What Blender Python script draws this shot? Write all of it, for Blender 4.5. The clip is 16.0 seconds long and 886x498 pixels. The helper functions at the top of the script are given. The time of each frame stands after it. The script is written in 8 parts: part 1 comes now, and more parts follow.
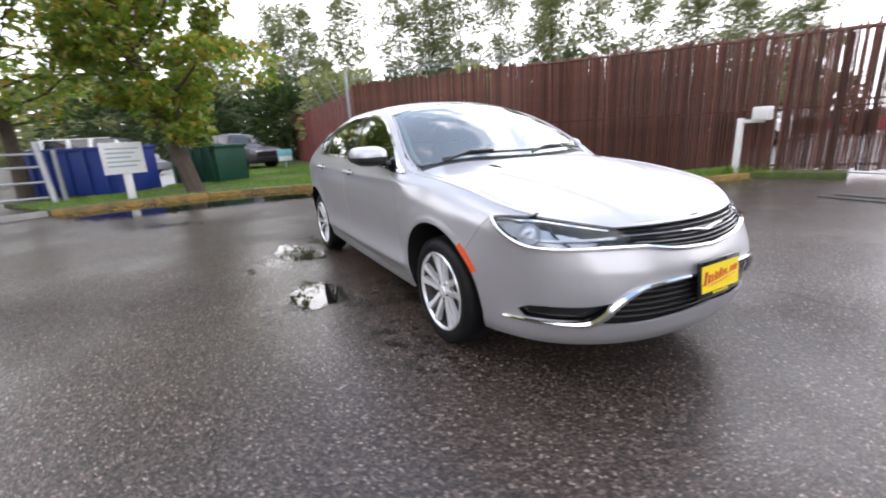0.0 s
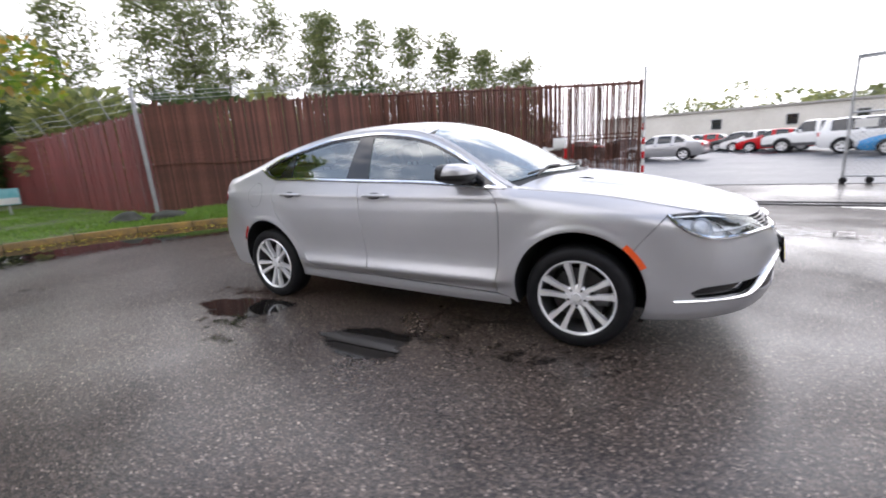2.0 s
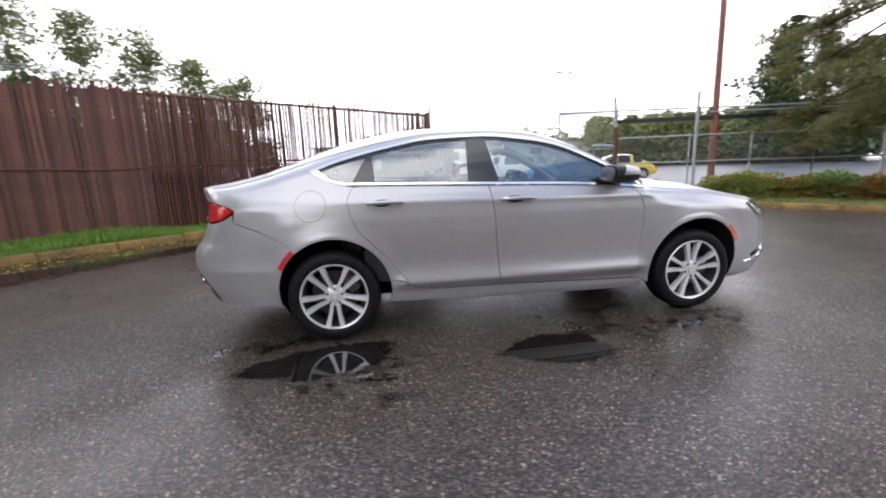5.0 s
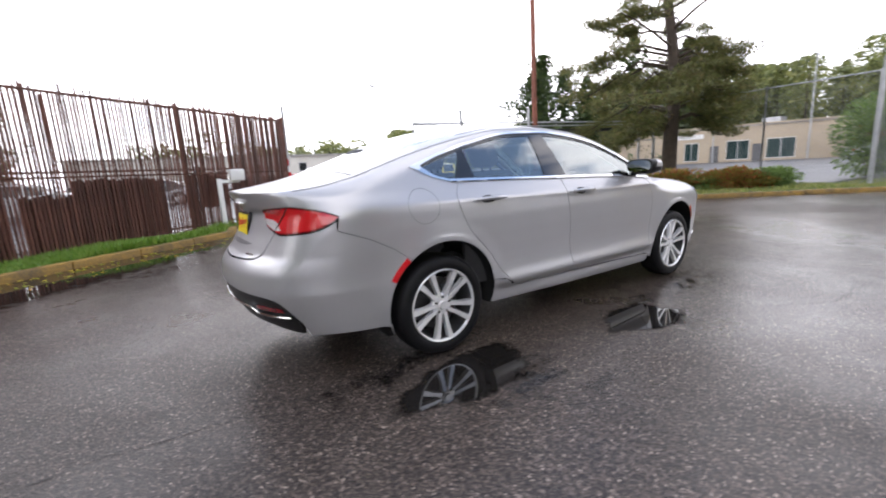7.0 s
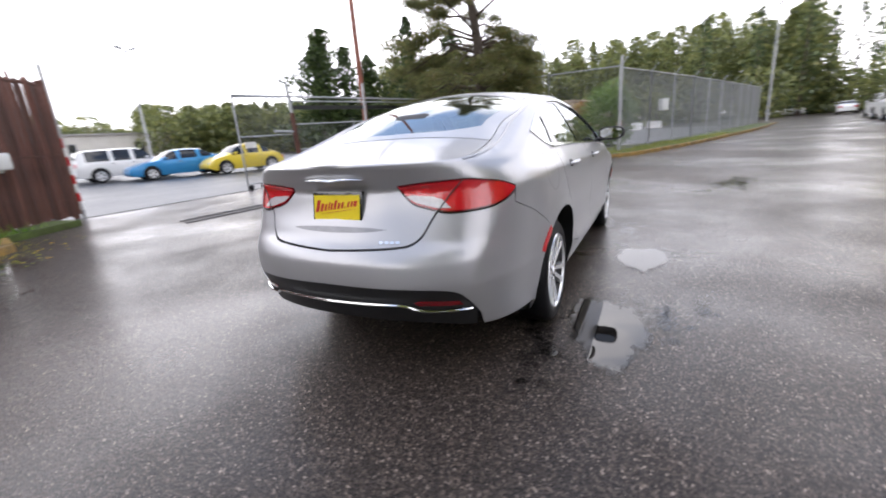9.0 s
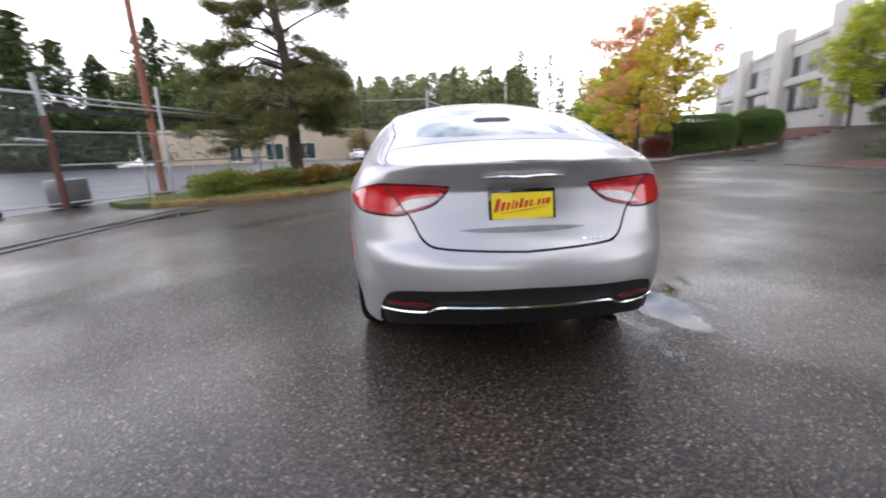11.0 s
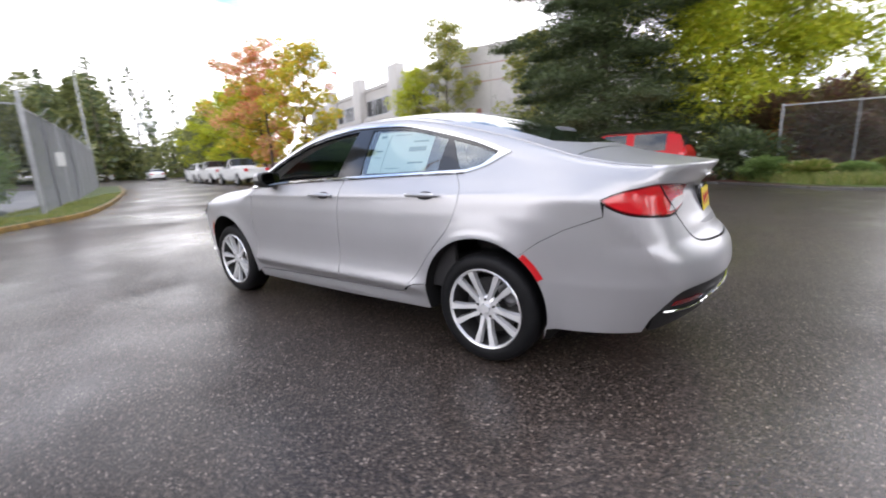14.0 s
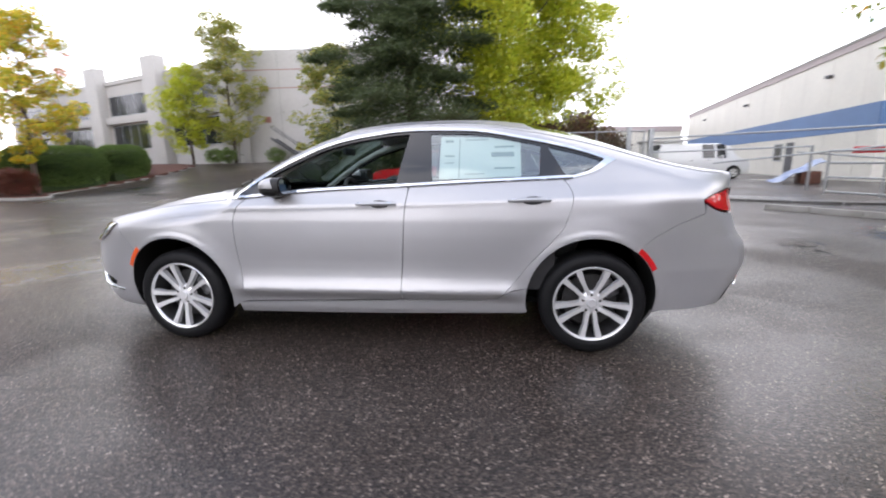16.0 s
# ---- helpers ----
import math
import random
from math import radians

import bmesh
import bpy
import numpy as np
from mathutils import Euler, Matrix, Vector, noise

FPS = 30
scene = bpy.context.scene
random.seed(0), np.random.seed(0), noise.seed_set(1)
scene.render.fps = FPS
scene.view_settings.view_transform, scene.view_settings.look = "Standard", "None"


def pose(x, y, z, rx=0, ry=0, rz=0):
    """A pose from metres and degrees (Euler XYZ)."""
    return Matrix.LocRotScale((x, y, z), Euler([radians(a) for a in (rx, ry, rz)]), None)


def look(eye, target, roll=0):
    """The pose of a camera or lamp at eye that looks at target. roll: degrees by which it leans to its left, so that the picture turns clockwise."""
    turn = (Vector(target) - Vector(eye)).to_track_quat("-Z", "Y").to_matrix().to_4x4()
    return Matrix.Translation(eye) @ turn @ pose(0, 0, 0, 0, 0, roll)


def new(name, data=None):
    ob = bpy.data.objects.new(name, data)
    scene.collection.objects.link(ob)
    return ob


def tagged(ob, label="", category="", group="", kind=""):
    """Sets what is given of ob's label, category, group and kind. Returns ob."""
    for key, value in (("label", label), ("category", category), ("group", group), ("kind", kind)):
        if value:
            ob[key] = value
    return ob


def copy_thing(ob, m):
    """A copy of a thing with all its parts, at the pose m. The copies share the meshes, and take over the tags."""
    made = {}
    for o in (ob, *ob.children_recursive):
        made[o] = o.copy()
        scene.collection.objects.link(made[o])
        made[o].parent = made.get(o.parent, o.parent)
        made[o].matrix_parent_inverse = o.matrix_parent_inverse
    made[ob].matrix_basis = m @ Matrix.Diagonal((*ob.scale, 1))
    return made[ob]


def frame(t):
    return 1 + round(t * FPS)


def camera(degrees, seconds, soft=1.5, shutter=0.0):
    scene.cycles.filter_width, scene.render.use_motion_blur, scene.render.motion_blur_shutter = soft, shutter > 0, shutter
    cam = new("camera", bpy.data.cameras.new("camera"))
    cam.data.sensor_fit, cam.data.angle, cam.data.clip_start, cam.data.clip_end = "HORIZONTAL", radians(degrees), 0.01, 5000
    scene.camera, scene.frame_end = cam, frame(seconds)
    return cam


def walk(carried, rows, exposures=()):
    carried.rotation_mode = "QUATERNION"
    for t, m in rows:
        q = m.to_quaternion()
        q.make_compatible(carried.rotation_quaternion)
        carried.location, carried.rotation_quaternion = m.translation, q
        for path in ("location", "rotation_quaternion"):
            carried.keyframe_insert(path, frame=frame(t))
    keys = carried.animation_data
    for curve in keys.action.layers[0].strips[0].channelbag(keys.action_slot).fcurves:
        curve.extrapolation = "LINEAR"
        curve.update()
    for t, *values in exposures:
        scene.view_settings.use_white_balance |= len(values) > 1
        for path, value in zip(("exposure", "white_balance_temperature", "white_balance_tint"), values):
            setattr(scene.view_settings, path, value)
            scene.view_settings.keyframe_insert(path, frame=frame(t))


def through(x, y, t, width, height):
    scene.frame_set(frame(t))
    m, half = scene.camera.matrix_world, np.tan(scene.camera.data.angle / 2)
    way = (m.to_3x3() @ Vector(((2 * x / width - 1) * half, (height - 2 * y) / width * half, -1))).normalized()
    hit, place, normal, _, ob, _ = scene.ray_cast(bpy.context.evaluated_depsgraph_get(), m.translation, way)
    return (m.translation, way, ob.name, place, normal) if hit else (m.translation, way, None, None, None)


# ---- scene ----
cam = camera(92.8, 16.0, soft=1.9, shutter=0.6)
PATH = [
    (0, (3.425, -1.956, 1.199), (1.727, -1.035, 0.680), -3.1),
    (0.5, (3.147, -2.393, 1.206), (1.586, -1.244, 0.712), -2.6),
    (1, (2.802, -2.771, 1.194), (1.426, -1.393, 0.739), -2.7),
    (1.5, (2.38, -3.066, 1.214), (1.194, -1.517, 0.777), -2.7),
    (2, (1.941, -3.329, 1.217), (0.935, -1.658, 0.777), -3.6),
    (2.5, (1.477, -3.522, 1.221), (0.683, -1.742, 0.773), -2.8),
    (3, (1.009, -3.701, 1.202), (0.464, -1.824, 0.780), -3.7),
    (3.5, (0.493, -3.789, 1.184), (0.176, -1.858, 0.770), -3.6),
    (4, (-0.001, -3.821, 1.167), (-0.153, -1.858, 0.811), -2.5),
    (4.2, (-0.214, -3.835, 1.184), (-0.284, -1.873, 0.801), -2.5),
    (6.5, (-2.359, -3.269, 1.186), (-1.442, -1.524, 0.848), -2.6),
    (7, (-2.784, -2.975, 1.158), (-1.68, -1.349, 0.787), -3.2),
    (7.5, (-3.142, -2.602, 1.208), (-1.879, -1.109, 0.786), -1.6),
    (8, (-3.477, -2.238, 1.196), (-2.049, -0.915, 0.738), -2.3),
    (8.2, (-3.579, -2.074, 1.201), (-2.097, -0.818, 0.726), -3.0),
    (10.3, (-4.275, -0.269, 1.187), (-2.348, -0.038, 0.706), -2.8),
    (10.5, (-4.29, -0.058, 1.130), (-2.35, 0.095, 0.669), -2.4),
    (11, (-4.225, 0.468, 1.156), (-2.282, 0.371, 0.692), -2.0),
    (11.5, (-4.144, 0.975, 1.169), (-2.25, 0.564, 0.679), -2.4),
    (12, (-3.87, 1.385, 1.168), (-2.038, 0.705, 0.743), -2.9),
    (12.5, (-3.622, 1.808, 1.167), (-1.921, 0.844, 0.744), -3.1),
    (13, (-3.297, 2.168, 1.152), (-1.731, 1.005, 0.710), -3.1),
    (13.5, (-2.933, 2.499, 1.152), (-1.546, 1.128, 0.710), -1.9),
    (14, (-2.562, 2.803, 1.158), (-1.38, 1.244, 0.742), -2.5),
    (14.5, (-2.151, 3.017, 1.164), (-1.204, 1.309, 0.735), -2.2),
    (15, (-1.722, 3.228, 1.169), (-0.997, 1.413, 0.744), -1.1),
    (15.5, (-1.262, 3.346, 1.157), (-0.759, 1.458, 0.729), -1.1),
    (16, (-0.815, 3.422, 1.170), (-0.547, 1.479, 0.781), -1.3),
]
walk(cam, [(t, look(eye, target, roll)) for t, eye, target, roll in PATH],
     [(0, 1.16), (1.5, .98), (3, .87), (4.2, .89), (7, .96), (10.5, .73), (12.5, 1.05), (14.5, .93), (16, .94)])

# ---------------------------------------------------------------- world and light
SUN_ELEV, SUN_TURN = 68.0, 50.0
world = bpy.data.worlds.new("overcast_sky")
scene.world = world
world.use_nodes = True
wn, wl = world.node_tree.nodes, world.node_tree.links
wn.clear()
sky = wn.new("ShaderNodeTexSky")
sky.sky_type, sky.sun_disc = "NISHITA", False
sky.sun_elevation, sky.sun_rotation = radians(SUN_ELEV), radians(SUN_TURN)
sky.air_density, sky.dust_density, sky.ozone_density = 1.0, 0.6, 3.0
coord = wn.new("ShaderNodeTexCoord")
height = wn.new("ShaderNodeSeparateXYZ")
wl.new(coord.outputs["Generated"], height.inputs[0])
stretch = wn.new("ShaderNodeMapping")
stretch.inputs["Scale"].default_value, stretch.inputs["Location"].default_value = (1.0, 1.0, 2.2), (3.1, 1.7, 0.4)
wl.new(coord.outputs["Generated"], stretch.inputs["Vector"])
cloud = wn.new("ShaderNodeTexNoise")
cloud.inputs["Scale"].default_value, cloud.inputs["Detail"].default_value, cloud.inputs["Roughness"].default_value = 1.9, 7.0, 0.55
wl.new(stretch.outputs[0], cloud.inputs["Vector"])
# broken cloud high up closes to an even white veil towards the horizon
veil = wn.new("ShaderNodeMapRange")
veil.interpolation_type = "SMOOTHSTEP"
veil.inputs["From Min"].default_value, veil.inputs["From Max"].default_value = 0.36, 0.64
veil.inputs["To Min"].default_value, veil.inputs["To Max"].default_value = 0.16, -0.01
wl.new(height.outputs["Z"], veil.inputs["Value"])
bank = wn.new("ShaderNodeMath")
bank.operation = "ADD"
wl.new(cloud.outputs["Fac"], bank.inputs[0])
wl.new(veil.outputs[0], bank.inputs[1])
cover = wn.new("ShaderNodeValToRGB")
cover.color_ramp.elements[0].position, cover.color_ramp.elements[1].position = 0.47, 0.57
cover.color_ramp.elements[0].color = (0.04, 0.04, 0.04, 1)
wl.new(bank.outputs[0], cover.inputs["Fac"])
shade = wn.new("ShaderNodeTexNoise")
shade.inputs["Scale"].default_value, shade.inputs["Detail"].default_value = 2.6, 5.0
wl.new(stretch.outputs[0], shade.inputs["Vector"])
grey = wn.new("ShaderNodeValToRGB")
grey.color_ramp.elements[0].position, grey.color_ramp.elements[0].color = 0.34, (8.25, 8.2, 9.15, 1)
grey.color_ramp.elements[1].position, grey.color_ramp.elements[1].color = 0.60, (12.3, 11.9, 12.45, 1)
wl.new(shade.outputs["Fac"], grey.inputs["Fac"])
blend = wn.new("ShaderNodeMix")
blend.data_type = "RGBA"
wl.new(cover.outputs["Color"], blend.inputs[0])
wl.new(sky.outputs[0], blend.inputs[6])
wl.new(grey.outputs["Color"], blend.inputs[7])
# the veil low down is a little brighter than the broken cloud overhead
depth = wn.new("ShaderNodeMapRange")
depth.inputs["From Min"].default_value, depth.inputs["From Max"].default_value = 0.1, 0.8
depth.inputs["To Min"].default_value, depth.inputs["To Max"].default_value = 0.62, 0.45
wl.new(height.outputs["Z"], depth.inputs["Value"])
# and brighter again round the hidden sun
toward = wn.new("ShaderNodeVectorMath")
toward.operation = "DOT_PRODUCT"
toward.inputs[1].default_value = (-math.cos(radians(SUN_ELEV)) * math.sin(radians(SUN_TURN)), math.cos(radians(SUN_ELEV)) * math.cos(radians(SUN_TURN)), math.sin(radians(SUN_ELEV)))
wl.new(coord.outputs["Generated"], toward.inputs[0])
glow = wn.new("ShaderNodeMapRange")
glow.interpolation_type = "SMOOTHSTEP"
glow.inputs["From Min"].default_value, glow.inputs["From Max"].default_value = 0.0, 1.0
glow.inputs["To Min"].default_value, glow.inputs["To Max"].default_value = 1.0, 1.1
wl.new(toward.outputs["Value"], glow.inputs["Value"])
level = wn.new("ShaderNodeMath")
level.operation = "MULTIPLY"
wl.new(depth.outputs[0], level.inputs[0])
wl.new(glow.outputs[0], level.inputs[1])
thick = wn.new("ShaderNodeVectorMath")
thick.operation = "SCALE"
wl.new(blend.outputs[2], thick.inputs[0])
wl.new(level.outputs[0], thick.inputs["Scale"])
bg = wn.new("ShaderNodeBackground")
bg.inputs["Strength"].default_value = 0.265
wl.new(thick.outputs[0], bg.inputs["Color"])
wl.new(bg.outputs[0], wn.new("ShaderNodeOutputWorld").inputs["Surface"])

sun_data = bpy.data.lights.new("sun", "SUN")
sun_data.energy, sun_data.angle, sun_data.color = 0.6, radians(120), (1.0, 0.95, 0.89)
sun = new("sun", sun_data)
sun.matrix_world = look((0, 0, 60), (60 / math.tan(radians(SUN_ELEV)) * math.sin(radians(SUN_TURN)), -60 / math.tan(radians(SUN_ELEV)) * math.cos(radians(SUN_TURN)), 0))

# ---------------------------------------------------------------- car surface
def knots(*pairs):
    """A smooth function through (a, value) knots."""
    xs, ys = np.array(sorted(pairs), float).T
    h, dlt = np.diff(xs), np.diff(ys) / np.diff(xs)
    m = np.zeros(len(xs))
    for i in range(1, len(xs) - 1):
        if dlt[i - 1] * dlt[i] > 0:
            w1, w2 = 2 * h[i] + h[i - 1], h[i] + 2 * h[i - 1]
            m[i] = (w1 + w2) / (w1 / dlt[i - 1] + w2 / dlt[i])
    m[0], m[-1] = dlt[0], dlt[-1]

    def at(x):
        x = np.clip(np.asarray(x, float), xs[0], xs[-1])
        i = np.clip(np.searchsorted(xs, x) - 1, 0, len(xs) - 2)
        t = (x - xs[i]) / h[i]
        return ((2 * t**3 - 3 * t**2 + 1) * ys[i] + (t**3 - 2 * t**2 + t) * h[i] * m[i]
                + (3 * t**2 - 2 * t**3) * ys[i + 1] + (t**3 - t**2) * h[i] * m[i + 1])
    return at


def smooth(a, b, x):
    t = np.clip((np.asarray(x, float) - a) / (b - a), 0, 1)
    return t * t * (3 - 2 * t)


# Plan outline of one side, front centre to rear centre, as a function of an angle-like step, then by arc length.
OUT_X = knots((0, 2.42), (.3, 2.4165), (.6, 2.404), (1, 2.375), (2, 2.22), (3, 1.98), (4, 1.60), (5, 1.0), (6, 0.0), (7, -1.0), (8, -1.62), (9, -2.02), (10, -2.27), (11, -2.42), (11.4, -2.449), (11.7, -2.461), (12, -2.465))
OUT_Y = knots((0, 0.0), (1, 0.36), (2, 0.64), (3, 0.81), (4, 0.893), (5, 0.918), (6, 0.925), (7, 0.922), (8, 0.897), (9, 0.835), (10, 0.70), (11, 0.40), (12, 0.0))
_k = np.linspace(0, 12, 2401)
_ox, _oy = OUT_X(_k), OUT_Y(_k)
_arc = np.r_[0, np.cumsum(np.hypot(np.diff(_ox), np.diff(_oy)))]
_u = np.interp(0.0, -_ox, _arc) - _arc
UF, UR = float(_u[0]), float(_u[-1])
_tx, _ty = np.gradient(_ox, _u), np.gradient(_oy, _u)
_w = np.ones(61) / 61
_pad = lambda a, sgn: np.r_[sgn * a[60:0:-1], a, sgn * a[-2:-62:-1]]
_nx, _ny = _ty.copy(), -_tx.copy()
_nx, _ny = -_nx, -_ny
_nx = np.convolve(_pad(_nx, 1), _w, "same")[60:-60]
_ny = np.convolve(_pad(_ny, -1), _w, "same")[60:-60]
_l = np.hypot(_nx, _ny)
_nx, _ny = _nx / _l, _ny / _l

Z_TOP = knots((2.99, .795), (2.5, .80), (2.2, .828), (2.0, .86), (1.8, .897), (1.6, .932), (1.371, .962), (1.1, .985), (.97, 1.0), (.8, 1.105), (.69, 1.178),
              (.5, 1.283), (.3, 1.366), (.08, 1.42), (-.25, 1.447), (-.6, 1.44), (-.97, 1.388), (-1.27, 1.325), (-1.5, 1.265), (-1.7, 1.205), (-1.9, 1.152),
              (-2.1, 1.118), (-2.4, 1.10), (-2.7, 1.10), (-3.1, 1.108))
Z_BOT = knots((3.0, .265), (2.4, .25), (1.95, .235), (1.75, .225), (.95, .225), (0, .235), (-.95, .262), (-1.75, .285), (-2.2, .30), (-2.6, .335), (-3.1, .345))
SIDE = knots((.15, .12), (.23, .075), (.28, .052), (.34, .044), (.42, .036), (.47, .031), (.58, .017), (.70, .004), (.77, 0), (.84, .0015), (.90, .0085), (.95, .0165), (1.0, .036),
             (1.06, .072), (1.2, .148), (1.3, .212), (1.42, .298), (1.5, .36))
LEDGE = knots((.2, 0), (.30, .001), (.330, .0), (.345, -.006), (.394, -.041), (.406, -.045), (.420, -.041), (.46, -.025), (.50, -.012), (.55, -.003), (.6, 0))
FRONT = knots((.15, .20), (.20, .13), (.25, .075), (.32, .03), (.42, .008), (.52, 0), (.60, .012), (.66, .035), (.74, .075), (.80, .125), (.9, .2))
REAR = knots((.15, .26), (.22, .19), (.32, .10), (.42, .045), (.50, .012), (.56, 0), (.64, .010), (.69, .036), (.72, .062), (.735, .078), (.80, .116), (.86, .147), (.94, .178), (.972, .188), (.984, .181), (1.0, .168), (1.05, .135), (1.085, .108), (1.10, .10), (1.2, .10))
SHOULDER = knots((1.3, .935), (.9, .942), (.2, .950), (-.8, .970), (-1.5, .985), (-2.0, .99))
TAIL_FOLD = knots((.45, -2.36), (.54, -2.33), (.68, -2.24), (.80, -2.13), (.90, -2.03), (1.0, -1.95))
ROUND = knots((3.0, 0), (2.5, .02), (2.0, .09), (1.6, .15), (1.0, .13), (.8, .05), (.5, .03), (-.9, .025), (-1.3, .07), (-1.6, .125), (-2.0, .10), (-2.4, .04), (-3.1, 0))
ROUND_R = knots((3.0, .12), (2.0, .13), (1.2, .15), (.8, .05), (-.9, .05), (-1.5, .10), (-2.1, .09), (-3.1, .08))


def ring(u, z):
    """Points of the car's flank, wrapped round nose and tail: u runs along the outline (about x on the side), z is the height."""
    u, z = np.broadcast_arrays(np.asarray(u, float), np.asarray(z, float))
    ux = np.clip(u, UR, UF)
    ox, oy, nx, ny = (np.interp(ux, _u[::-1], a[::-1]) for a in (_ox, _oy, _nx, _ny))
    wf, wr = smooth(1.78, 2.62, ux), smooth(-1.85, -2.72, ux)
    d = (SIDE(z) + LEDGE(z) * (1 - smooth(.86, 1.0, np.abs(ux)))) * (1 - wf) * (1 - wr) + FRONT(z) * wf + REAR(z) * wr
    for ax in (1.374, -1.357):
        near = np.hypot(ux - ax, z - .362)
        d = d - (.011 * smooth(.52, .40, near) + .007 * smooth(.432, .395, near)) * smooth(.25, .45, z)
    # crisp shoulder line over the doors
    d = d - .0045 * np.clip(1 - np.abs(z - SHOULDER(ux)) / .028, 0, 1) * smooth(1.35, .95, ux) * smooth(-1.85, -1.4, ux)
    # hollow panel behind the rear arch, bounded by a fold below the lamp and a ledge low on the bumper
    back = np.clip(ux - TAIL_FOLD(z), 0, 1)
    d = d + .018 * (1 - np.exp(-back / .085)) * smooth(-1.62, -1.86, ux) * (1 - np.exp(-np.clip(z - .542, 0, 1) / .075)) * smooth(.99, .84, z)
    t = np.clip((Z_TOP(ux) - z) / ROUND_R(ux), 0, 1)
    d = d + ROUND(ux) * (1 - np.sqrt(np.clip(1 - (1 - t) ** 2, 0, 1)))
    return np.stack([ox - nx * d, oy - ny * d, z], -1)


_eu = np.linspace(UR, UF, 1200)
_edge = ring(_eu, Z_TOP(_eu))
_ord = np.argsort(_edge[:, 0])
EDGE_Y = lambda x: np.interp(x, _edge[_ord, 0], np.maximum(_edge[_ord, 1], .02))
EDGE_Z = lambda x: np.interp(x, _edge[_ord, 0], _edge[_ord, 2])
Z_MID = knots((2.31, .80), (2.22, .832), (2.1, .862), (1.95, .897), (1.75, .945), (1.55, .985), (1.33, 1.022), (1.2, 1.043), (1.13, 1.075), (.9, 1.19), (.7, 1.295), (.5, 1.385), (.25, 1.463),
              (0, 1.497), (-.2, 1.508), (-.45, 1.511), (-.7, 1.503), (-.95, 1.475), (-1.2, 1.425), (-1.45, 1.352), (-1.72, 1.255), (-1.85, 1.205), (-2.0, 1.165), (-2.15, 1.135), (-2.3, 1.112), (-2.4, 1.105))


def top(x, y):
    """Points of the bonnet, glass, roof and deck over the plan."""
    x, y = np.broadcast_arrays(np.asarray(x, float), np.asarray(y, float))
    ze, zm = EDGE_Z(x), Z_MID(x)
    s = np.clip(np.abs(y) / EDGE_Y(x), 0, 1.02)
    # the bonnet's middle stands proud between two creases that run in towards the grille
    line = .52 - .20 * smooth(1.1, 2.25, x)
    dome = .011 * smooth(line + .05, line - .012, np.abs(y)) * smooth(1.05, 1.35, x) * smooth(2.32, 2.0, x)
    return np.stack([x, y, zm - (zm - ze) * s**2.3 + dome], -1)

# ---------------------------------------------------------------- materials
def node(tree, kind, **values):
    n = tree.nodes.new(kind)
    for key, value in values.items():
        n.inputs[key.replace("_", " ")].default_value = value
    return n


def surf(name, c1, c2=None, scale=6.0, rough=(0.5, 0.65), metal=0.0, bump=0.0, bump_scale=60.0, coat=0.0, fine=None, vary=0.0, spec=0.5):
    """A surface with two scales of colour, roughness that wanders with them, and fine relief."""
    m = bpy.data.materials.new(name)
    m.use_nodes = True
    t = m.node_tree
    b = t.nodes["Principled BSDF"]
    c2 = c2 or tuple(0.8 * v for v in c1)
    tc = t.nodes.new("ShaderNodeTexCoord")
    big = node(t, "ShaderNodeTexNoise", Scale=scale, Detail=6.0, Roughness=0.6)
    small = node(t, "ShaderNodeTexNoise", Scale=fine or scale * 14, Detail=3.0)
    for n in (big, small):
        t.links.new(tc.outputs["Object"], n.inputs["Vector"])
    mix = t.nodes.new("ShaderNodeMath")
    mix.operation = "MULTIPLY_ADD"
    mix.inputs[1].default_value = 0.35
    t.links.new(small.outputs["Fac"], mix.inputs[0])
    shift = t.nodes.new("ShaderNodeMath")
    shift.operation = "MULTIPLY"
    shift.inputs[1].default_value = 0.65
    t.links.new(big.outputs["Fac"], shift.inputs[0])
    t.links.new(shift.outputs[0], mix.inputs[2])
    ramp = t.nodes.new("ShaderNodeValToRGB")
    ramp.color_ramp.elements[0].position, ramp.color_ramp.elements[0].color = 0.33, (*c2, 1)
    ramp.color_ramp.elements[1].position, ramp.color_ramp.elements[1].color = 0.66, (*c1, 1)
    t.links.new(mix.outputs[0], ramp.inputs["Fac"])
    out = ramp.outputs["Color"]
    if vary:
        info = t.nodes.new("ShaderNodeObjectInfo")
        hsv = t.nodes.new("ShaderNodeHueSaturation")
        span = t.nodes.new("ShaderNodeMapRange")
        span.inputs["To Min"].default_value, span.inputs["To Max"].default_value = 1 - vary, 1 + vary
        t.links.new(info.outputs["Random"], span.inputs["Value"])
        t.links.new(span.outputs[0], hsv.inputs["Value"])
        t.links.new(out, hsv.inputs["Color"])
        out = hsv.outputs["Color"]
    t.links.new(out, b.inputs["Base Color"])
    r = t.nodes.new("ShaderNodeMapRange")
    r.inputs["To Min"].default_value, r.inputs["To Max"].default_value = rough
    t.links.new(mix.outputs[0], r.inputs["Value"])
    t.links.new(r.outputs[0], b.inputs["Roughness"])
    b.inputs["Metallic"].default_value = metal
    b.inputs["Specular IOR Level"].default_value = spec
    b.inputs["Coat Weight"].default_value, b.inputs["Coat Roughness"].default_value = coat, 0.04
    if bump:
        grain = node(t, "ShaderNodeTexNoise", Scale=bump_scale, Detail=4.0)
        t.links.new(tc.outputs["Object"], grain.inputs["Vector"])
        bp = node(t, "ShaderNodeBump", Strength=bump, Distance=0.01)
        t.links.new(grain.outputs["Fac"], bp.inputs["Height"])
        t.links.new(bp.outputs[0], b.inputs["Normal"])
    return m


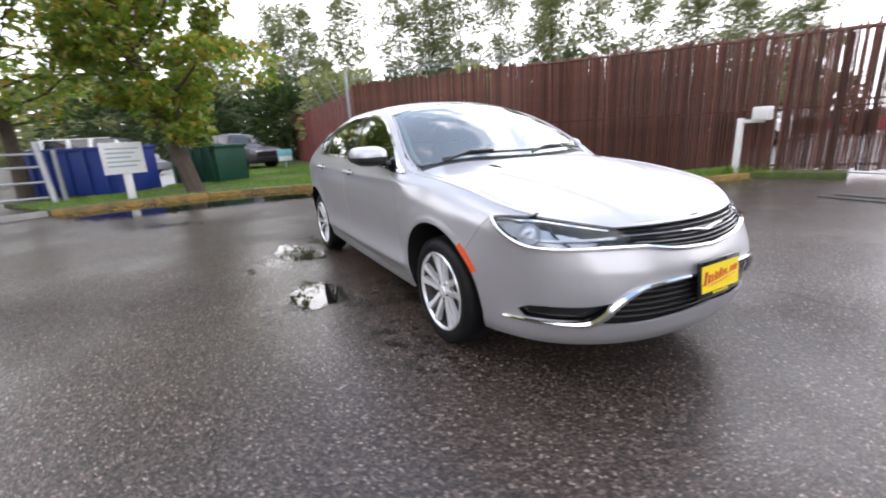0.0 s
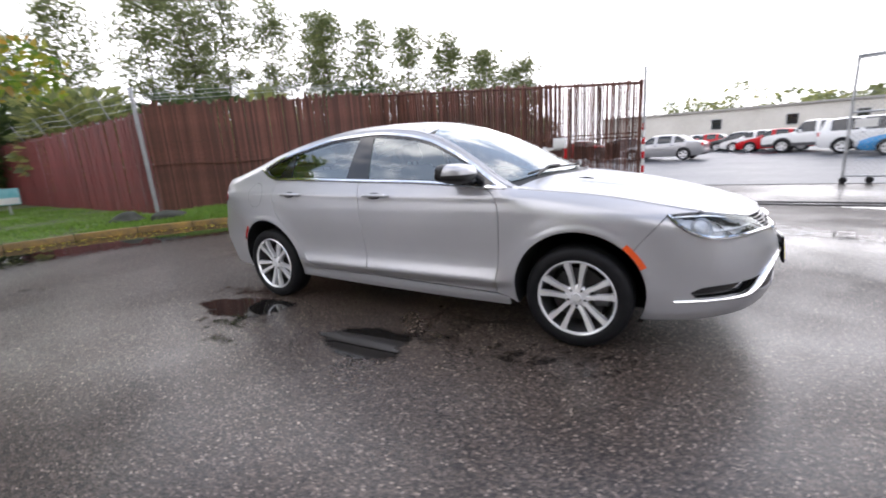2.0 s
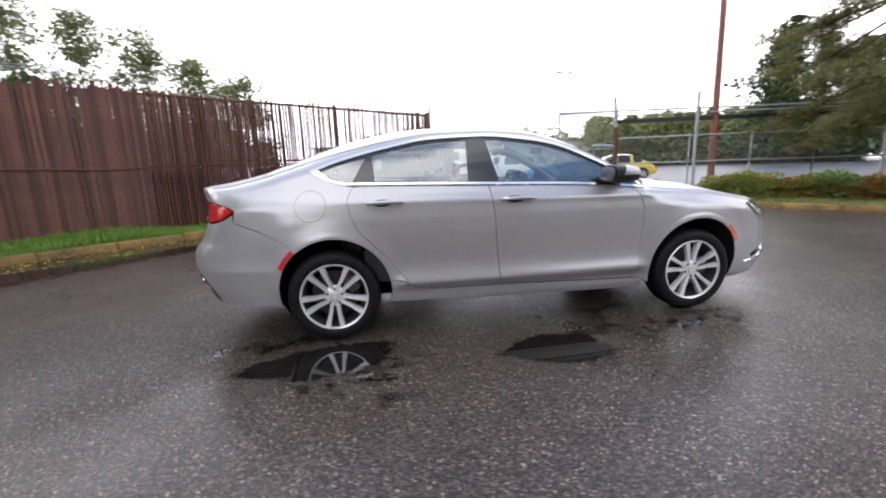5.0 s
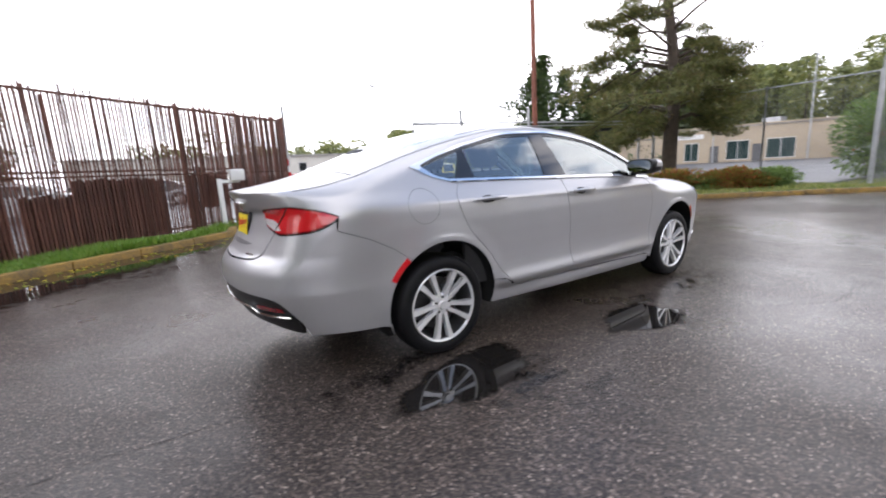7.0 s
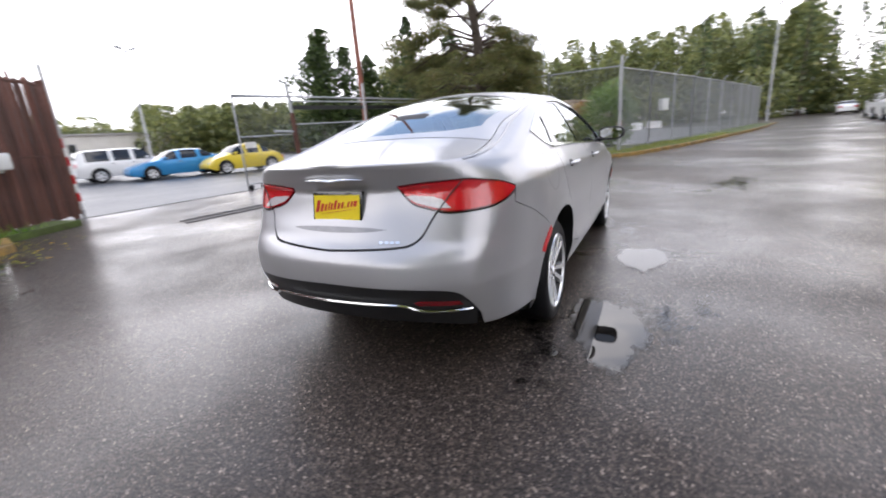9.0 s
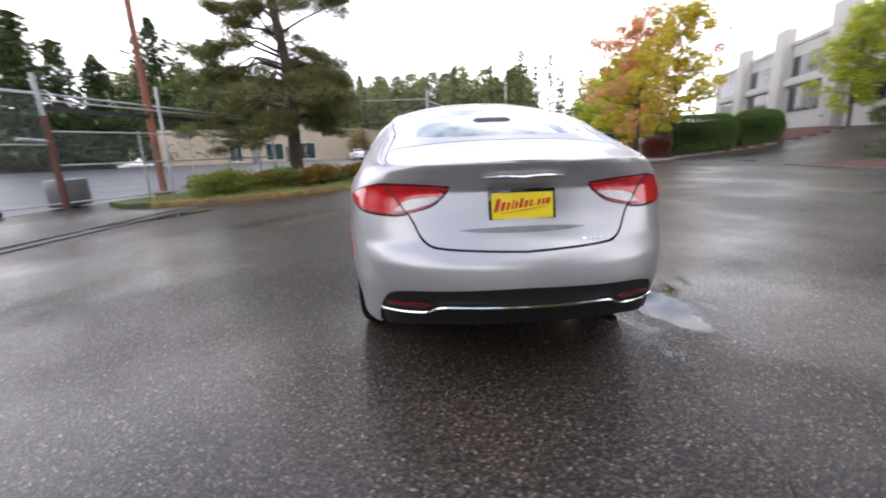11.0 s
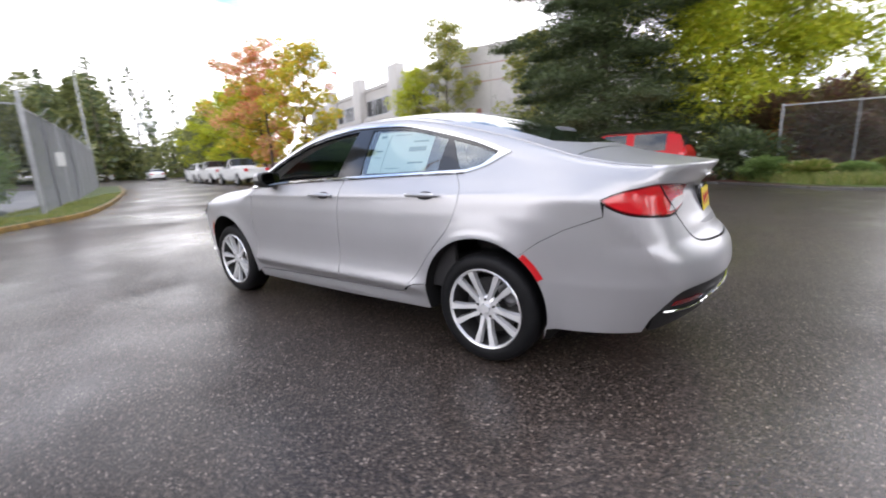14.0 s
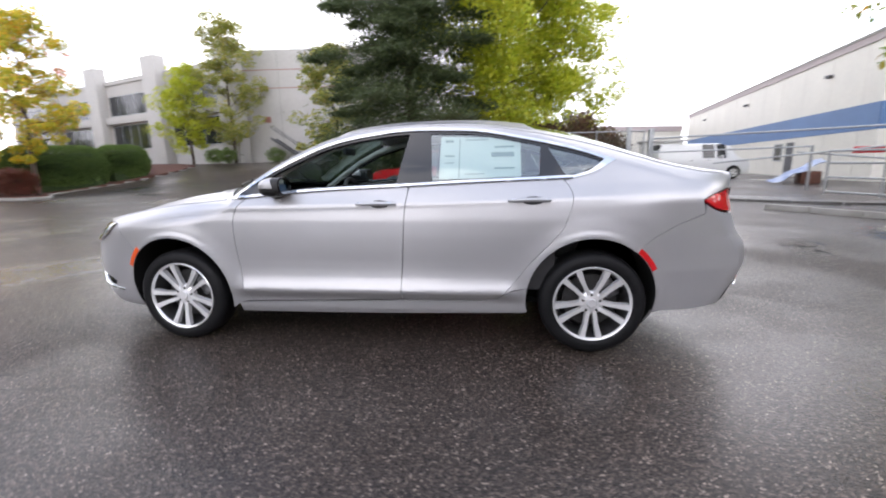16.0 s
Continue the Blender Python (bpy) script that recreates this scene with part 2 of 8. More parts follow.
def pane(name, tint, gloss=0.02, base=0.06):
    """Thin glass: it lets tinted light through and mirrors more at a low angle."""
    m = bpy.data.materials.new(name)
    m.use_nodes = True
    t = m.node_tree
    t.nodes.clear()
    clear = t.nodes.new("ShaderNodeBsdfTransparent")
    clear.inputs["Color"].default_value = (*tint, 1)
    shine = t.nodes.new("ShaderNodeBsdfGlossy")
    shine.inputs["Roughness"].default_value = gloss
    shine.inputs["Color"].default_value = (0.9, 0.95, 0.95, 1)
    fres = t.nodes.new("ShaderNodeLayerWeight")
    fres.inputs["Blend"].default_value = 0.5
    power = t.nodes.new("ShaderNodeMath")
    power.operation = "POWER"
    power.inputs[1].default_value = 4.0
    t.links.new(fres.outputs["Facing"], power.inputs[0])
    add = t.nodes.new("ShaderNodeMath")
    add.operation, add.use_clamp = "ADD", True
    add.inputs[1].default_value = base
    t.links.new(power.outputs[0], add.inputs[0])
    mix = t.nodes.new("ShaderNodeMixShader")
    t.links.new(add.outputs[0], mix.inputs[0])
    t.links.new(clear.outputs[0], mix.inputs[1])
    t.links.new(shine.outputs[0], mix.inputs[2])
    t.links.new(mix.outputs[0], t.nodes.new("ShaderNodeOutputMaterial").inputs["Surface"])
    return m


def car_paint(name, c, metal=0.75, rough=0.3, coat=0.45, spec=0.5):
    """Base coat with fine metal flake under a clear lacquer."""
    m = surf(name, c, tuple(v * 0.94 for v in c), scale=3.0, rough=(rough - 0.03, rough + 0.04), metal=metal, coat=coat, fine=900.0, spec=spec)
    return m


PAINT = car_paint("silver_metallic_paint", (0.485, 0.482, 0.495), 0.46, 0.30, 0.34)
# darkened chrome: the dark trees it would reflect are put into its colour
MIRROR = surf("mirror_dark_reflection", (0.26, 0.27, 0.28), (0.24, 0.25, 0.26), 12, (0.02, 0.04), 1.0)
CHROME = surf("chrome", (0.86, 0.87, 0.88), (0.80, 0.81, 0.82), 12, (0.05, 0.12), 1.0)
ALLOY = surf("machined_alloy", (0.93, 0.935, 0.94), (0.86, 0.865, 0.87), 20, (0.2, 0.3), 0.55, coat=0.9)
RUBBER = surf("tyre_rubber", (0.012, 0.012, 0.013), (0.007, 0.007, 0.008), 18, (0.42, 0.6), spec=0.18, bump=0.15, bump_scale=120)
BLACK_TRIM = surf("black_plastic_trim", (0.018, 0.018, 0.019), (0.012, 0.012, 0.012), 20, (0.4, 0.55), bump=0.08, bump_scale=300)
GLOSS_BLACK = surf("gloss_black_trim", (0.012, 0.012, 0.013), (0.009, 0.009, 0.01), 10, (0.06, 0.12), coat=0.5)
LINER = surf("wheel_arch_felt", (0.008, 0.008, 0.008), (0.005, 0.005, 0.005), 20, (0.8, 0.95))
SIDE_GLASS = pane("side_glass", (0.60, 0.69, 0.66), base=0.22)
SCREEN_GLASS = pane("screen_glass", (0.36, 0.46, 0.45), base=0.22)
LAMP_GLASS = pane("lamp_lens", (0.92, 0.94, 0.95), base=0.04)
RED_LENS = surf("red_lamp_lens", (0.66, 0.014, 0.022), (0.52, 0.010, 0.016), 14, (0.08, 0.16), coat=1.0)
RED_DARK = surf("dark_red_lens", (0.22, 0.005, 0.012), (0.16, 0.004, 0.008), 14, (0.08, 0.16), coat=1.0)
CLEAR_LENS = surf("clear_reverse_lens", (0.72, 0.70, 0.70), (0.55, 0.5, 0.5), 60, (0.1, 0.2), coat=1.0)
AMBER = surf("amber_marker", (0.85, 0.12, 0.02), (0.7, 0.08, 0.015), 30, (0.15, 0.25), coat=0.8)
LAMP_IN = surf("lamp_reflector", (0.62, 0.64, 0.68), (0.36, 0.38, 0.42), 14, (0.15, 0.35), 0.35)
YELLOW_PLATE = surf("yellow_plate", (0.93, 0.73, 0.025), (0.9, 0.68, 0.025), 20, (0.35, 0.45))
RED_INK = surf("red_ink", (0.6, 0.03, 0.02), (0.5, 0.03, 0.02), 30, (0.4, 0.5))
CABIN = surf("dark_cabin_plastic", (0.05, 0.05, 0.053), (0.035, 0.035, 0.038), 16, (0.55, 0.7), bump=0.1, bump_scale=400)
CABIN_PALE = surf("pale_cabin_lining", (0.60, 0.59, 0.55), (0.52, 0.51, 0.47), 16, (0.7, 0.85), bump=0.1, bump_scale=500)
CLOTH = surf("dark_seat_cloth", (0.10, 0.10, 0.105), (0.07, 0.07, 0.075), 30, (0.8, 0.95), bump=0.25, bump_scale=700)
PAPER = surf("window_sticker_paper", (0.86, 0.90, 0.89), (0.82, 0.88, 0.87), 8, (0.5, 0.6))
PAPER_BAR = surf("sticker_print", (0.32, 0.42, 0.42), (0.25, 0.33, 0.34), 50, (0.5, 0.6))
# wheel metal coloured dark for the shade between the spokes
WHEEL_DARK = surf("wheel_shade_metal", (0.075, 0.075, 0.08), (0.04, 0.038, 0.036), 22, (0.4, 0.6), 0.6)
STEEL = surf("brushed_steel", (0.26, 0.26, 0.27), (0.18, 0.18, 0.19), 30, (0.3, 0.45), 0.9)


def leafy(name, cols, rough=0.6, through=0.35):
    """Leaves: each one picks its colour from a short run of tones, and lets some light through."""
    m = bpy.data.materials.new(name)
    m.use_nodes = True
    t = m.node_tree
    t.nodes.clear()
    geo = t.nodes.new("ShaderNodeNewGeometry")
    ramp = t.nodes.new("ShaderNodeValToRGB")
    ramp.color_ramp.interpolation = "LINEAR"
    els = ramp.color_ramp.elements
    while len(els) < len(cols):
        els.new(0.5)
    for k, c in enumerate(cols):
        els[k].position, els[k].color = k / (len(cols) - 1), (*c, 1)
    t.links.new(geo.outputs["Random Per Island"], ramp.inputs["Fac"])
    d = t.nodes.new("ShaderNodeBsdfDiffuse")
    tr = t.nodes.new("ShaderNodeBsdfTranslucent")
    g = t.nodes.new("ShaderNodeBsdfGlossy")
    g.inputs["Roughness"].default_value = 0.35
    mix, mix2 = t.nodes.new("ShaderNodeMixShader"), t.nodes.new("ShaderNodeMixShader")
    mix.inputs[0].default_value, mix2.inputs[0].default_value = through, 0.05
    for n in (d, tr):
        t.links.new(ramp.outputs["Color"], n.inputs["Color"])
    t.links.new(d.outputs[0], mix.inputs[1])
    t.links.new(tr.outputs[0], mix.inputs[2])
    t.links.new(mix.outputs[0], mix2.inputs[1])
    t.links.new(g.outputs[0], mix2.inputs[2])
    t.links.new(mix2.outputs[0], t.nodes.new("ShaderNodeOutputMaterial").inputs["Surface"])
    return m


def wet_asphalt():
    """Worn asphalt after rain: pale chippings in dark binder, damp sheen that comes and goes in broad patches, cracks."""
    m = bpy.data.materials.new("wet_asphalt")
    m.use_nodes = True
    t = m.node_tree
    b = t.nodes["Principled BSDF"]
    tc = t.nodes.new("ShaderNodeTexCoord")

    def noise(scale, detail=4.0, rough=0.55):
        n = node(t, "ShaderNodeTexNoise", Scale=scale, Detail=detail, Roughness=rough)
        t.links.new(tc.outputs["Object"], n.inputs["Vector"])
        return n.outputs["Fac"]

    def ramp(src, *stops):
        r = t.nodes.new("ShaderNodeValToRGB")
        els = r.color_ramp.elements
        while len(els) < len(stops):
            els.new(0.5)
        for e, (p, c) in zip(els, stops):
            e.position, e.color = p, (c if len(c) == 4 else (*c, 1))
        t.links.new(src, r.inputs["Fac"])
        return r.outputs["Color"]

    def mixc(f, a, c, kind="MIX"):
        n = t.nodes.new("ShaderNodeMix")
        n.data_type, n.blend_type = "RGBA", kind
        for sock, v in ((0, f), (6, a), (7, c)):
            if isinstance(v, (int, float)):
                n.inputs[sock].default_value = v
            elif isinstance(v, tuple):
                n.inputs[sock].default_value = (*v, 1)
            else:
                t.links.new(v, n.inputs[sock])
        return n.outputs[2]

    vor = node(t, "ShaderNodeTexVoronoi", Scale=105.0)
    t.links.new(tc.outputs["Object"], vor.inputs["Vector"])
    sep = t.nodes.new("ShaderNodeSeparateColor")
    t.links.new(vor.outputs["Color"], sep.inputs[0])
    stone = ramp(sep.outputs[0], (0.0, (0.011, 0.0088, 0.0075)), (0.5, (0.045, 0.036, 0.031)), (0.80, (0.083, 0.067, 0.058)), (0.95, (0.128, 0.105, 0.091)), (1.0, (0.32, 0.275, 0.24)))
    broad = ramp(noise(0.22, 5.0), (0.35, (0.62, 0.61, 0.61)), (0.65, (1.15, 1.10, 1.05)))
    col = mixc(1.0, stone, broad, "MULTIPLY")
    clump = ramp(noise(38.0, 4.0, 0.7), (0.38, (0.55, 0.55, 0.55)), (0.62, (1.5, 1.46, 1.42)))
    col = mixc(1.0, col, clump, "MULTIPLY")
    vor2 = node(t, "ShaderNodeTexVoronoi", Scale=0.33)
    vor2.feature = "DISTANCE_TO_EDGE"
    warp = node(t, "ShaderNodeTexNoise", Scale=1.6, Detail=5.0)
    t.links.new(tc.outputs["Object"], warp.inputs["Vector"])
    addv = t.nodes.new("ShaderNodeVectorMath")
    addv.operation = "MULTIPLY_ADD"
    addv.inputs[1].default_value = (0.9, 0.9, 0.9)
    t.links.new(warp.outputs["Color"], addv.inputs[0])
    t.links.new(tc.outputs["Object"], addv.inputs[2])
    t.links.new(addv.outputs[0], vor2.inputs["Vector"])
    crack = ramp(vor2.outputs["Distance"], (0.0, (0.25, 0.25, 0.25)), (0.010, (1, 1, 1)))
    worn = ramp(noise(0.5, 3.0), (0.50, (1, 1, 1)), (0.58, (0, 0, 0)))
    crack = mixc(worn, crack, (1.0, 1.0, 1.0))
    col = mixc(1.0, col, crack, "MULTIPLY")
    t.links.new(col, b.inputs["Base Color"])
    damp = ramp(noise(0.30, 6.0, 0.62), (0.36, (0.58, 0.58, 0.58)), (0.52, (0.46, 0.46, 0.46)), (0.64, (0.26, 0.26, 0.26)))
    t.links.new(damp, b.inputs["Roughness"])
    b.inputs["Specular IOR Level"].default_value = 0.20
    film = ramp(noise(0.30, 6.0, 0.62), (0.38, (0.13, 0.13, 0.13)), (0.60, (0.85, 0.85, 0.85)))
    t.links.new(film, b.inputs["Coat Weight"])
    b.inputs["Coat Roughness"].default_value, b.inputs["Coat IOR"].default_value = 0.20, 1.38
    lumps = node(t, "ShaderNodeBump", Strength=0.55, Distance=0.012)
    t.links.new(noise(55.0, 3.0, 0.6), lumps.inputs["Height"])
    bp = node(t, "ShaderNodeBump", Strength=0.5, Distance=0.006)
    t.links.new(vor.outputs["Distance"], bp.inputs["Height"])
    t.links.new(lumps.outputs[0], bp.inputs["Normal"])
    t.links.new(bp.outputs[0], b.inputs["Normal"])
    skin = node(t, "ShaderNodeBump", Strength=0.28, Distance=0.008)
    t.links.new(noise(48.0, 3.0, 0.6), skin.inputs["Height"])
    t.links.new(skin.outputs[0], b.inputs["Coat Normal"])
    return m


ASPHALT = wet_asphalt()


def shallow_water():
    """Standing water that thins out towards its shore, where the asphalt shows through."""
    m = surf("puddle_water", (0.016, 0.014, 0.013), (0.010, 0.009, 0.008), 3, (0.01, 0.03), spec=0.7)
    t = m.node_tree
    b, out = t.nodes["Principled BSDF"], t.nodes["Material Output"]
    att = t.nodes.new("ShaderNodeAttribute")
    att.attribute_name = "shore"
    tc = t.nodes.new("ShaderNodeTexCoord")
    n = node(t, "ShaderNodeTexNoise", Scale=9.0, Detail=6.0, Roughness=0.65)
    t.links.new(tc.outputs["Object"], n.inputs["Vector"])
    add = t.nodes.new("ShaderNodeMath")
    add.operation = "ADD"
    t.links.new(att.outputs["Fac"], add.inputs[0])
    t.links.new(n.outputs["Fac"], add.inputs[1])
    r = t.nodes.new("ShaderNodeMapRange")
    r.inputs["From Min"].default_value, r.inputs["From Max"].default_value = 0.70, 0.92
    t.links.new(add.outputs[0], r.inputs["Value"])
    clear = t.nodes.new("ShaderNodeBsdfTransparent")
    mix = t.nodes.new("ShaderNodeMixShader")
    t.links.new(r.outputs[0], mix.inputs[0])
    t.links.new(clear.outputs[0], mix.inputs[1])
    t.links.new(b.outputs[0], mix.inputs[2])
    t.links.new(mix.outputs[0], out.inputs["Surface"])
    return m


WATER = shallow_water()
CRACK = surf("crack_shadowed_dirt", (0.010, 0.008, 0.007), (0.005, 0.004, 0.004), 30, (0.6, 0.9))
# wet yard; the blue of reflected sky is mixed into its base colour
LOT = surf("wet_yard_sky_tint", (0.075, 0.081, 0.095), (0.036, 0.039, 0.047), 0.45, (0.2, 0.6), bump=0.2, bump_scale=14, fine=5.0, spec=0.38)
ROCK = surf("dark_mossy_rock", (0.07, 0.07, 0.06), (0.03, 0.035, 0.02), 5.0, (0.7, 0.9), bump=0.6, bump_scale=18)
KERB_YELLOW = surf("worn_yellow_kerb", (0.36, 0.215, 0.04), (0.06, 0.05, 0.035), 2.6, (0.55, 0.8), bump=0.4, bump_scale=40, fine=30)
KERB_GREY = surf("concrete_kerb", (0.32, 0.31, 0.29), (0.20, 0.19, 0.17), 3.0, (0.6, 0.8), bump=0.3, bump_scale=40)
DRAIN = surf("wet_dark_concrete", (0.085, 0.08, 0.075), (0.05, 0.047, 0.043), 3.0, (0.3, 0.5), bump=0.3, bump_scale=40)
CONCRETE = surf("concrete", (0.40, 0.39, 0.36), (0.27, 0.26, 0.24), 1.5, (0.6, 0.8), bump=0.2)
SOIL = surf("grass_soil", (0.09, 0.14, 0.025), (0.045, 0.04, 0.02), 1.2, (0.8, 0.95), bump=0.6, bump_scale=25)
MULCH = surf("bark_mulch", (0.13, 0.045, 0.028), (0.06, 0.025, 0.016), 5.0, (0.8, 0.95), bump=0.8, bump_scale=30)
SLAT_BROWN = surf("brown_fence_slat", (0.19, 0.076, 0.052), (0.075, 0.034, 0.025), 1.5, (0.5, 0.75), vary=0.4, bump=0.3, bump_scale=30)
SLAT_RED = surf("maroon_fence_slat", (0.19, 0.035, 0.03), (0.11, 0.022, 0.02), 2.2, (0.5, 0.7), vary=0.2, bump=0.2)
RUST = surf("rusted_steel", (0.16, 0.065, 0.04), (0.07, 0.035, 0.028), 3.0, (0.6, 0.8), 0.2, bump=0.3)
GALV = surf("galvanised_steel", (0.48, 0.49, 0.50), (0.33, 0.34, 0.35), 5.0, (0.35, 0.55), 0.6)
WIRE = surf("chain_link_wire", (0.30, 0.31, 0.31), (0.2, 0.2, 0.2), 8.0, (0.4, 0.6), 0.5)
POLE_RED = surf("weathered_red_pole", (0.27, 0.085, 0.05), (0.15, 0.06, 0.04), 1.5, (0.6, 0.8), bump=0.3, bump_scale=20)
WHITE_PAINT = surf("white_paint", (0.78, 0.78, 0.76), (0.66, 0.66, 0.63), 3.0, (0.5, 0.65))
TEAL = surf("teal_sign", (0.10, 0.42, 0.45), (0.3, 0.55, 0.58), 6.0, (0.4, 0.5))
BLUE_BIN = surf("blue_steel_bin", (0.012, 0.04, 0.26), (0.008, 0.025, 0.16), 1.8, (0.45, 0.65), bump=0.1)
GREEN_BIN = surf("green_steel_bin", (0.012, 0.075, 0.045), (0.008, 0.05, 0.03), 1.8, (0.45, 0.65))
BARK = surf("bark", (0.10, 0.075, 0.055), (0.045, 0.034, 0.026), 4.0, (0.8, 0.95), bump=0.8, bump_scale=14)
WALL_WHITE = surf("pale_rendered_wall", (0.62, 0.60, 0.55), (0.50, 0.48, 0.43), 0.35, (0.6, 0.8), bump=0.1, bump_scale=8)
WALL_GREY = surf("pale_grey_panel", (0.48, 0.465, 0.445), (0.41, 0.395, 0.375), 0.3, (0.6, 0.8), bump=0.1, bump_scale=8)
WALL_BEIGE = surf("beige_wall", (0.46, 0.38, 0.28), (0.38, 0.31, 0.22), 0.4, (0.6, 0.8))
WALL_CREAM = surf("cream_metal_cladding", (0.78, 0.75, 0.67), (0.68, 0.655, 0.585), 0.35, (0.45, 0.65))
BLUE_BAND = surf("faded_blue_band", (0.12, 0.22, 0.42), (0.09, 0.17, 0.34), 0.5, (0.45, 0.65))
PINK_EAVE = surf("dull_pink_fascia", (0.44, 0.37, 0.36), (0.36, 0.31, 0.31), 0.7, (0.5, 0.7))
DARK_GLASS = surf("dark_window_glass", (0.02, 0.024, 0.028), (0.012, 0.014, 0.016), 2.0, (0.04, 0.1), spec=0.7)
TEAL_GLASS = surf("green_shop_glass", (0.02, 0.045, 0.043), (0.012, 0.03, 0.03), 2.0, (0.06, 0.12), spec=0.6)
RUSTLINE = surf("red_joint_line", (0.35, 0.16, 0.13), (0.28, 0.13, 0.11), 3.0, (0.6, 0.8))
YELLOW_CAST = surf("yellow_cast_iron", (0.72, 0.48, 0.02), (0.55, 0.36, 0.02), 8.0, (0.4, 0.55))
TARP_BLUE = surf("blue_tarpaulin", (0.07, 0.15, 0.42), (0.62, 0.66, 0.72), 1.6, (0.4, 0.55))
CAR_RED = car_paint("red_car_paint", (0.46, 0.005, 0.009), 0.0, 0.3, 0.12, 0.2)
CAR_WHITE = car_paint("white_car_paint", (0.75, 0.75, 0.74), 0.0, 0.3)
CAR_BLUE = car_paint("blue_car_paint", (0.03, 0.24, 0.52), 0.2, 0.3)
CAR_YELLOW = car_paint("yellow_car_paint", (0.72, 0.55, 0.05), 0.05, 0.3)
CAR_DARK = car_paint("dark_car_paint", (0.03, 0.03, 0.035), 0.3, 0.3)
CAR_SILVER = car_paint("grey_car_paint", (0.4, 0.4, 0.41), 0.6, 0.35)
CLADDING = surf("grey_lower_cladding", (0.10, 0.10, 0.105), (0.08, 0.08, 0.085), 6.0, (0.5, 0.65))
LEAF_MAPLE = leafy("maple_leaves", [(0.10, 0.19, 0.03), (0.18, 0.30, 0.04), (0.26, 0.37, 0.045), (0.36, 0.38, 0.05), (0.45, 0.27, 0.05)], through=0.6)
LEAF_POPLAR = leafy("poplar_leaves", [(0.11, 0.14, 0.055), (0.17, 0.20, 0.075), (0.23, 0.26, 0.09), (0.20, 0.22, 0.13)], through=0.45)
LEAF_DARK = leafy("dark_leaves", [(0.03, 0.05, 0.018), (0.055, 0.085, 0.026), (0.08, 0.115, 0.03)], through=0.3)
LEAF_PINE = leafy("pine_needles", [(0.10, 0.11, 0.045), (0.17, 0.19, 0.065), (0.25, 0.26, 0.085), (0.25, 0.18, 0.08)], through=0.5)
LEAF_SPRUCE = leafy("spruce_needles", [(0.055, 0.080, 0.036), (0.10, 0.135, 0.055), (0.16, 0.20, 0.085)], through=0.4)
LEAF_RED = leafy("red_autumn_leaves", [(0.82, 0.22, 0.15), (0.85, 0.34, 0.24), (0.75, 0.45, 0.2), (0.6, 0.48, 0.14), (0.42, 0.42, 0.1)], through=0.55)
LEAF_GOLD = leafy("golden_leaves", [(0.8, 0.42, 0.06), (0.8, 0.6, 0.06), (0.66, 0.6, 0.06), (0.48, 0.52, 0.06), (0.34, 0.42, 0.06)], through=0.55)
LEAF_LIME = leafy("yellow_green_leaves", [(0.34, 0.43, 0.04), (0.48, 0.55, 0.045), (0.60, 0.60, 0.05), (0.55, 0.53, 0.05)], through=0.55)
LEAF_BIRCH = leafy("birch_leaves", [(0.22, 0.26, 0.07), (0.32, 0.36, 0.08), (0.44, 0.44, 0.10), (0.46, 0.36, 0.10)], through=0.5)
LEAF_HEDGE = leafy("hedge_leaves", [(0.13, 0.20, 0.06), (0.19, 0.28, 0.085), (0.25, 0.34, 0.11)], through=0.4)
# dark leaf green: the shade deep inside a hedge, put into colour
HEDGE_CORE = surf("hedge_core_shade", (0.05, 0.085, 0.025), (0.02, 0.035, 0.012), 9.0, (0.8, 0.95), bump=0.8, bump_scale=20)
LEAF_WOOD = leafy("far_wood_leaves", [(0.13, 0.155, 0.075), (0.19, 0.22, 0.085), (0.26, 0.29, 0.10), (0.34, 0.33, 0.12)], through=0.5)
LEAF_RUSSET = leafy("russet_shrub_leaves", [(0.24, 0.09, 0.035), (0.36, 0.13, 0.05), (0.24, 0.22, 0.05), (0.2, 0.22, 0.045), (0.42, 0.2, 0.06)])
LEAF_PURPLE = leafy("dark_purple_leaves", [(0.09, 0.042, 0.034), (0.15, 0.07, 0.045), (0.10, 0.10, 0.04), (0.2, 0.13, 0.06)], through=0.35)
LEAF_BARBERRY = leafy("barberry_leaves", [(0.10, 0.028, 0.022), (0.16, 0.045, 0.032), (0.12, 0.06, 0.03)], through=0.2)
GRASS = leafy("grass_blades", [(0.09, 0.19, 0.02), (0.14, 0.28, 0.03), (0.20, 0.35, 0.045), (0.24, 0.31, 0.06)], through=0.3)
DRY_GRASS = leafy("weedy_grass", [(0.14, 0.21, 0.035), (0.20, 0.26, 0.05), (0.32, 0.32, 0.09), (0.34, 0.31, 0.13)], through=0.3)

# ---------------------------------------------------------------- mesh tools
def finish(name, bm, mat, parent=None, label="", sharp=35, smooth_on=True):
    me = bpy.data.meshes.new(name)
    bm.normal_update()
    bm.to_mesh(me)
    bm.free()
    for m in mat if isinstance(mat, (list, tuple)) else [mat]:
        me.materials.append(m)
    if smooth_on:
        me.polygons.foreach_set("use_smooth", [True] * len(me.polygons))
        me.set_sharp_from_angle(angle=radians(sharp))
    ob = new(name, me)
    if parent:
        ob.parent = parent
    if label:
        tagged(ob, label)
    return ob


def part(name, bm, mat, parent, label=""):
    return finish(name, bm, mat, parent, label)


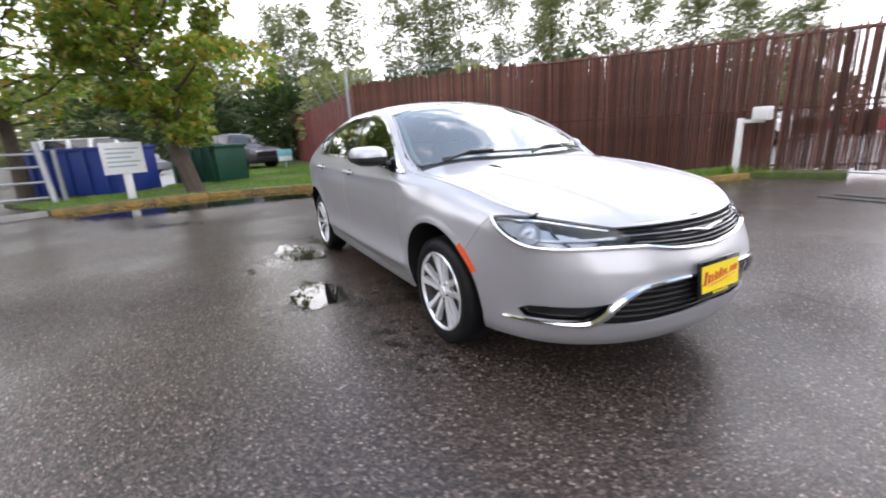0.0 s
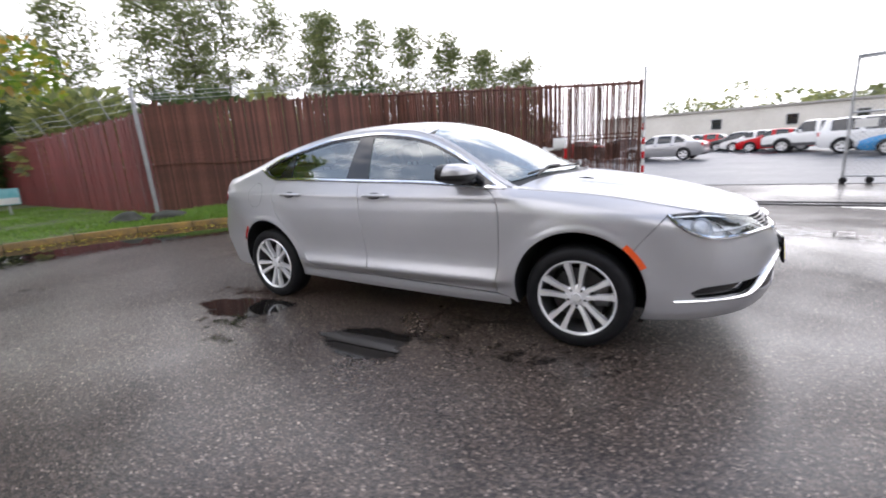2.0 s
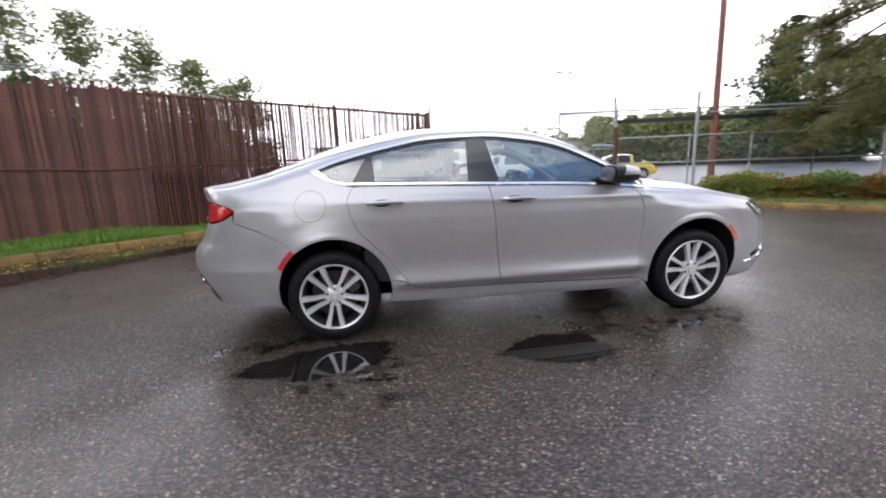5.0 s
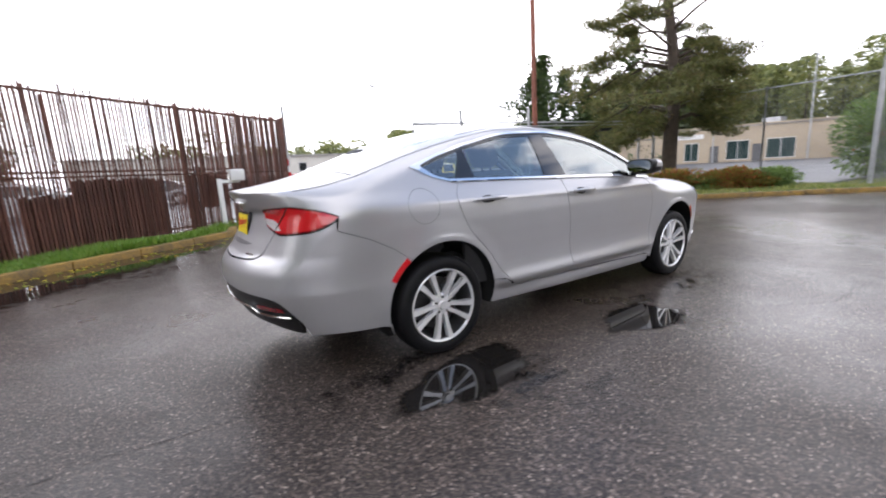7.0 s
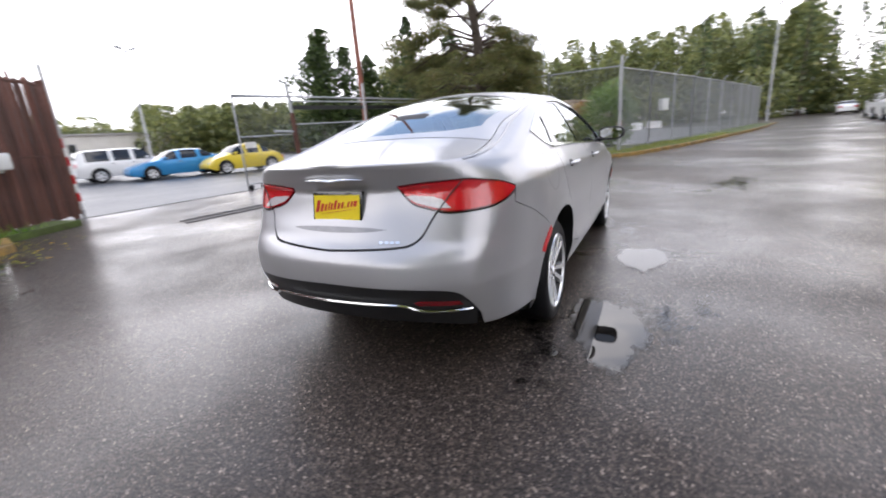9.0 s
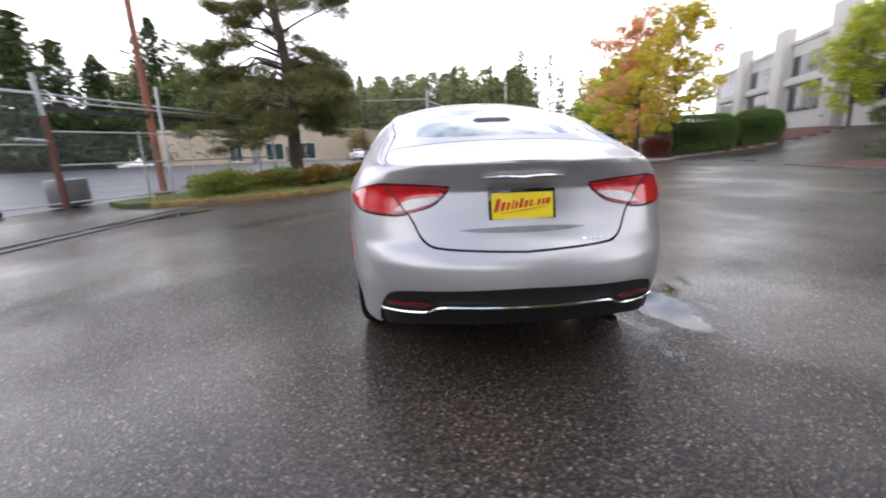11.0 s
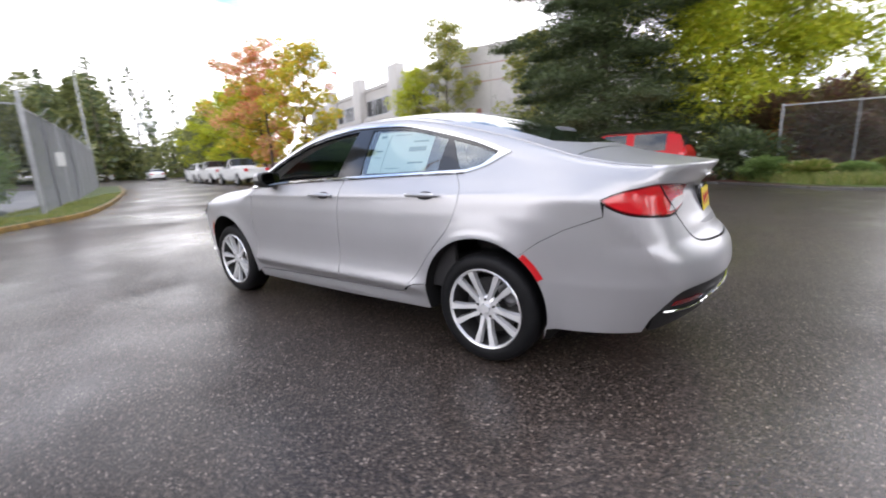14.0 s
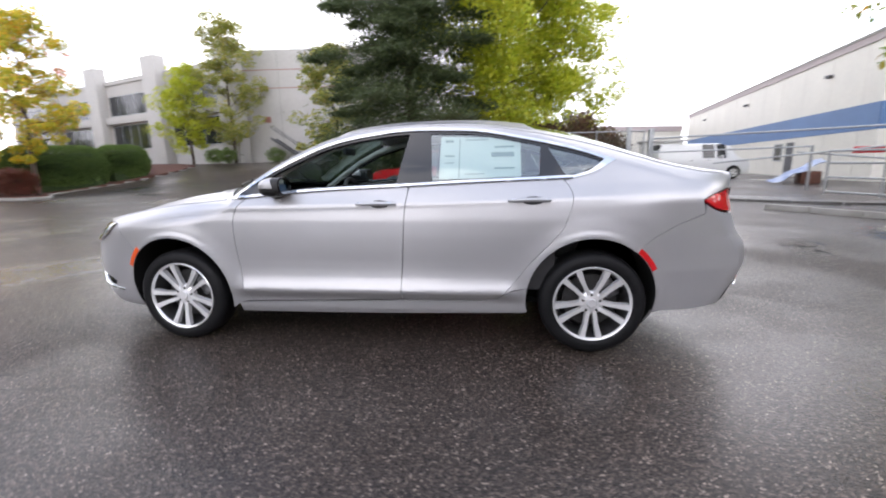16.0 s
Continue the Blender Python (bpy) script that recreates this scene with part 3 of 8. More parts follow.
def add_box(bm, x0, x1, y0, y1, z0, z1, m=None, bevel=0.0, mat=0):
    made = bmesh.ops.create_cube(bm, size=1)["verts"]
    bmesh.ops.transform(bm, matrix=Matrix.Translation(((x0 + x1) / 2, (y0 + y1) / 2, (z0 + z1) / 2)) @ Matrix.Diagonal((x1 - x0, y1 - y0, z1 - z0, 1)), verts=made)
    faces = list({f for v in made for f in v.link_faces})
    if bevel:
        edges = list({e for v in made for e in v.link_edges})
        got = bmesh.ops.bevel(bm, geom=edges + made, offset=bevel, segments=2, affect="EDGES", profile=0.5)
        faces = list({f for v in got["verts"] for f in v.link_faces} | {f for f in faces if f.is_valid})
        made = list({v for f in faces for v in f.verts})
    for f in faces:
        if f.is_valid:
            f.material_index = mat
    if m is not None:
        bmesh.ops.transform(bm, matrix=m, verts=[v for v in made if v.is_valid])
    return made


def box(x0, x1, y0, y1, z0, z1, m=None, bevel=0.0):
    bm = bmesh.new()
    add_box(bm, x0, x1, y0, y1, z0, z1, m, bevel)
    return bm


def add_tube(bm, pts, radius, sides=8, caps=True, flat=1.0, up=None):
    """A round bar along points; radius may be one value or one a point; flat squeezes it along its second axis."""
    pts = [Vector([float(c) for c in p]) for p in pts]
    rad = [float(r) for r in ([radius] * len(pts) if isinstance(radius, (int, float)) else radius)]
    rings = []
    side = None
    for i, p in enumerate(pts):
        a, b = pts[max(i - 1, 0)], pts[min(i + 1, len(pts) - 1)]
        d = (b - a).normalized()
        ref = Vector(up) if up else (Vector((0, 0, 1)) if abs(d.z) < 0.9 else Vector((1, 0, 0)))
        s = d.cross(ref).normalized() if side is None or up else (side - d * side.dot(d)).normalized()
        side = s
        w = s.cross(d).normalized()
        rings.append([bm.verts.new(p + rad[i] * (math.cos(k * math.tau / sides) * s + flat * math.sin(k * math.tau / sides) * w)) for k in range(sides)])
    for r0, r1 in zip(rings, rings[1:]):
        for k in range(sides):
            bm.faces.new((r0[k], r0[(k + 1) % sides], r1[(k + 1) % sides], r1[k]))
    if caps:
        bm.faces.new(rings[0][::-1])
        bm.faces.new(rings[-1])
    return bm


def tube(pts, radius, sides=8, flat=1.0, up=None):
    return add_tube(bmesh.new(), pts, radius, sides, True, flat, up)


def lathe(profile, segments=48, axis="y", close=False):
    """Turns (radius, along) points round the y axis."""
    bm = bmesh.new()
    rows = [[bm.verts.new((r * math.cos(k * math.tau / segments), a, r * math.sin(k * math.tau / segments))) for k in range(segments)] for r, a in profile]
    pairs = list(zip(rows, rows[1:])) + ([(rows[-1], rows[0])] if close else [])
    for r0, r1 in pairs:
        for k in range(segments):
            bm.faces.new((r0[k], r1[k], r1[(k + 1) % segments], r0[(k + 1) % segments]))
    bmesh.ops.recalc_face_normals(bm, faces=bm.faces)
    return bm


def inset_poly(poly, g):
    """The polygon drawn in by g."""
    p = np.array(poly, float)
    area = np.sum(p[:, 0] * np.roll(p[:, 1], -1) - np.roll(p[:, 0], -1) * p[:, 1])
    e = np.roll(p, -1, 0) - p
    e = e / np.maximum(np.hypot(*e.T), 1e-9)[:, None]
    n = np.stack([-e[:, 1], e[:, 0]], 1) * (1 if area > 0 else -1)
    m = n + np.roll(n, 1, 0)
    m = m / np.maximum((m * m).sum(1), 0.35)[:, None] * 2
    return p + g * m


def add_sheet(bm, outer, holes, lift, step, hem=0.012, grow=0.0, hem_holes=True):
    """Fills a flat polygon with holes, cuts it into a grid of the given step, lifts it on to a curved surface and turns its edges in by hem."""
    flat = bmesh.new()
    loops = []
    for ring_pts in [outer, *holes]:
        pts = np.array(ring_pts, float)
        keep = [k for k in range(len(pts)) if np.hypot(*(pts[k] - pts[k - 1])) > 1e-5]
        vs = [flat.verts.new((a, b, 0)) for a, b in pts[keep]]
        loops += [flat.edges.new((vs[k], vs[(k + 1) % len(vs)])) for k in range(len(vs))]
    bmesh.ops.triangle_fill(flat, use_beauty=True, use_dissolve=False, edges=loops)
    co = np.array([v.co[:] for v in flat.verts])
    for axis in (0, 1):
        lo, hi = co[:, axis].min(), co[:, axis].max()
        cuts = max(1, int(math.ceil((hi - lo) / step[axis])))
        for k in range(1, cuts):
            at = lo + (hi - lo) * k / cuts
            no = (1, 0, 0) if axis == 0 else (0, 1, 0)
            bmesh.ops.bisect_plane(flat, geom=flat.verts[:] + flat.edges[:] + flat.faces[:], dist=1e-6, plane_co=(at * no[0], at * no[1], 0), plane_no=no)
    bmesh.ops.dissolve_degenerate(flat, dist=1e-5, edges=flat.edges[:])
    flat.verts.index_update()
    co = np.array([v.co[:2] for v in flat.verts])
    pts, out = lift(co[:, 0], co[:, 1])
    pts = pts + out * grow
    for v, p in zip(flat.verts, pts):
        v.co = p
    flat.normal_update()
    if sum(f.normal.dot(Vector(out[f.verts[0].index])) * f.calc_area() for f in flat.faces) < 0:
        bmesh.ops.reverse_faces(flat, faces=flat.faces[:])
    new_of = {}
    for v in flat.verts:
        new_of[v] = bm.verts.new(v.co)
    for f in flat.faces:
        bm.faces.new([new_of[v] for v in f.verts])
    if hem:
        inner = {}
        for e in flat.edges:
            if len(e.link_faces) == 1:
                for v in e.verts:
                    if v not in inner:
                        inner[v] = bm.verts.new(v.co - Vector(out[v.index]) * hem)
                loop = [lp for lp in e.link_faces[0].loops if lp.edge == e][0]
                a, b = loop.vert, loop.link_loop_next.vert
                bm.faces.new((new_of[b], new_of[a], inner[a], inner[b]))
    flat.free()
    return bm


def flank(side):
    """Lifts (u, z) on to the car's flank of one side; gives places and outward normals."""
    def lift(u, z):
        h = 1e-3
        p = ring(u, z)
        n = np.cross(ring(u + h, z) - ring(u - h, z), ring(u, z + h) - ring(u, z - h))
        n = n / np.maximum(np.linalg.norm(n, axis=1), 1e-12)[:, None]
        n[n[:, 1] * 1 + n[:, 0] * np.sign(p[:, 0]) * 0.5 < 0] *= -1
        turn = np.array([1, side, 1])
        return p * turn, n * turn
    return lift


def cover_lift(x, y):
    """Lifts (x, y) on to the car's top."""
    h = 1e-3
    p = top(x, y)
    n = np.cross(top(x + h, y) - top(x - h, y), top(x, y + h) - top(x, y - h))
    n = n / np.maximum(np.linalg.norm(n, axis=1), 1e-12)[:, None]
    return p, n * np.where(n[:, 2] < 0, -1, 1)[:, None]


def arc(cx, cz, r, a0, a1, n=18):
    return [(cx + r * math.cos(radians(a)), cz + r * math.sin(radians(a))) for a in np.linspace(a0, a1, n)]


def along(fn, a, b, n=12):
    return [(float(x), float(fn(x))) for x in np.linspace(a, b, n)]

# ---------------------------------------------------------------- the silver saloon
def wrap(u, z):
    """As flank(), but past the nose or the tail it goes on along the other side."""
    def at(a, b):
        m = (a > UF) | (a < UR)
        a = np.where(a > UF, 2 * UF - a, np.where(a < UR, 2 * UR - a, a))
        return ring(a, b) * np.stack([np.ones_like(a), np.where(m, -1.0, 1.0), np.ones_like(a)], -1)
    h = 1e-3
    p = at(u, z)
    n = np.cross(at(u + h, z) - at(u - h, z), at(u, z + h) - at(u, z - h))
    n = n / np.maximum(np.linalg.norm(n, axis=1), 1e-12)[:, None]
    away = p * np.array([0.35, 1.0, 0.0])
    n[(n * away).sum(1) < 0] *= -1
    return p, n


def wrap_path(pts, out=0.0):
    a = np.array(pts, float)
    p, n = wrap(a[:, 0], a[:, 1])
    return (p + n * out).tolist()


def finer(pts, n=6):
    """More points along a run of corners, gently rounded."""
    a = np.array(pts, float)
    k = np.arange(len(a))
    t = np.linspace(0, len(a) - 1, (len(a) - 1) * n + 1)
    return list(zip(knots(*zip(k, a[:, 0]))(t).tolist(), knots(*zip(k, a[:, 1]))(t).tolist()))


GAP, STEP = 0.0023, (0.042, 0.0135)
BELT = knots((1.0, .985), (.93, .992), (.3, 1.04), (-.25, 1.06), (-.7, 1.077), (-1.3, 1.094))
DLO_TOP = knots((.945, .99), (.83, 1.062), (.69, 1.155), (.5, 1.252), (.3, 1.335), (.08, 1.384), (-.25, 1.417), (-.6, 1.407), (-.97, 1.343), (-1.27, 1.27), (-1.5, 1.193))
ARCH_F, ARCH_R, ARCH = (1.374, .362), (-1.357, .362), .384

seam_a = finer([(.80, float(BELT(.80))), (.868, .95), (.902, .83), (.898, .65), (.875, .42), (.858, .31)], 3)
seam_b = finer([(-.258, float(BELT(-.258))), (-.235, .9), (-.22, .68), (-.198, .42), (-.2, .342)], 3)
seam_c = finer([(-1.19, float(BELT(-1.19))), (-1.238, .985), (-1.19, .82), (-1.01, .61), (-.875, .44), (-.79, .368), (-.70, .35)], 4)
lamp_top = finer([(1.84, .838), (1.93, .843), (2.06, .84), (2.21, .822), (2.35, .802), (2.46, .787)], 3)
lamp_low = finer([(1.84, .838), (1.885, .795), (1.95, .752), (2.06, .714), (2.21, .708), (2.4, .711), (2.58, .708)], 3)
grille_in = [(2.46, .787), (2.53, .748), (2.58, .708)]
tail_top = finer([(-1.985, .952), (-2.06, .980), (-2.16, .999), (-2.29, 1.012), (-2.5, 1.005), (-2.685, .99)], 3)
tail_low = finer([(-1.985, .952), (-2.012, .93), (-2.07, .902), (-2.16, .880), (-2.38, .868), (-2.5, .885), (-2.58, .905), (-2.645, .95), (-2.685, .99)], 3)
lid_line = finer([(-2.455, .874), (-2.505, .815), (-2.545, .765), (-2.62, .727), (-2.88, .712), (UR, .706)], 3)
bumper_r = [(-1.585, .662), (-1.70, .745), (-1.83, .815), (-2.0, .876)]
diff_top = finer([(-2.275, .395), (-2.33, .455), (-2.40, .508), (-2.52, .528), (-2.83, .54), (UR, .545)], 3)
DLO = along(BELT, .93, -1.25, 20) + finer([(-1.25, 1.093), (-1.36, 1.122), (-1.47, 1.178), (-1.502, 1.193)], 3)[1:] + along(DLO_TOP, -1.49, .94, 36)

car = tagged(new("car"), "silver metallic four-door saloon with chrome window trim on wet asphalt", "car")
car.location.z = -.012


def sheet(name, outer, holes, lift, mat, parent, label="", step=STEP, hem=0.012, grow=0.0, gap=GAP):
    bm = bmesh.new()
    add_sheet(bm, inset_poly(outer, gap), [inset_poly(h, -gap) for h in holes], lift, step, hem, grow)
    return part(name, bm, mat, parent, label)


def bar_on(name, pts, lift_out, radius, mat, parent, label="", flat=1.0, sides=8):
    return part(name, tube(wrap_path(pts, lift_out), radius, sides, flat), mat, parent, label)


def side_panels(s):
    lift = flank(s)
    fr = "driver" if s > 0 else "passenger"
    # front wing
    arch_f = arc(*ARCH_F, ARCH, 42, 197, 26)
    rim = lambda u: Z_TOP(u) + GAP - .00012
    wing = ([(2.055, float(rim(2.055)))] + along(rim, 2.0, .955, 24) + [(.93, .99)] + along(BELT, .92, .81, 4) + seam_a + [(.93, .296)]
            + arch_f[::-1] + [(1.701, .677), (1.791, .784), (1.8375, .8335)] + lamp_top[1:6])
    sheet("front_wing", wing, [], lift, PAINT, car, step=(.042, .006))
    # doors
    door = along(BELT, .795, -.255, 14) + seam_b[1:] + [(.3, .327)] + seam_a[1:][::-1]
    front = sheet("front_door", door, [], lift, PAINT, car)
    door = along(BELT, -.262, -1.185, 12) + seam_c[1:] + seam_b[::-1][:-1]
    rear = sheet("rear_door", door, [], lift, PAINT, car)
    # sill
    sill = [(.948, .292), (.858, .303), (-.2, .336), (-.70, .344), (-.80, .358), (-.885, .42)] + arc(*ARCH_R, ARCH, 10, -14, 8) + along(Z_BOT, -.96, .945, 16)
    sheet("sill", sill, [], lift, PAINT, car)
    # frame above the belt with the rear quarter
    arch_r = arc(*ARCH_R, ARCH, 10.4, 127, 24)
    quarter = (along(lambda u: Z_TOP(u) + .0007, .955, -2.285, 60) + [(-2.29, 1.022)] + [(u, z + .004) for u, z in tail_top[:10][::-1]] + [(-2.0, .878)] + bumper_r[::-1][1:]
               + arch_r[::-1] + [(-.89, .425)] + seam_c[::-1][3:] + [(-1.25, 1.093)] + DLO[20:])
    sheet("side_frame", quarter, [], lift, PAINT, car, gap=.0008)
    # window surround, trim and panes
    inner = [(u + .22 * max(0, -1.33 - u), z + .05 * max(0, -1.33 - u)) for u, z in inset_poly(DLO, .015).tolist()]
    bm = bmesh.new()
    add_sheet(bm, DLO, [inner], lift, (.06, .06), .008, .006)
    part("window_trim", bm, CHROME, car, "chrome trim round the side windows")
    top_in, low_in = (lambda x: DLO_TOP(x) - .032), (lambda x: BELT(x) + .024)
    pane_f = along(low_in, .70, -.175, 10) + [(-.235, float(top_in(-.235)))] + along(top_in, -.2, .70, 16)
    pane_r = along(low_in, -.40, -1.045, 8) + [(-1.06, float(top_in(-1.06)))] + along(top_in, -1.0, -.375, 8)
    pane_q = [(-1.20, 1.112), (-1.28, 1.122), (-1.40, 1.17), (-1.425, 1.183)] + along(top_in, -1.40, -1.10, 5)
    sheet("window_surround", inner, [pane_f, pane_r, pane_q], lift, GLOSS_BLACK, car, "gloss black window pillars", grow=-.003, gap=0, hem=.02)
    if s < 0:
        sheet("front_window", pane_f, [], lift, SIDE_GLASS, front, grow=-.008, gap=0, hem=.004)
    sheet("rear_window", pane_r, [], lift, SIDE_GLASS, rear, grow=-.008, gap=0, hem=.004)
    sheet("quarter_window", pane_q, [], lift, SIDE_GLASS, car, grow=-.008, gap=0, hem=.004)
    part("belt_strip", tube([p for p in (lift(np.array([x]), np.array([BELT(x) + .004]))[0][0] + np.array([0, s * .006, 0]) for x in np.linspace(.92, -1.24, 30))], .009, 6), CHROME, car)
    part("mirror_sail", add_sheet(bmesh.new(), [(.92, .998), (.70, 1.03), (.70, 1.11), (.80, 1.065)], [], lift, (.08, .08), .01, .004), GLOSS_BLACK, front)
    # handles, each over a flat dark patch that paints its hollow's shade
    for at, owner in ((-.06, front), (-.985, rear)):
        z = .960 if at > -.5 else .972
        hollow = [(at + .062 * math.cos(a) - .02, z - .004 + .024 * math.sin(a)) for a in np.linspace(0, math.tau, 20, endpoint=False)]
        part("handle_hollow", add_sheet(bmesh.new(), hollow, [], lift, (.04, .02), .002, .0012), BLACK_TRIM, owner)
        xs = np.linspace(-.122, .122, 15)
        pts = [lift(np.array([at + x]), np.array([z + .004 * (1 - (x / .12) ** 2)]))[0][0] + np.array([0, s * (.008 + .030 * (1 - (x / .124) ** 2) ** .5), 0]) for x in xs]
        part("handle", tube(pts, [.008 + .010 * (1 - (abs(x) / .125) ** 2) ** .5 for x in xs], 8, .75), PAINT, owner)
        grip = [(p[0], p[1] + s * .008, p[2] + .006) for p in pts[1:-1]]
        part("handle_strip", tube(grip, .004, 6), CHROME, owner, "thin chrome strip on the handle")
    # markers on the arches
    for (cx, cz), a0, a1, m, nm in ((ARCH_F, 27, 50, AMBER, "front_marker"), (ARCH_R, 152, 130, RED_LENS, "rear_marker")):
        band = arc(cx, cz, ARCH + .004, a0, a1, 8) + arc(cx, cz, ARCH + .036, a1, a0, 8)
        part(nm, add_sheet(bmesh.new(), band, [], lift, (.05, .05), .01, .004), m, car, "amber side marker" if cx > 0 else "red side marker")
    # arch lip and liner
    for (cx, cz), a0, a1 in ((ARCH_F, -27, 196), (ARCH_R, -14, 207)):
        bm = bmesh.new()
        pts = arc(cx, cz, ARCH - .002, a0, a1, 40)
        p, n = lift(*np.array(pts).T)
        rows = [p, p + np.array([0, -s * .03, 0])]
        inner_r = np.array(arc(cx, cz, ARCH + .012, a0, a1, 40))
        rows += [np.stack([inner_r[:, 0], np.full(40, s * .74), inner_r[:, 1]], 1), np.stack([inner_r[:, 0], np.full(40, s * .50), inner_r[:, 1]], 1)]
        vs = [[bm.verts.new(q) for q in r] for r in rows]
        for r0, r1 in zip(vs, vs[1:]):
            for k in range(39):
                bm.faces.new((r0[k], r0[k + 1], r1[k + 1], r1[k]))
        bm.faces.new(vs[-1])
        part("wheel_arch_liner", bm, LINER, car)
    # door mirror: painted front cap over a black housing and foot
    y = s * .985

    def shell(grow):
        bm = bmesh.new()
        bmesh.ops.create_uvsphere(bm, u_segments=28, v_segments=18, radius=1)
        for v in bm.verts:
            x, yy, zz = v.co
            v.co = (.645 + (.10 + grow) * math.copysign(abs(x) ** .75, x) + (.03 * x if x > 0 else 0), y + (.118 + grow) * math.copysign(abs(yy) ** .55, yy),
                    1.106 + (.056 + grow) * math.copysign(abs(zz) ** .6, zz) - .012 * x)
        return bm

    def trim(bm, place, out):
        bmesh.ops.bisect_plane(bm, geom=bm.verts[:] + bm.edges[:] + bm.faces[:], plane_co=place, plane_no=out, clear_outer=True)

    bm = shell(0)
    trim(bm, (.572, 0, 0), (-1, 0, 0))
    mirror = part("door_mirror", bm, BLACK_TRIM, car, "door mirror with a silver cap over black housing")
    bm = shell(.003)
    trim(bm, (.622, 0, 1.11), (-1, 0, .35))
    trim(bm, (.65, 0, 1.098), (0, 0, -1))
    part("mirror_cap", bm, PAINT, mirror, "silver painted cap")
    bm = bmesh.new()
    bmesh.ops.create_uvsphere(bm, u_segments=20, v_segments=10, radius=1)
    for v in bm.verts:
        v.co = (.66 + .105 * v.co.x, y - s * .01 + .108 * v.co.y, 1.066 + .03 * v.co.z)
    add_tube(bm, [(.72, s * .80, 1.04), (.70, s * .87, 1.046), (.67, s * .95, 1.058)], [.042, .034, .026], 8, True, .6)
    part("mirror_foot", bm, BLACK_TRIM, mirror)
    bm = bmesh.new()
    add_sheet(bm, [(y + .100 * math.copysign(abs(math.cos(a)) ** .7, math.cos(a)), 1.106 + .048 * math.copysign(abs(math.sin(a)) ** .7, math.sin(a))) for a in np.linspace(0, math.tau, 24, endpoint=False)], [],
              lambda a, b: (np.stack([.562 + .12 * (b - 1.106), a, b], 1), np.tile([-.993, s * .05, .119], (len(a), 1))), (.05, .05), .004, .002)
    ring = [(y + .112 * math.copysign(abs(math.cos(a)) ** .6, math.cos(a)), 1.108 + .055 * math.copysign(abs(math.sin(a)) ** .6, math.sin(a))) for a in np.linspace(0, math.tau, 28, endpoint=False)]
    part("mirror_rim", add_sheet(bmesh.new(), ring, [], lambda a, b: (np.stack([np.full_like(a, .575), a, b], 1), np.tile([-1.0, 0, 0], (len(a), 1))), (.05, .05), .008, .003), BLACK_TRIM, mirror)
    part("mirror_glass", bm, MIRROR, mirror, "mirror glass with a dark reflection put into its colour")
    if s > 0:
        mirror.matrix_basis = Matrix.Translation((.55, .85, 1.06)) @ Matrix.Diagonal((.72, .72, .95, 1)) @ Matrix.Translation((-.62, -.87, -1.09))
    if s < 0:
        circle = [(-1.48 + .1035 * math.cos(a), .965 + .1035 * math.sin(a)) for a in np.linspace(0, math.tau, 32, endpoint=False)]
        groove = [(-1.48 + .1015 * math.cos(a), .965 + .1015 * math.sin(a)) for a in np.linspace(0, math.tau, 32, endpoint=False)]
        part("fuel_flap_gap", add_sheet(bmesh.new(), circle, [groove], lift, (.05, .05), 0, .0006), BLACK_TRIM, car)


for s in (1, -1):
    side_panels(s)


# ---- nose
def edge_xy(u0, u1, n):
    us = np.linspace(u0, u1, n)
    p = ring(us, Z_TOP(us))
    return [(float(a), float(b)) for a, b in p[:, :2]]


hood_side = edge_xy(.99, UF, 50)
hood_back = [(x, y) for x, y in ((hood_side[0][0] + .235 * (1 - (k / 8) ** 2), hood_side[0][1] * k / 8) for k in range(9))]
half = hood_back[:-1] + hood_side
bm = bmesh.new()
add_sheet(bm, inset_poly(half + [(x, -y) for x, y in half[::-1][1:-1]], 0), [], cover_lift, (.045, .022), .012)
lip = [(2.062, .842)] + [p for p in lamp_top if p[0] > 2.07] + [(UF, .784)]
full_lip = [(2.062, float(Z_TOP(2.062)))] + lip + [(2 * UF - u, z) for u, z in lip[::-1][1:]] + [(2 * UF - u, z) for u, z in along(Z_TOP, 2.062, UF, 20)] + along(Z_TOP, UF, 2.09, 20)[1:]
add_sheet(bm, full_lip, [], wrap, (.06, .03), .012)
hood = part("bonnet", bm, PAINT, car, "silver bonnet with a raised crease on each side")
for s in (1, -1):
    pts = [cover_lift(np.array([x]), np.array([s * y]))[0][0] for x, y in ((1.28, .44), (1.33, .43), (1.38, .42))]
    part("washer_jet", tube([p + np.array([0, 0, .002]) for p in pts], [.004, .014, .004], 8, .5), BLACK_TRIM, hood)

# front bumper with its openings
low_grille = [(2.385, .372), (2.47, .49), (2.58, .538), (2.77, .55), (UF, .552)]
low_base = [(UF, .40), (2.77, .385), (2.5, .372)]
low_full = low_grille + [(2 * UF - u, z) for u, z in low_grille[::-1][1:]] + [(2 * UF - u, z) for u, z in low_base[::-1][:-1]] + low_base
fog = finer([(1.985, .405), (2.05, .435), (2.33, .458), (2.415, .475)], 3) + [(2.36, .41), (2.30, .385), (2.02, .372)]
fog_other = [(2 * UF - u, z) for u, z in fog]
half = ([(1.838, .832)] + [(u, z - .008) for u, z in lamp_low[1:]] + finer([(2.58, .700), (2.77, .674), (UF, .664)], 4)[1:])
low = along(Z_BOT, UF, 1.752, 24)
arch_piece = arc(*ARCH_F, ARCH, -21, 41, 10)
other = lambda pts: [(2 * UF - u, z) for u, z in pts[::-1]]
half_all = arch_piece + [(1.70, .678), (1.79, .785)] + half
bumper_poly = half_all + other(half_all)[1:] + other(low)[0:1] + [(2 * UF - u, z) for u, z in low[::-1][1:]] + low[1:]
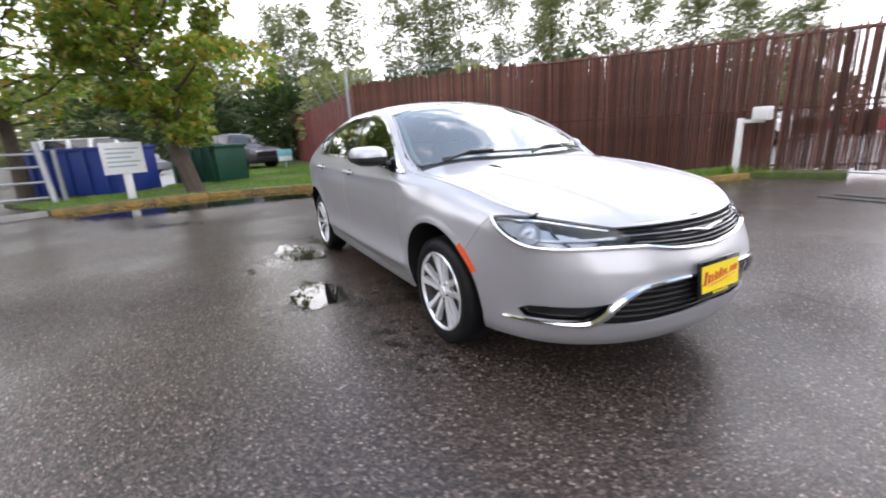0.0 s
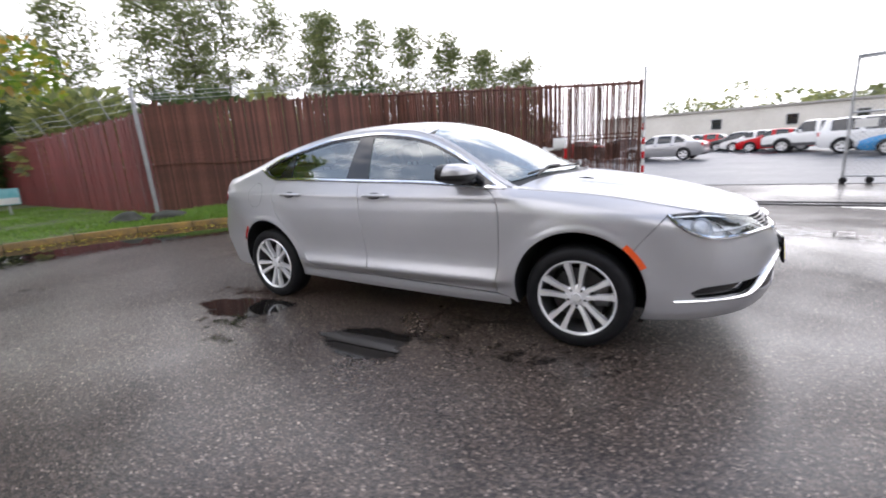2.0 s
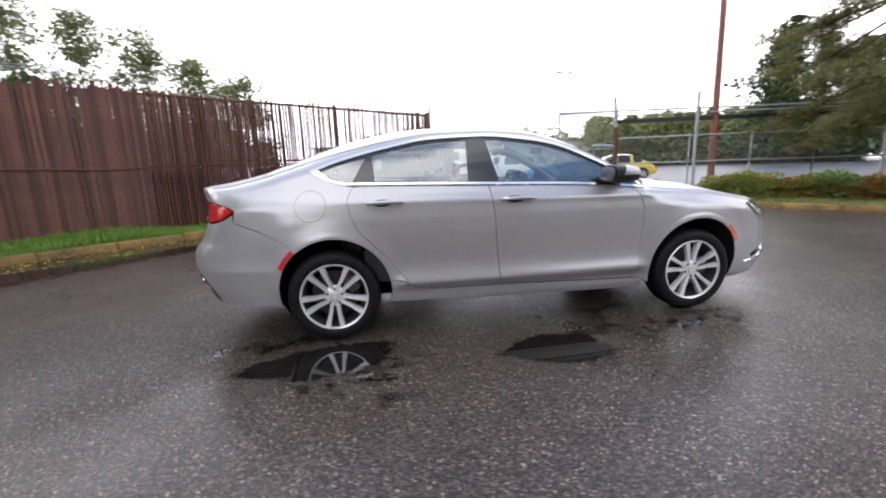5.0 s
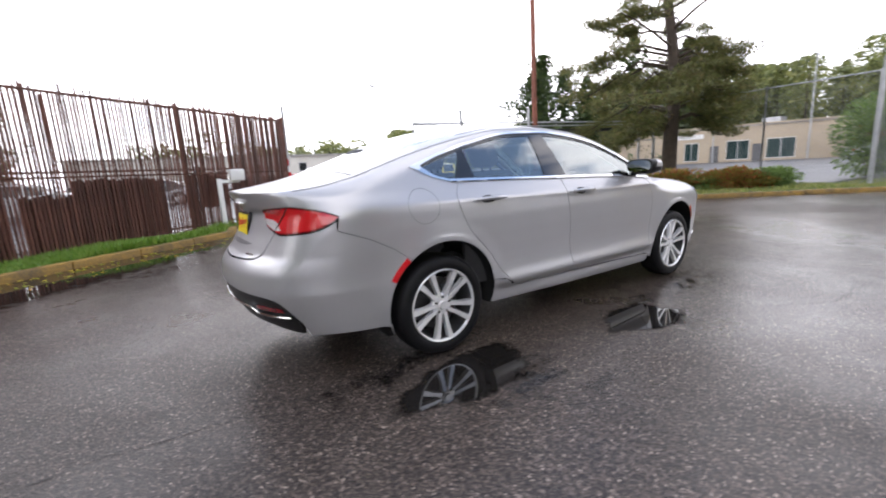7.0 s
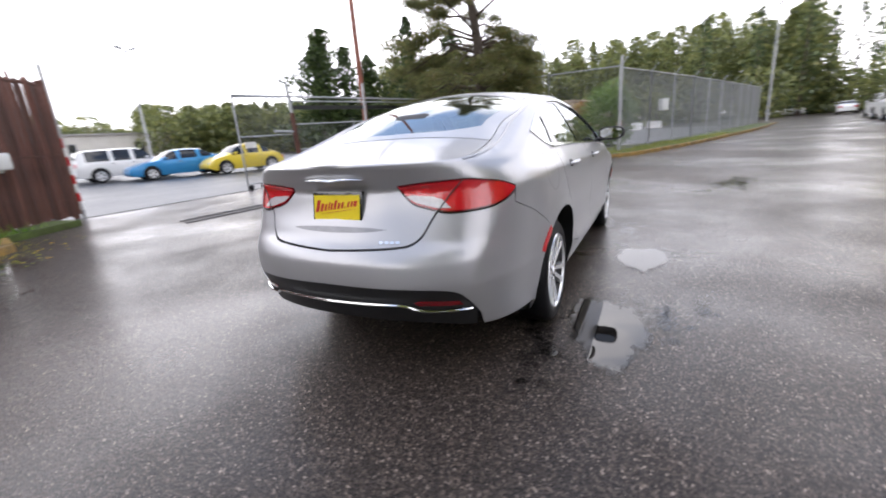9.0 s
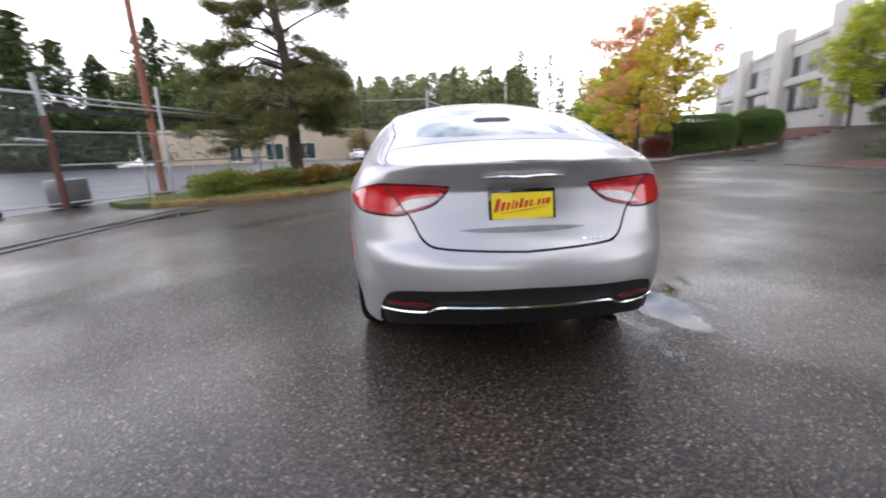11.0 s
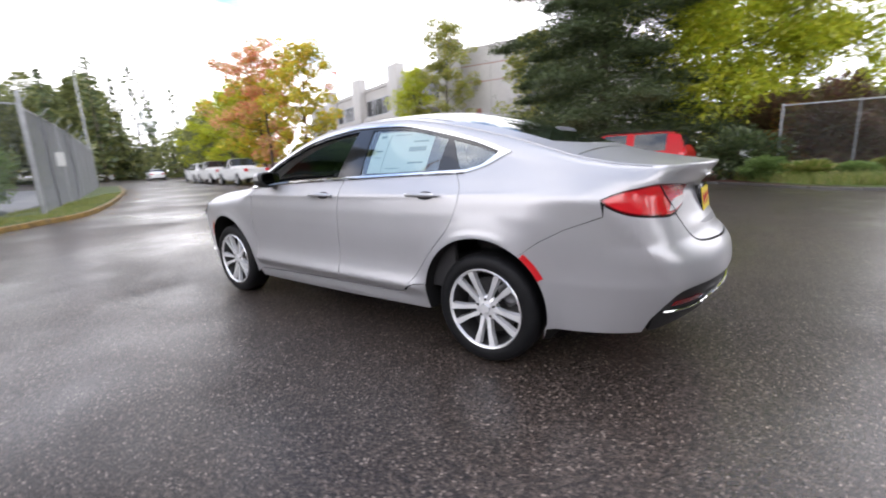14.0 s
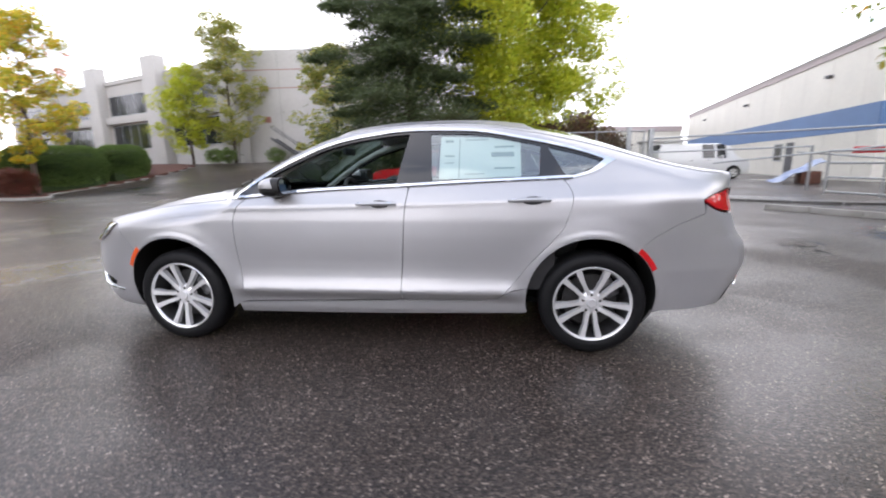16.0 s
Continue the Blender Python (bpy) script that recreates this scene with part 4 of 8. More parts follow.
bumper = sheet("front_bumper", bumper_poly, [low_full, fog, fog_other], wrap, PAINT, car)
part("grille_backing", add_sheet(bmesh.new(), low_full, [], wrap, (.06, .06), .0, -.05), LINER, bumper)
for f in (fog, fog_other):
    part("fog_recess", add_sheet(bmesh.new(), f, [], wrap, (.06, .06), 0, -.03), GLOSS_BLACK, bumper)
for k in range(5):
    z = .402 + .028 * k
    u0 = 2.40 + .022 * k
    bar_on("lower_grille_bar", [(u, z + .012 * (UF - abs(u - UF) - 2.4)) for u in np.linspace(u0, 2 * UF - u0, 24)], -.018, .0075, BLACK_TRIM, bumper, flat=.6)
trim = finer([(1.90, .352), (2.02, .358), (2.30, .372), (2.37, .402), (2.47, .497), (2.58, .546), (2.77, .559), (UF, .561)], 4)
for pts in (trim, [(2 * UF - u, z) for u, z in trim]):
    bar_on("bumper_trim", pts, .002, [.009 + .015 * max(0, 1 - abs(u - 2.4) / .22) if u < UF else .009 + .015 * max(0, 1 - abs(2 * UF - u - 2.4) / .22) for u, z in pts], CHROME, bumper, "chrome trim of the lower grille")

# upper grille, badge and lamp trim
g_low = finer([(2.58, .708), (2.77, .682), (UF, .672)], 4)
g_half = grille_in + g_low[1:]
g_full = g_half + other(g_half)[1:] + [(UF, .782)]
grille = part("grille", add_sheet(bmesh.new(), g_full, [], wrap, (.05, .05), 0, -.03), LINER, car, "black slatted grille")
for k in range(6):
    z = .700 + .0145 * k
    u0 = 2.585 - .021 * k
    bar_on("grille_slat", [(u, z - .022 * smooth(2.45, UF, UF - abs(u - UF)) * (1 - k / 6)) for u in np.linspace(u0, 2 * UF - u0, 30)], -.010, .0055, GLOSS_BLACK if k % 2 else STEEL, grille, flat=.7)
frame_low = lamp_low + g_low[1:]
for pts in (frame_low, [(2 * UF - u, z) for u, z in frame_low]):
    bar_on("lamp_trim", pts, .003, .0105, CHROME, car, "chrome line under lamps and grille")
for k in (-1, 1):
    us = np.linspace(0, .17, 9)
    bar_on("badge_wing", [(UF + k * u, .735 + .012 * math.sin(u * 12)) for u in us], .006, [.013 * (1 - u / .175) ** .6 + .001 for u in us], CHROME, grille, "chrome winged badge", flat=.35)

# headlamps
for m in (False, True):
    mir = (lambda pts: [(2 * UF - u, z) for u, z in pts]) if m else (lambda pts: pts)
    poly = mir(lamp_top + grille_in[1:] + lamp_low[::-1][1:-1])
    lamp = sheet("headlamp", poly, [], wrap, LAMP_GLASS, car, "clear headlamp with projector and dark bezel", grow=-.001, gap=.004, hem=.004)
    part("bezel", add_sheet(bmesh.new(), inset_poly(poly, .004), [], wrap, (.05, .04), 0, -.045), LAMP_IN, lamp)
    c, n = (a[0] for a in wrap(np.array([mir([(2.04, .775)])[0][0]]), np.array([.775])))
    turn = Vector(n).to_track_quat("Y", "Z").to_matrix().to_4x4()
    bm = lathe([(.006, .0), (.022, -.002), (.036, -.010), (.044, -.02), (.052, -.006), (.054, -.03)], 28)
    bmesh.ops.transform(bm, matrix=Matrix.Translation(c - n * .016) @ turn, verts=bm.verts)
    part("projector", bm, LAMP_IN, lamp)
    bar_on("light_guide", mir([(u, .748 + .03 * (u - 2.1)) for u in np.linspace(2.1, 2.46, 12)]), -.03, .008, LAMP_IN, lamp)
    bar_on("brow", mir([(u, z - .010) for u, z in lamp_top[1:-1]]), -.012, .005, CHROME, lamp, "chrome line under the lamp's upper edge")
    bar_on("inner_divider", mir([(2.13, .825), (2.15, .79), (2.19, .75), (2.24, .722)]), -.034, .006, GLOSS_BLACK, lamp)

# front plate
base = Matrix.Translation((2.425, 0, .535)) @ pose(0, 0, 0, 0, -6, 0)
plate_f = part("front_plate", box(0, .014, -.158, .158, -.082, .082, base, .004), GLOSS_BLACK, car, "yellow dealer plate in a black frame")


def plate_strokes(m):
    """Slanted red strokes with a rule under them, in place of the dealer's lettering."""
    bm = bmesh.new()
    for x, w, z0, z1 in ((-.118, .020, -.026, .034), (-.090, .017, -.022, .018), (-.066, .013, -.018, .016), (-.046, .008, -.015, .026), (-.029, .012, -.013, .020), (-.008, .015, -.011, .034),
                         (.015, .014, -.008, .023), (.037, .013, -.005, .025), (.056, .006, -.003, .005), (.073, .012, .0, .028), (.093, .012, .003, .030), (.114, .018, .005, .032)):
        add_box(bm, .0165, .0178, x - w / 2, x + w / 2, z0, z1, m @ Matrix(((1, 0, 0, 0), (0, 1, .28, 0), (0, 0, 1, 0), (0, 0, 0, 1))))
    add_tube(bm, [m @ Vector((.017, y, -.036 + .030 * (y + .12) / .24)) for y in np.linspace(-.105, .12, 12)], [.001 + .003 * math.sin(k * math.pi / 11) for k in range(12)], 6, True, .4)
    return bm


def plate_face(owner, m):
    """A yellow card with a red flourish that stands for the dealer's mark, and dark bars on the frame."""
    part("plate_card", box(.012, .0165, -.143, .143, -.060, .060, m), YELLOW_PLATE, owner)
    bm = plate_strokes(m)
    part("mark", bm, RED_INK, owner)
    bm = bmesh.new()
    for k in range(5):
        add_box(bm, .0135, .0155, -.055 + k * .024, -.055 + k * .024 + .017, -.075, -.066, m)
    part("frame_print", bm, YELLOW_PLATE, owner)


plate_face(plate_f, base)

# ---- glass over the cabin
screen_low = [(x, y) for x, y in ((.925 + .235 * (1 - (k / 8) ** 2), .735 * k / 8) for k in range(9))]
sx = np.linspace(.88, .30, 14)
half = screen_low[:-1] + [(.925, float(EDGE_Y(.925)) - .03)] + [(float(x), float(EDGE_Y(x)) - .012) for x in sx] + [(.262 - .03 * (1 - (k / 5) ** 2), .5 * k / 5) for k in (5, 4, 3, 2, 1, 0)]
full = half + [(x, -y) for x, y in half[::-1][1:-1]]
screen = sheet("windscreen", full, [], cover_lift, SCREEN_GLASS, car, "clear windscreen", (.07, .07), .004, -.004, 0)
part("screen_band", add_sheet(bmesh.new(), full, [inset_poly(full, .022).tolist()], cover_lift, (.08, .08), 0, -.010), GLOSS_BLACK, screen)
for s in (1, -1):
    a_strip = [(float(x), s * (float(EDGE_Y(x)) - .012)) for x in np.linspace(.93, .28, 14)] + [(float(x), s * float(EDGE_Y(x))) for x in np.linspace(.28, .97, 14)]
    part("pillar_trim", add_sheet(bmesh.new(), a_strip, [], cover_lift, (.06, .06), .006, .001), PAINT, car)
part("cowl", add_sheet(bmesh.new(), [(hx - .004, hy) for hx, hy in hood_back[::-1][:-1]] + [(hx - .004, -hy) for hx, hy in hood_back] + [(x - .004, -y) for x, y in screen_low[::-1]] + [(x - .004, y) for x, y in screen_low[1:]],
     [], cover_lift, (.08, .08), .01, -.012), BLACK_TRIM, car, "black scuttle panel")
for y0, y1 in ((-.62, .0), (-.02, .58)):
    pts = [cover_lift(np.array([1.145 - .20 * (y / .735) ** 2]), np.array([y]))[0][0] + np.array([0, 0, .018]) for y in np.linspace(y0, y1, 16)]
    w = part("wiper", tube(pts, .008, 6), BLACK_TRIM, car, "black wiper at rest")
    part("wiper_arm", tube([pts[0] + np.array([.06, -.02, -.01]), pts[4] + np.array([.02, 0, .018]), pts[8] + np.array([0, 0, .012])], .010, 6), BLACK_TRIM, w)

rx = np.linspace(.26, -1.80, 46)
roof_half = [(.262 - .03 * (1 - (k / 5) ** 2), .5 * k / 5) for k in range(6)] + [(float(x), float(EDGE_Y(x))) for x in rx] + [(-1.80 - .045 * (1 - (k / 6) ** 2), float(EDGE_Y(-1.8)) * k / 6) for k in (5, 4, 3, 2, 1, 0)]
roof_full = roof_half + [(x, -y) for x, y in roof_half[::-1][1:-1]]
rear_half = [(-.99 - .03 * (1 - (k / 5) ** 2) * -1, .46 * k / 5) for k in range(6)] + [(float(x), float(EDGE_Y(x)) - .075 + .03 * (x + 1.1)) for x in np.linspace(-1.04, -1.62, 12)] + finer([(-1.68, .46), (-1.74, .36), (-1.775, .2), (-1.785, 0)], 3)
rear_full = rear_half + [(x, -y) for x, y in rear_half[::-1][1:-1]]
sheet("roof", roof_full, [rear_full], cover_lift, PAINT, car, "silver roof", (.07, .06), gap=0)
back = sheet("rear_screen", rear_full, [], cover_lift, SCREEN_GLASS, car, "rear screen", (.07, .07), .004, -.004, 0)
part("screen_band", add_sheet(bmesh.new(), rear_full, [inset_poly(rear_full, .03).tolist()], cover_lift, (.08, .08), 0, -.010), GLOSS_BLACK, back)
for s in (1, -1):
    pts = [cover_lift(np.array([x]), np.array([s * (EDGE_Y(x) - .045)]))[0][0] + np.array([0, 0, .001]) for x in np.linspace(.2, -1.0, 24)]
    part("roof_groove", tube(pts, .004, 6, .4), STEEL, car)

for s in (1, -1):
    for u0, u1 in ((.96, -2.26), (2.04, 1.0)):
        us = np.linspace(u0, u1, 60)
        pts = ring(us, Z_TOP(us) - .008) * np.array([1, s, 1]) - np.array([0, s * .004, 0])
        part("seam_flange", tube(pts.tolist(), .007, 6), PAINT, car)

# ---- tail
lid_side = edge_xy(-2.285, UR, 30)
lid_half = [(-1.808 - .045 * (1 - (k / 6) ** 2), float(EDGE_Y(-1.81)) * k / 6) for k in range(7)] + [(float(x), float(EDGE_Y(x))) for x in np.linspace(-1.84, -2.12, 10)] + lid_side[:-1] + [(lid_side[-1][0], 0.0)]
bm = bmesh.new()
add_sheet(bm, inset_poly(lid_half + [(x, -y) for x, y in lid_half[::-1][1:-1]], GAP), [], cover_lift, (.06, .06), .012)
tail_in = [p for p in tail_top if p[0] <= -2.29]
low_in = [p for p in tail_low if p[0] <= -2.45]
half = [(-2.285, float(Z_TOP(-2.285)))] + [(u, z + .004) for u, z in tail_in] + [(u - .004, z - .004) for u, z in low_in[::-1][1:]] + [(u - .003, z + .004) for u, z in lid_line]
full = half + [(2 * UR - u, z) for u, z in half[::-1][1:]] + [(2 * UR - u, z) for u, z in along(Z_TOP, -2.32, UR, 18)] + along(Z_TOP, UR, -2.32, 18)[1:]
add_sheet(bm, full, [], wrap, (.05, .012), .012)
lid = part("boot_lid", bm, PAINT, car, "silver boot lid with a lip spoiler")
# badge wing and the hollow under the plate
for k in (-1, 1):
    us = np.linspace(0, .20, 9)
    bar_on("badge_wing", [(UR + k * u, 1.036 + .006 * math.sin(u * 14)) for u in us], .010, [.015 * (1 - u / .205) ** .6 + .0015 for u in us], CHROME, lid, "chrome winged badge", flat=.55)
hollow = finer([(UR + .32, .797), (UR + .2, .806), (UR, .810), (UR - .2, .806), (UR - .32, .797)], 4) + finer([(UR - .32, .797), (UR - .2, .786), (UR, .782), (UR + .2, .786), (UR + .32, .797)], 4)[1:-1]
part("grip_hollow", add_sheet(bmesh.new(), hollow, [], wrap, (.06, .02), .002, .001), STEEL, lid)
bm = bmesh.new()
for k in range(4):
    add_sheet(bm, [(2 * UR + 2.66 + .03 * k, .737), (2 * UR + 2.682 + .03 * k, .737), (2 * UR + 2.682 + .03 * k, .748), (2 * UR + 2.66 + .03 * k, .748)], [], wrap, (.05, .05), .002, .003)
part("model_badge", bm, CHROME, lid, "small chrome letters too fine to read")

# rear bumper
half = arc(*ARCH_R, ARCH, 205, 128, 14) + bumper_r + [(u, z - .006) for u, z in tail_low if -2.45 < u < -1.995] + [(u + .001, z - .003) for u, z in lid_line]
low = [(u, z + .003) for u, z in diff_top[::-1]] + [(-2.255, .375)] + along(Z_BOT, -2.22, -1.73, 10)
oth = lambda pts: [(2 * UR - u, z) for u, z in pts[::-1]]
bump_poly = half + oth(half)[1:] + [(2 * UR - u, z) for u, z in low[::-1]] + low[1:]
rear_bumper = sheet("rear_bumper", bump_poly, [], wrap, PAINT, car, "silver rear bumper")
dif = diff_top + oth(diff_top)[1:] + [(2 * UR - u, z) for u, z in along(Z_BOT, -2.26, UR, 12)] + along(Z_BOT, UR, -2.26, 12)[1:]
diffuser = part("diffuser", add_sheet(bmesh.new(), inset_poly(dif, .001), [], wrap, (.05, .04), .02, -.006), BLACK_TRIM, rear_bumper, "black lower valance")
strip = finer([(-2.31, .418), (-2.45, .418), (-2.57, .424), (-2.64, .452), (-2.70, .458), (UR, .455)], 4)
full = strip + oth(strip)[1:]
bar_on("valance_trim", full, .006, .0095, CHROME, diffuser, "chrome strip across the valance", flat=.8)
for m in (False, True):
    mir = (lambda pts: [(2 * UR - u, z) for u, z in pts]) if m else (lambda pts: pts)
    part("reflector", add_sheet(bmesh.new(), mir([(-2.36, .44), (-2.58, .448), (-2.60, .462), (-2.56, .472), (-2.38, .462)]), [], wrap, (.06, .04), .004, .001), RED_DARK, diffuser, "dark red reflector")
    # tail lamp: outer and inner half, clear lower corner, dark rim
    poly = mir(tail_top + tail_low[::-1][1:-1])
    lamp = part("tail_lamp", add_sheet(bmesh.new(), poly, [], wrap, (.05, .03), .02, .001), RED_DARK, car, "wrap-round red tail lamp with a clear corner")
    up = inset_poly(poly, .006)
    part("red_lens", add_sheet(bmesh.new(), up, [], wrap, (.04, .03), .004, .006), RED_LENS, lamp)
    part("clear_lens", add_sheet(bmesh.new(), mir([(-2.375, .886), (-2.42, .925), (-2.47, .938), (-2.60, .945), (-2.628, .940), (-2.575, .914), (-2.5, .896), (-2.44, .886)]), [], wrap, (.05, .03), .004, .009), CLEAR_LENS, lamp)
    part("lamp_split", tube(wrap_path(mir([(-2.292, 1.012), (-2.36, .955), (-2.452, .872)]), .008), .003, 6), BLACK_TRIM, lamp)

# rear plate
base = Matrix.Translation((-2.300, 0, .898)) @ pose(0, 0, 0, 0, 0, 180) @ pose(0, 0, 0, 0, -9, 0)
part("rear_plate", box(-.012, .013, -.156, .156, -.079, .079, base, .004), GLOSS_BLACK, lid, "yellow dealer plate in a black frame")
part("plate_card", box(.012, .0165, -.143, .143, -.060, .060, base), YELLOW_PLATE, lid)
bm = plate_strokes(base)
part("plate_mark", bm, RED_INK, lid)
bm = bmesh.new()
for k in range(5):
    add_box(bm, .0125, .0145, -.055 + k * .024, -.055 + k * .024 + .017, -.074, -.065, base)
part("frame_print", bm, YELLOW_PLATE, lid)

# ---- inner shell, floor and cabin
bm = bmesh.new()
for s in (1, -1):
    us = np.linspace(UR, UF, 90)
    rows = []
    for k in range(7):
        top_z = np.minimum(Z_TOP(us) - .03, BELT(np.clip(us, -1.3, 1)) - .02)
        z = (Z_BOT(us) + .02) + (top_z - Z_BOT(us) - .02) * k / 6
        z = np.where((np.hypot(us - ARCH_F[0], z - ARCH_F[1]) < ARCH + .02) | (np.hypot(us - ARCH_R[0], z - ARCH_R[1]) < ARCH + .02), np.nan, z)
        p = ring(us, np.nan_to_num(z, nan=.5)) * np.array([.985, 1, 1]) - np.array([0, .035, 0])
        p[:, 1] = np.maximum(p[:, 1], 0) * s
        p[np.isnan(z)] = np.nan
        rows.append(p)
    vs = [[None if np.isnan(q[0]) else bm.verts.new(q) for q in r] for r in rows]
    for r0, r1 in zip(vs, vs[1:]):
        for k in range(len(us) - 1):
            q = (r0[k], r0[k + 1], r1[k + 1], r1[k])
            if all(q):
                bm.faces.new(q)
part("inner_shell", bm, LINER, car)
bm = box(-1.75, 1.8, -.55, .55, .235, .27)
add_box(bm, -.93, .9, -.78, .78, .235, .28)
part("floor_pan", bm, LINER, car)
part("engine_bay", box(1.06, 2.1, -.5, .5, .30, .74, None, .05), LINER, car)
part("boot_floor", box(-2.15, -1.2, -.5, .5, .36, .90, None, .05), LINER, car)
for x in (1.371, -1.371):
    part("axle", tube([(x, -.7, .33), (x, .7, .33)], .05, 10), LINER, car)

bm = box(.42, 1.02, -.74, .74, .62, .95, None, .07)
add_box(bm, .50, 1.05, -.70, .70, .86, .99, None, .05)
dash = part("dashboard", bm, CABIN, car, "dark dashboard")
part("instrument_hood", box(.40, .70, .18, .56, .90, 1.02, None, .05), CABIN, dash)
bm = bmesh.new()
ring_pts = [(.0, .185 * math.cos(a), .185 * math.sin(a)) for a in np.linspace(0, math.tau, 33)]
add_tube(bm, ring_pts, .015, 8, False)
for a in (0, 180, 270):
    add_tube(bm, [(.01, 0, 0), (.0, .17 * math.cos(radians(a)), .17 * math.sin(radians(a)))], .016, 6, True, .5)
add_tube(bm, [(.0, 0, 0), (.30, 0, -.03)], [.06, .04], 10)
bmesh.ops.transform(bm, matrix=pose(.22, .37, .93, 0, 25, 0), verts=bm.verts)
part("steering_wheel", bm, CABIN, car, "black three-spoke steering wheel")


def seat(x, y, w, name="front_seat"):
    bm = bmesh.new()
    add_box(bm, x - .27, x + .27, y - w / 2, y + w / 2, .42, .58, None, .05)
    tilt = Matrix.Translation((x - .24, y, .55)) @ pose(0, 0, 0, 0, -20, 0)
    add_box(bm, -.07, .07, -w / 2 + .01, w / 2 - .01, 0, .62, tilt, .05)
    for k in (-1, 1):
        add_box(bm, -.02, .10, k * (w / 2 - .05) - .035, k * (w / 2 - .05) + .035, .05, .50, tilt, .03)
    ob = part(name, bm, CLOTH, car, "dark cloth seat")
    bm = bmesh.new()
    add_box(bm, -.05, .06, -.13, .13, .66, .84, tilt, .04)
    add_tube(bm, [tilt @ Vector((0, -.05, .6)), tilt @ Vector((0, -.05, .7))], .008, 6)
    add_tube(bm, [tilt @ Vector((0, .05, .6)), tilt @ Vector((0, .05, .7))], .008, 6)
    part("headrest", bm, CLOTH, ob)
    return ob


seat(-.10, .37, .50)
seat(-.10, -.37, .50)
seat(-.98, 0, 1.24, "rear_bench")
part("parcel_shelf", box(-1.78, -1.22, -.56, .56, 1.02, 1.05, None, .01), CABIN, car)
for s in (1, -1):
    bm = box(-1.15, .80, s * .80 - .02, s * .80 + .02, .40, 1.02, None, .015)
    add_box(bm, -.9, .6, s * .765 - .03, s * .765 + .03, .72, .79, None, .02)
    part("door_lining", bm, CABIN, car)
    pts = [top(x, EDGE_Y(x))[()] * np.array([1, s, 1]) - np.array([0, s * .05, .04]) for x in (.93, .75, .55, .35, .1, -.3, -.7, -1.05, -1.4)]
    part("headliner_rail", tube(pts, .026, 8), CABIN_PALE, car)
    p0, p1 = np.array([-.28, s * .79, 1.05]), np.array([-.32, s * .60, 1.40])
    part("pillar_lining", tube([p0, p1], .05, 8, .5), CABIN_PALE, car)
xs = np.linspace(.22, -1.0, 14)
bm = bmesh.new()
vs = [[bm.verts.new(top(x, w * (EDGE_Y(x) - .05)) - np.array([0, 0, .03])) for w in np.linspace(-1, 1, 9)] for x in xs]
for r0, r1 in zip(vs, vs[1:]):
    for k in range(8):
        bm.faces.new((r0[k], r0[k + 1], r1[k + 1], r1[k]))
part("headliner", bm, CABIN_PALE, car)
part("inner_mirror", box(.40, .43, -.12, .12, 1.28, 1.34, None, .012), CABIN, car)

# price sheet inside the rear window of the driver's side
lift = flank(1)
price = part("price_sheet", add_sheet(bmesh.new(), [(-.44, 1.105), (-.94, 1.105), (-.94, 1.335), (-.86, 1.352), (-.44, 1.372)], [], lift, (.12, .12), .001, -.016), PAPER, car, "pale window price sheet with fine print")
for k, (x0, x1, z0, z1) in enumerate(((-.47, -.52, 1.33, 1.345), (-.47, -.53, 1.24, 1.25), (-.47, -.53, 1.20, 1.205), (-.56, -.565, 1.11, 1.35), (-.78, -.90, 1.29, 1.30), (-.76, -.90, 1.235, 1.262), (-.78, -.90, 1.16, 1.17), (-.60, -.74, 1.34, 1.346), (-.60, -.72, 1.13, 1.136))):
    part("print_bar", add_sheet(bmesh.new(), [(x0, z0), (x1, z0), (x1, z1), (x0, z1)], [], lift, (.12, .12), .0, -.0145), PAPER_BAR, price)

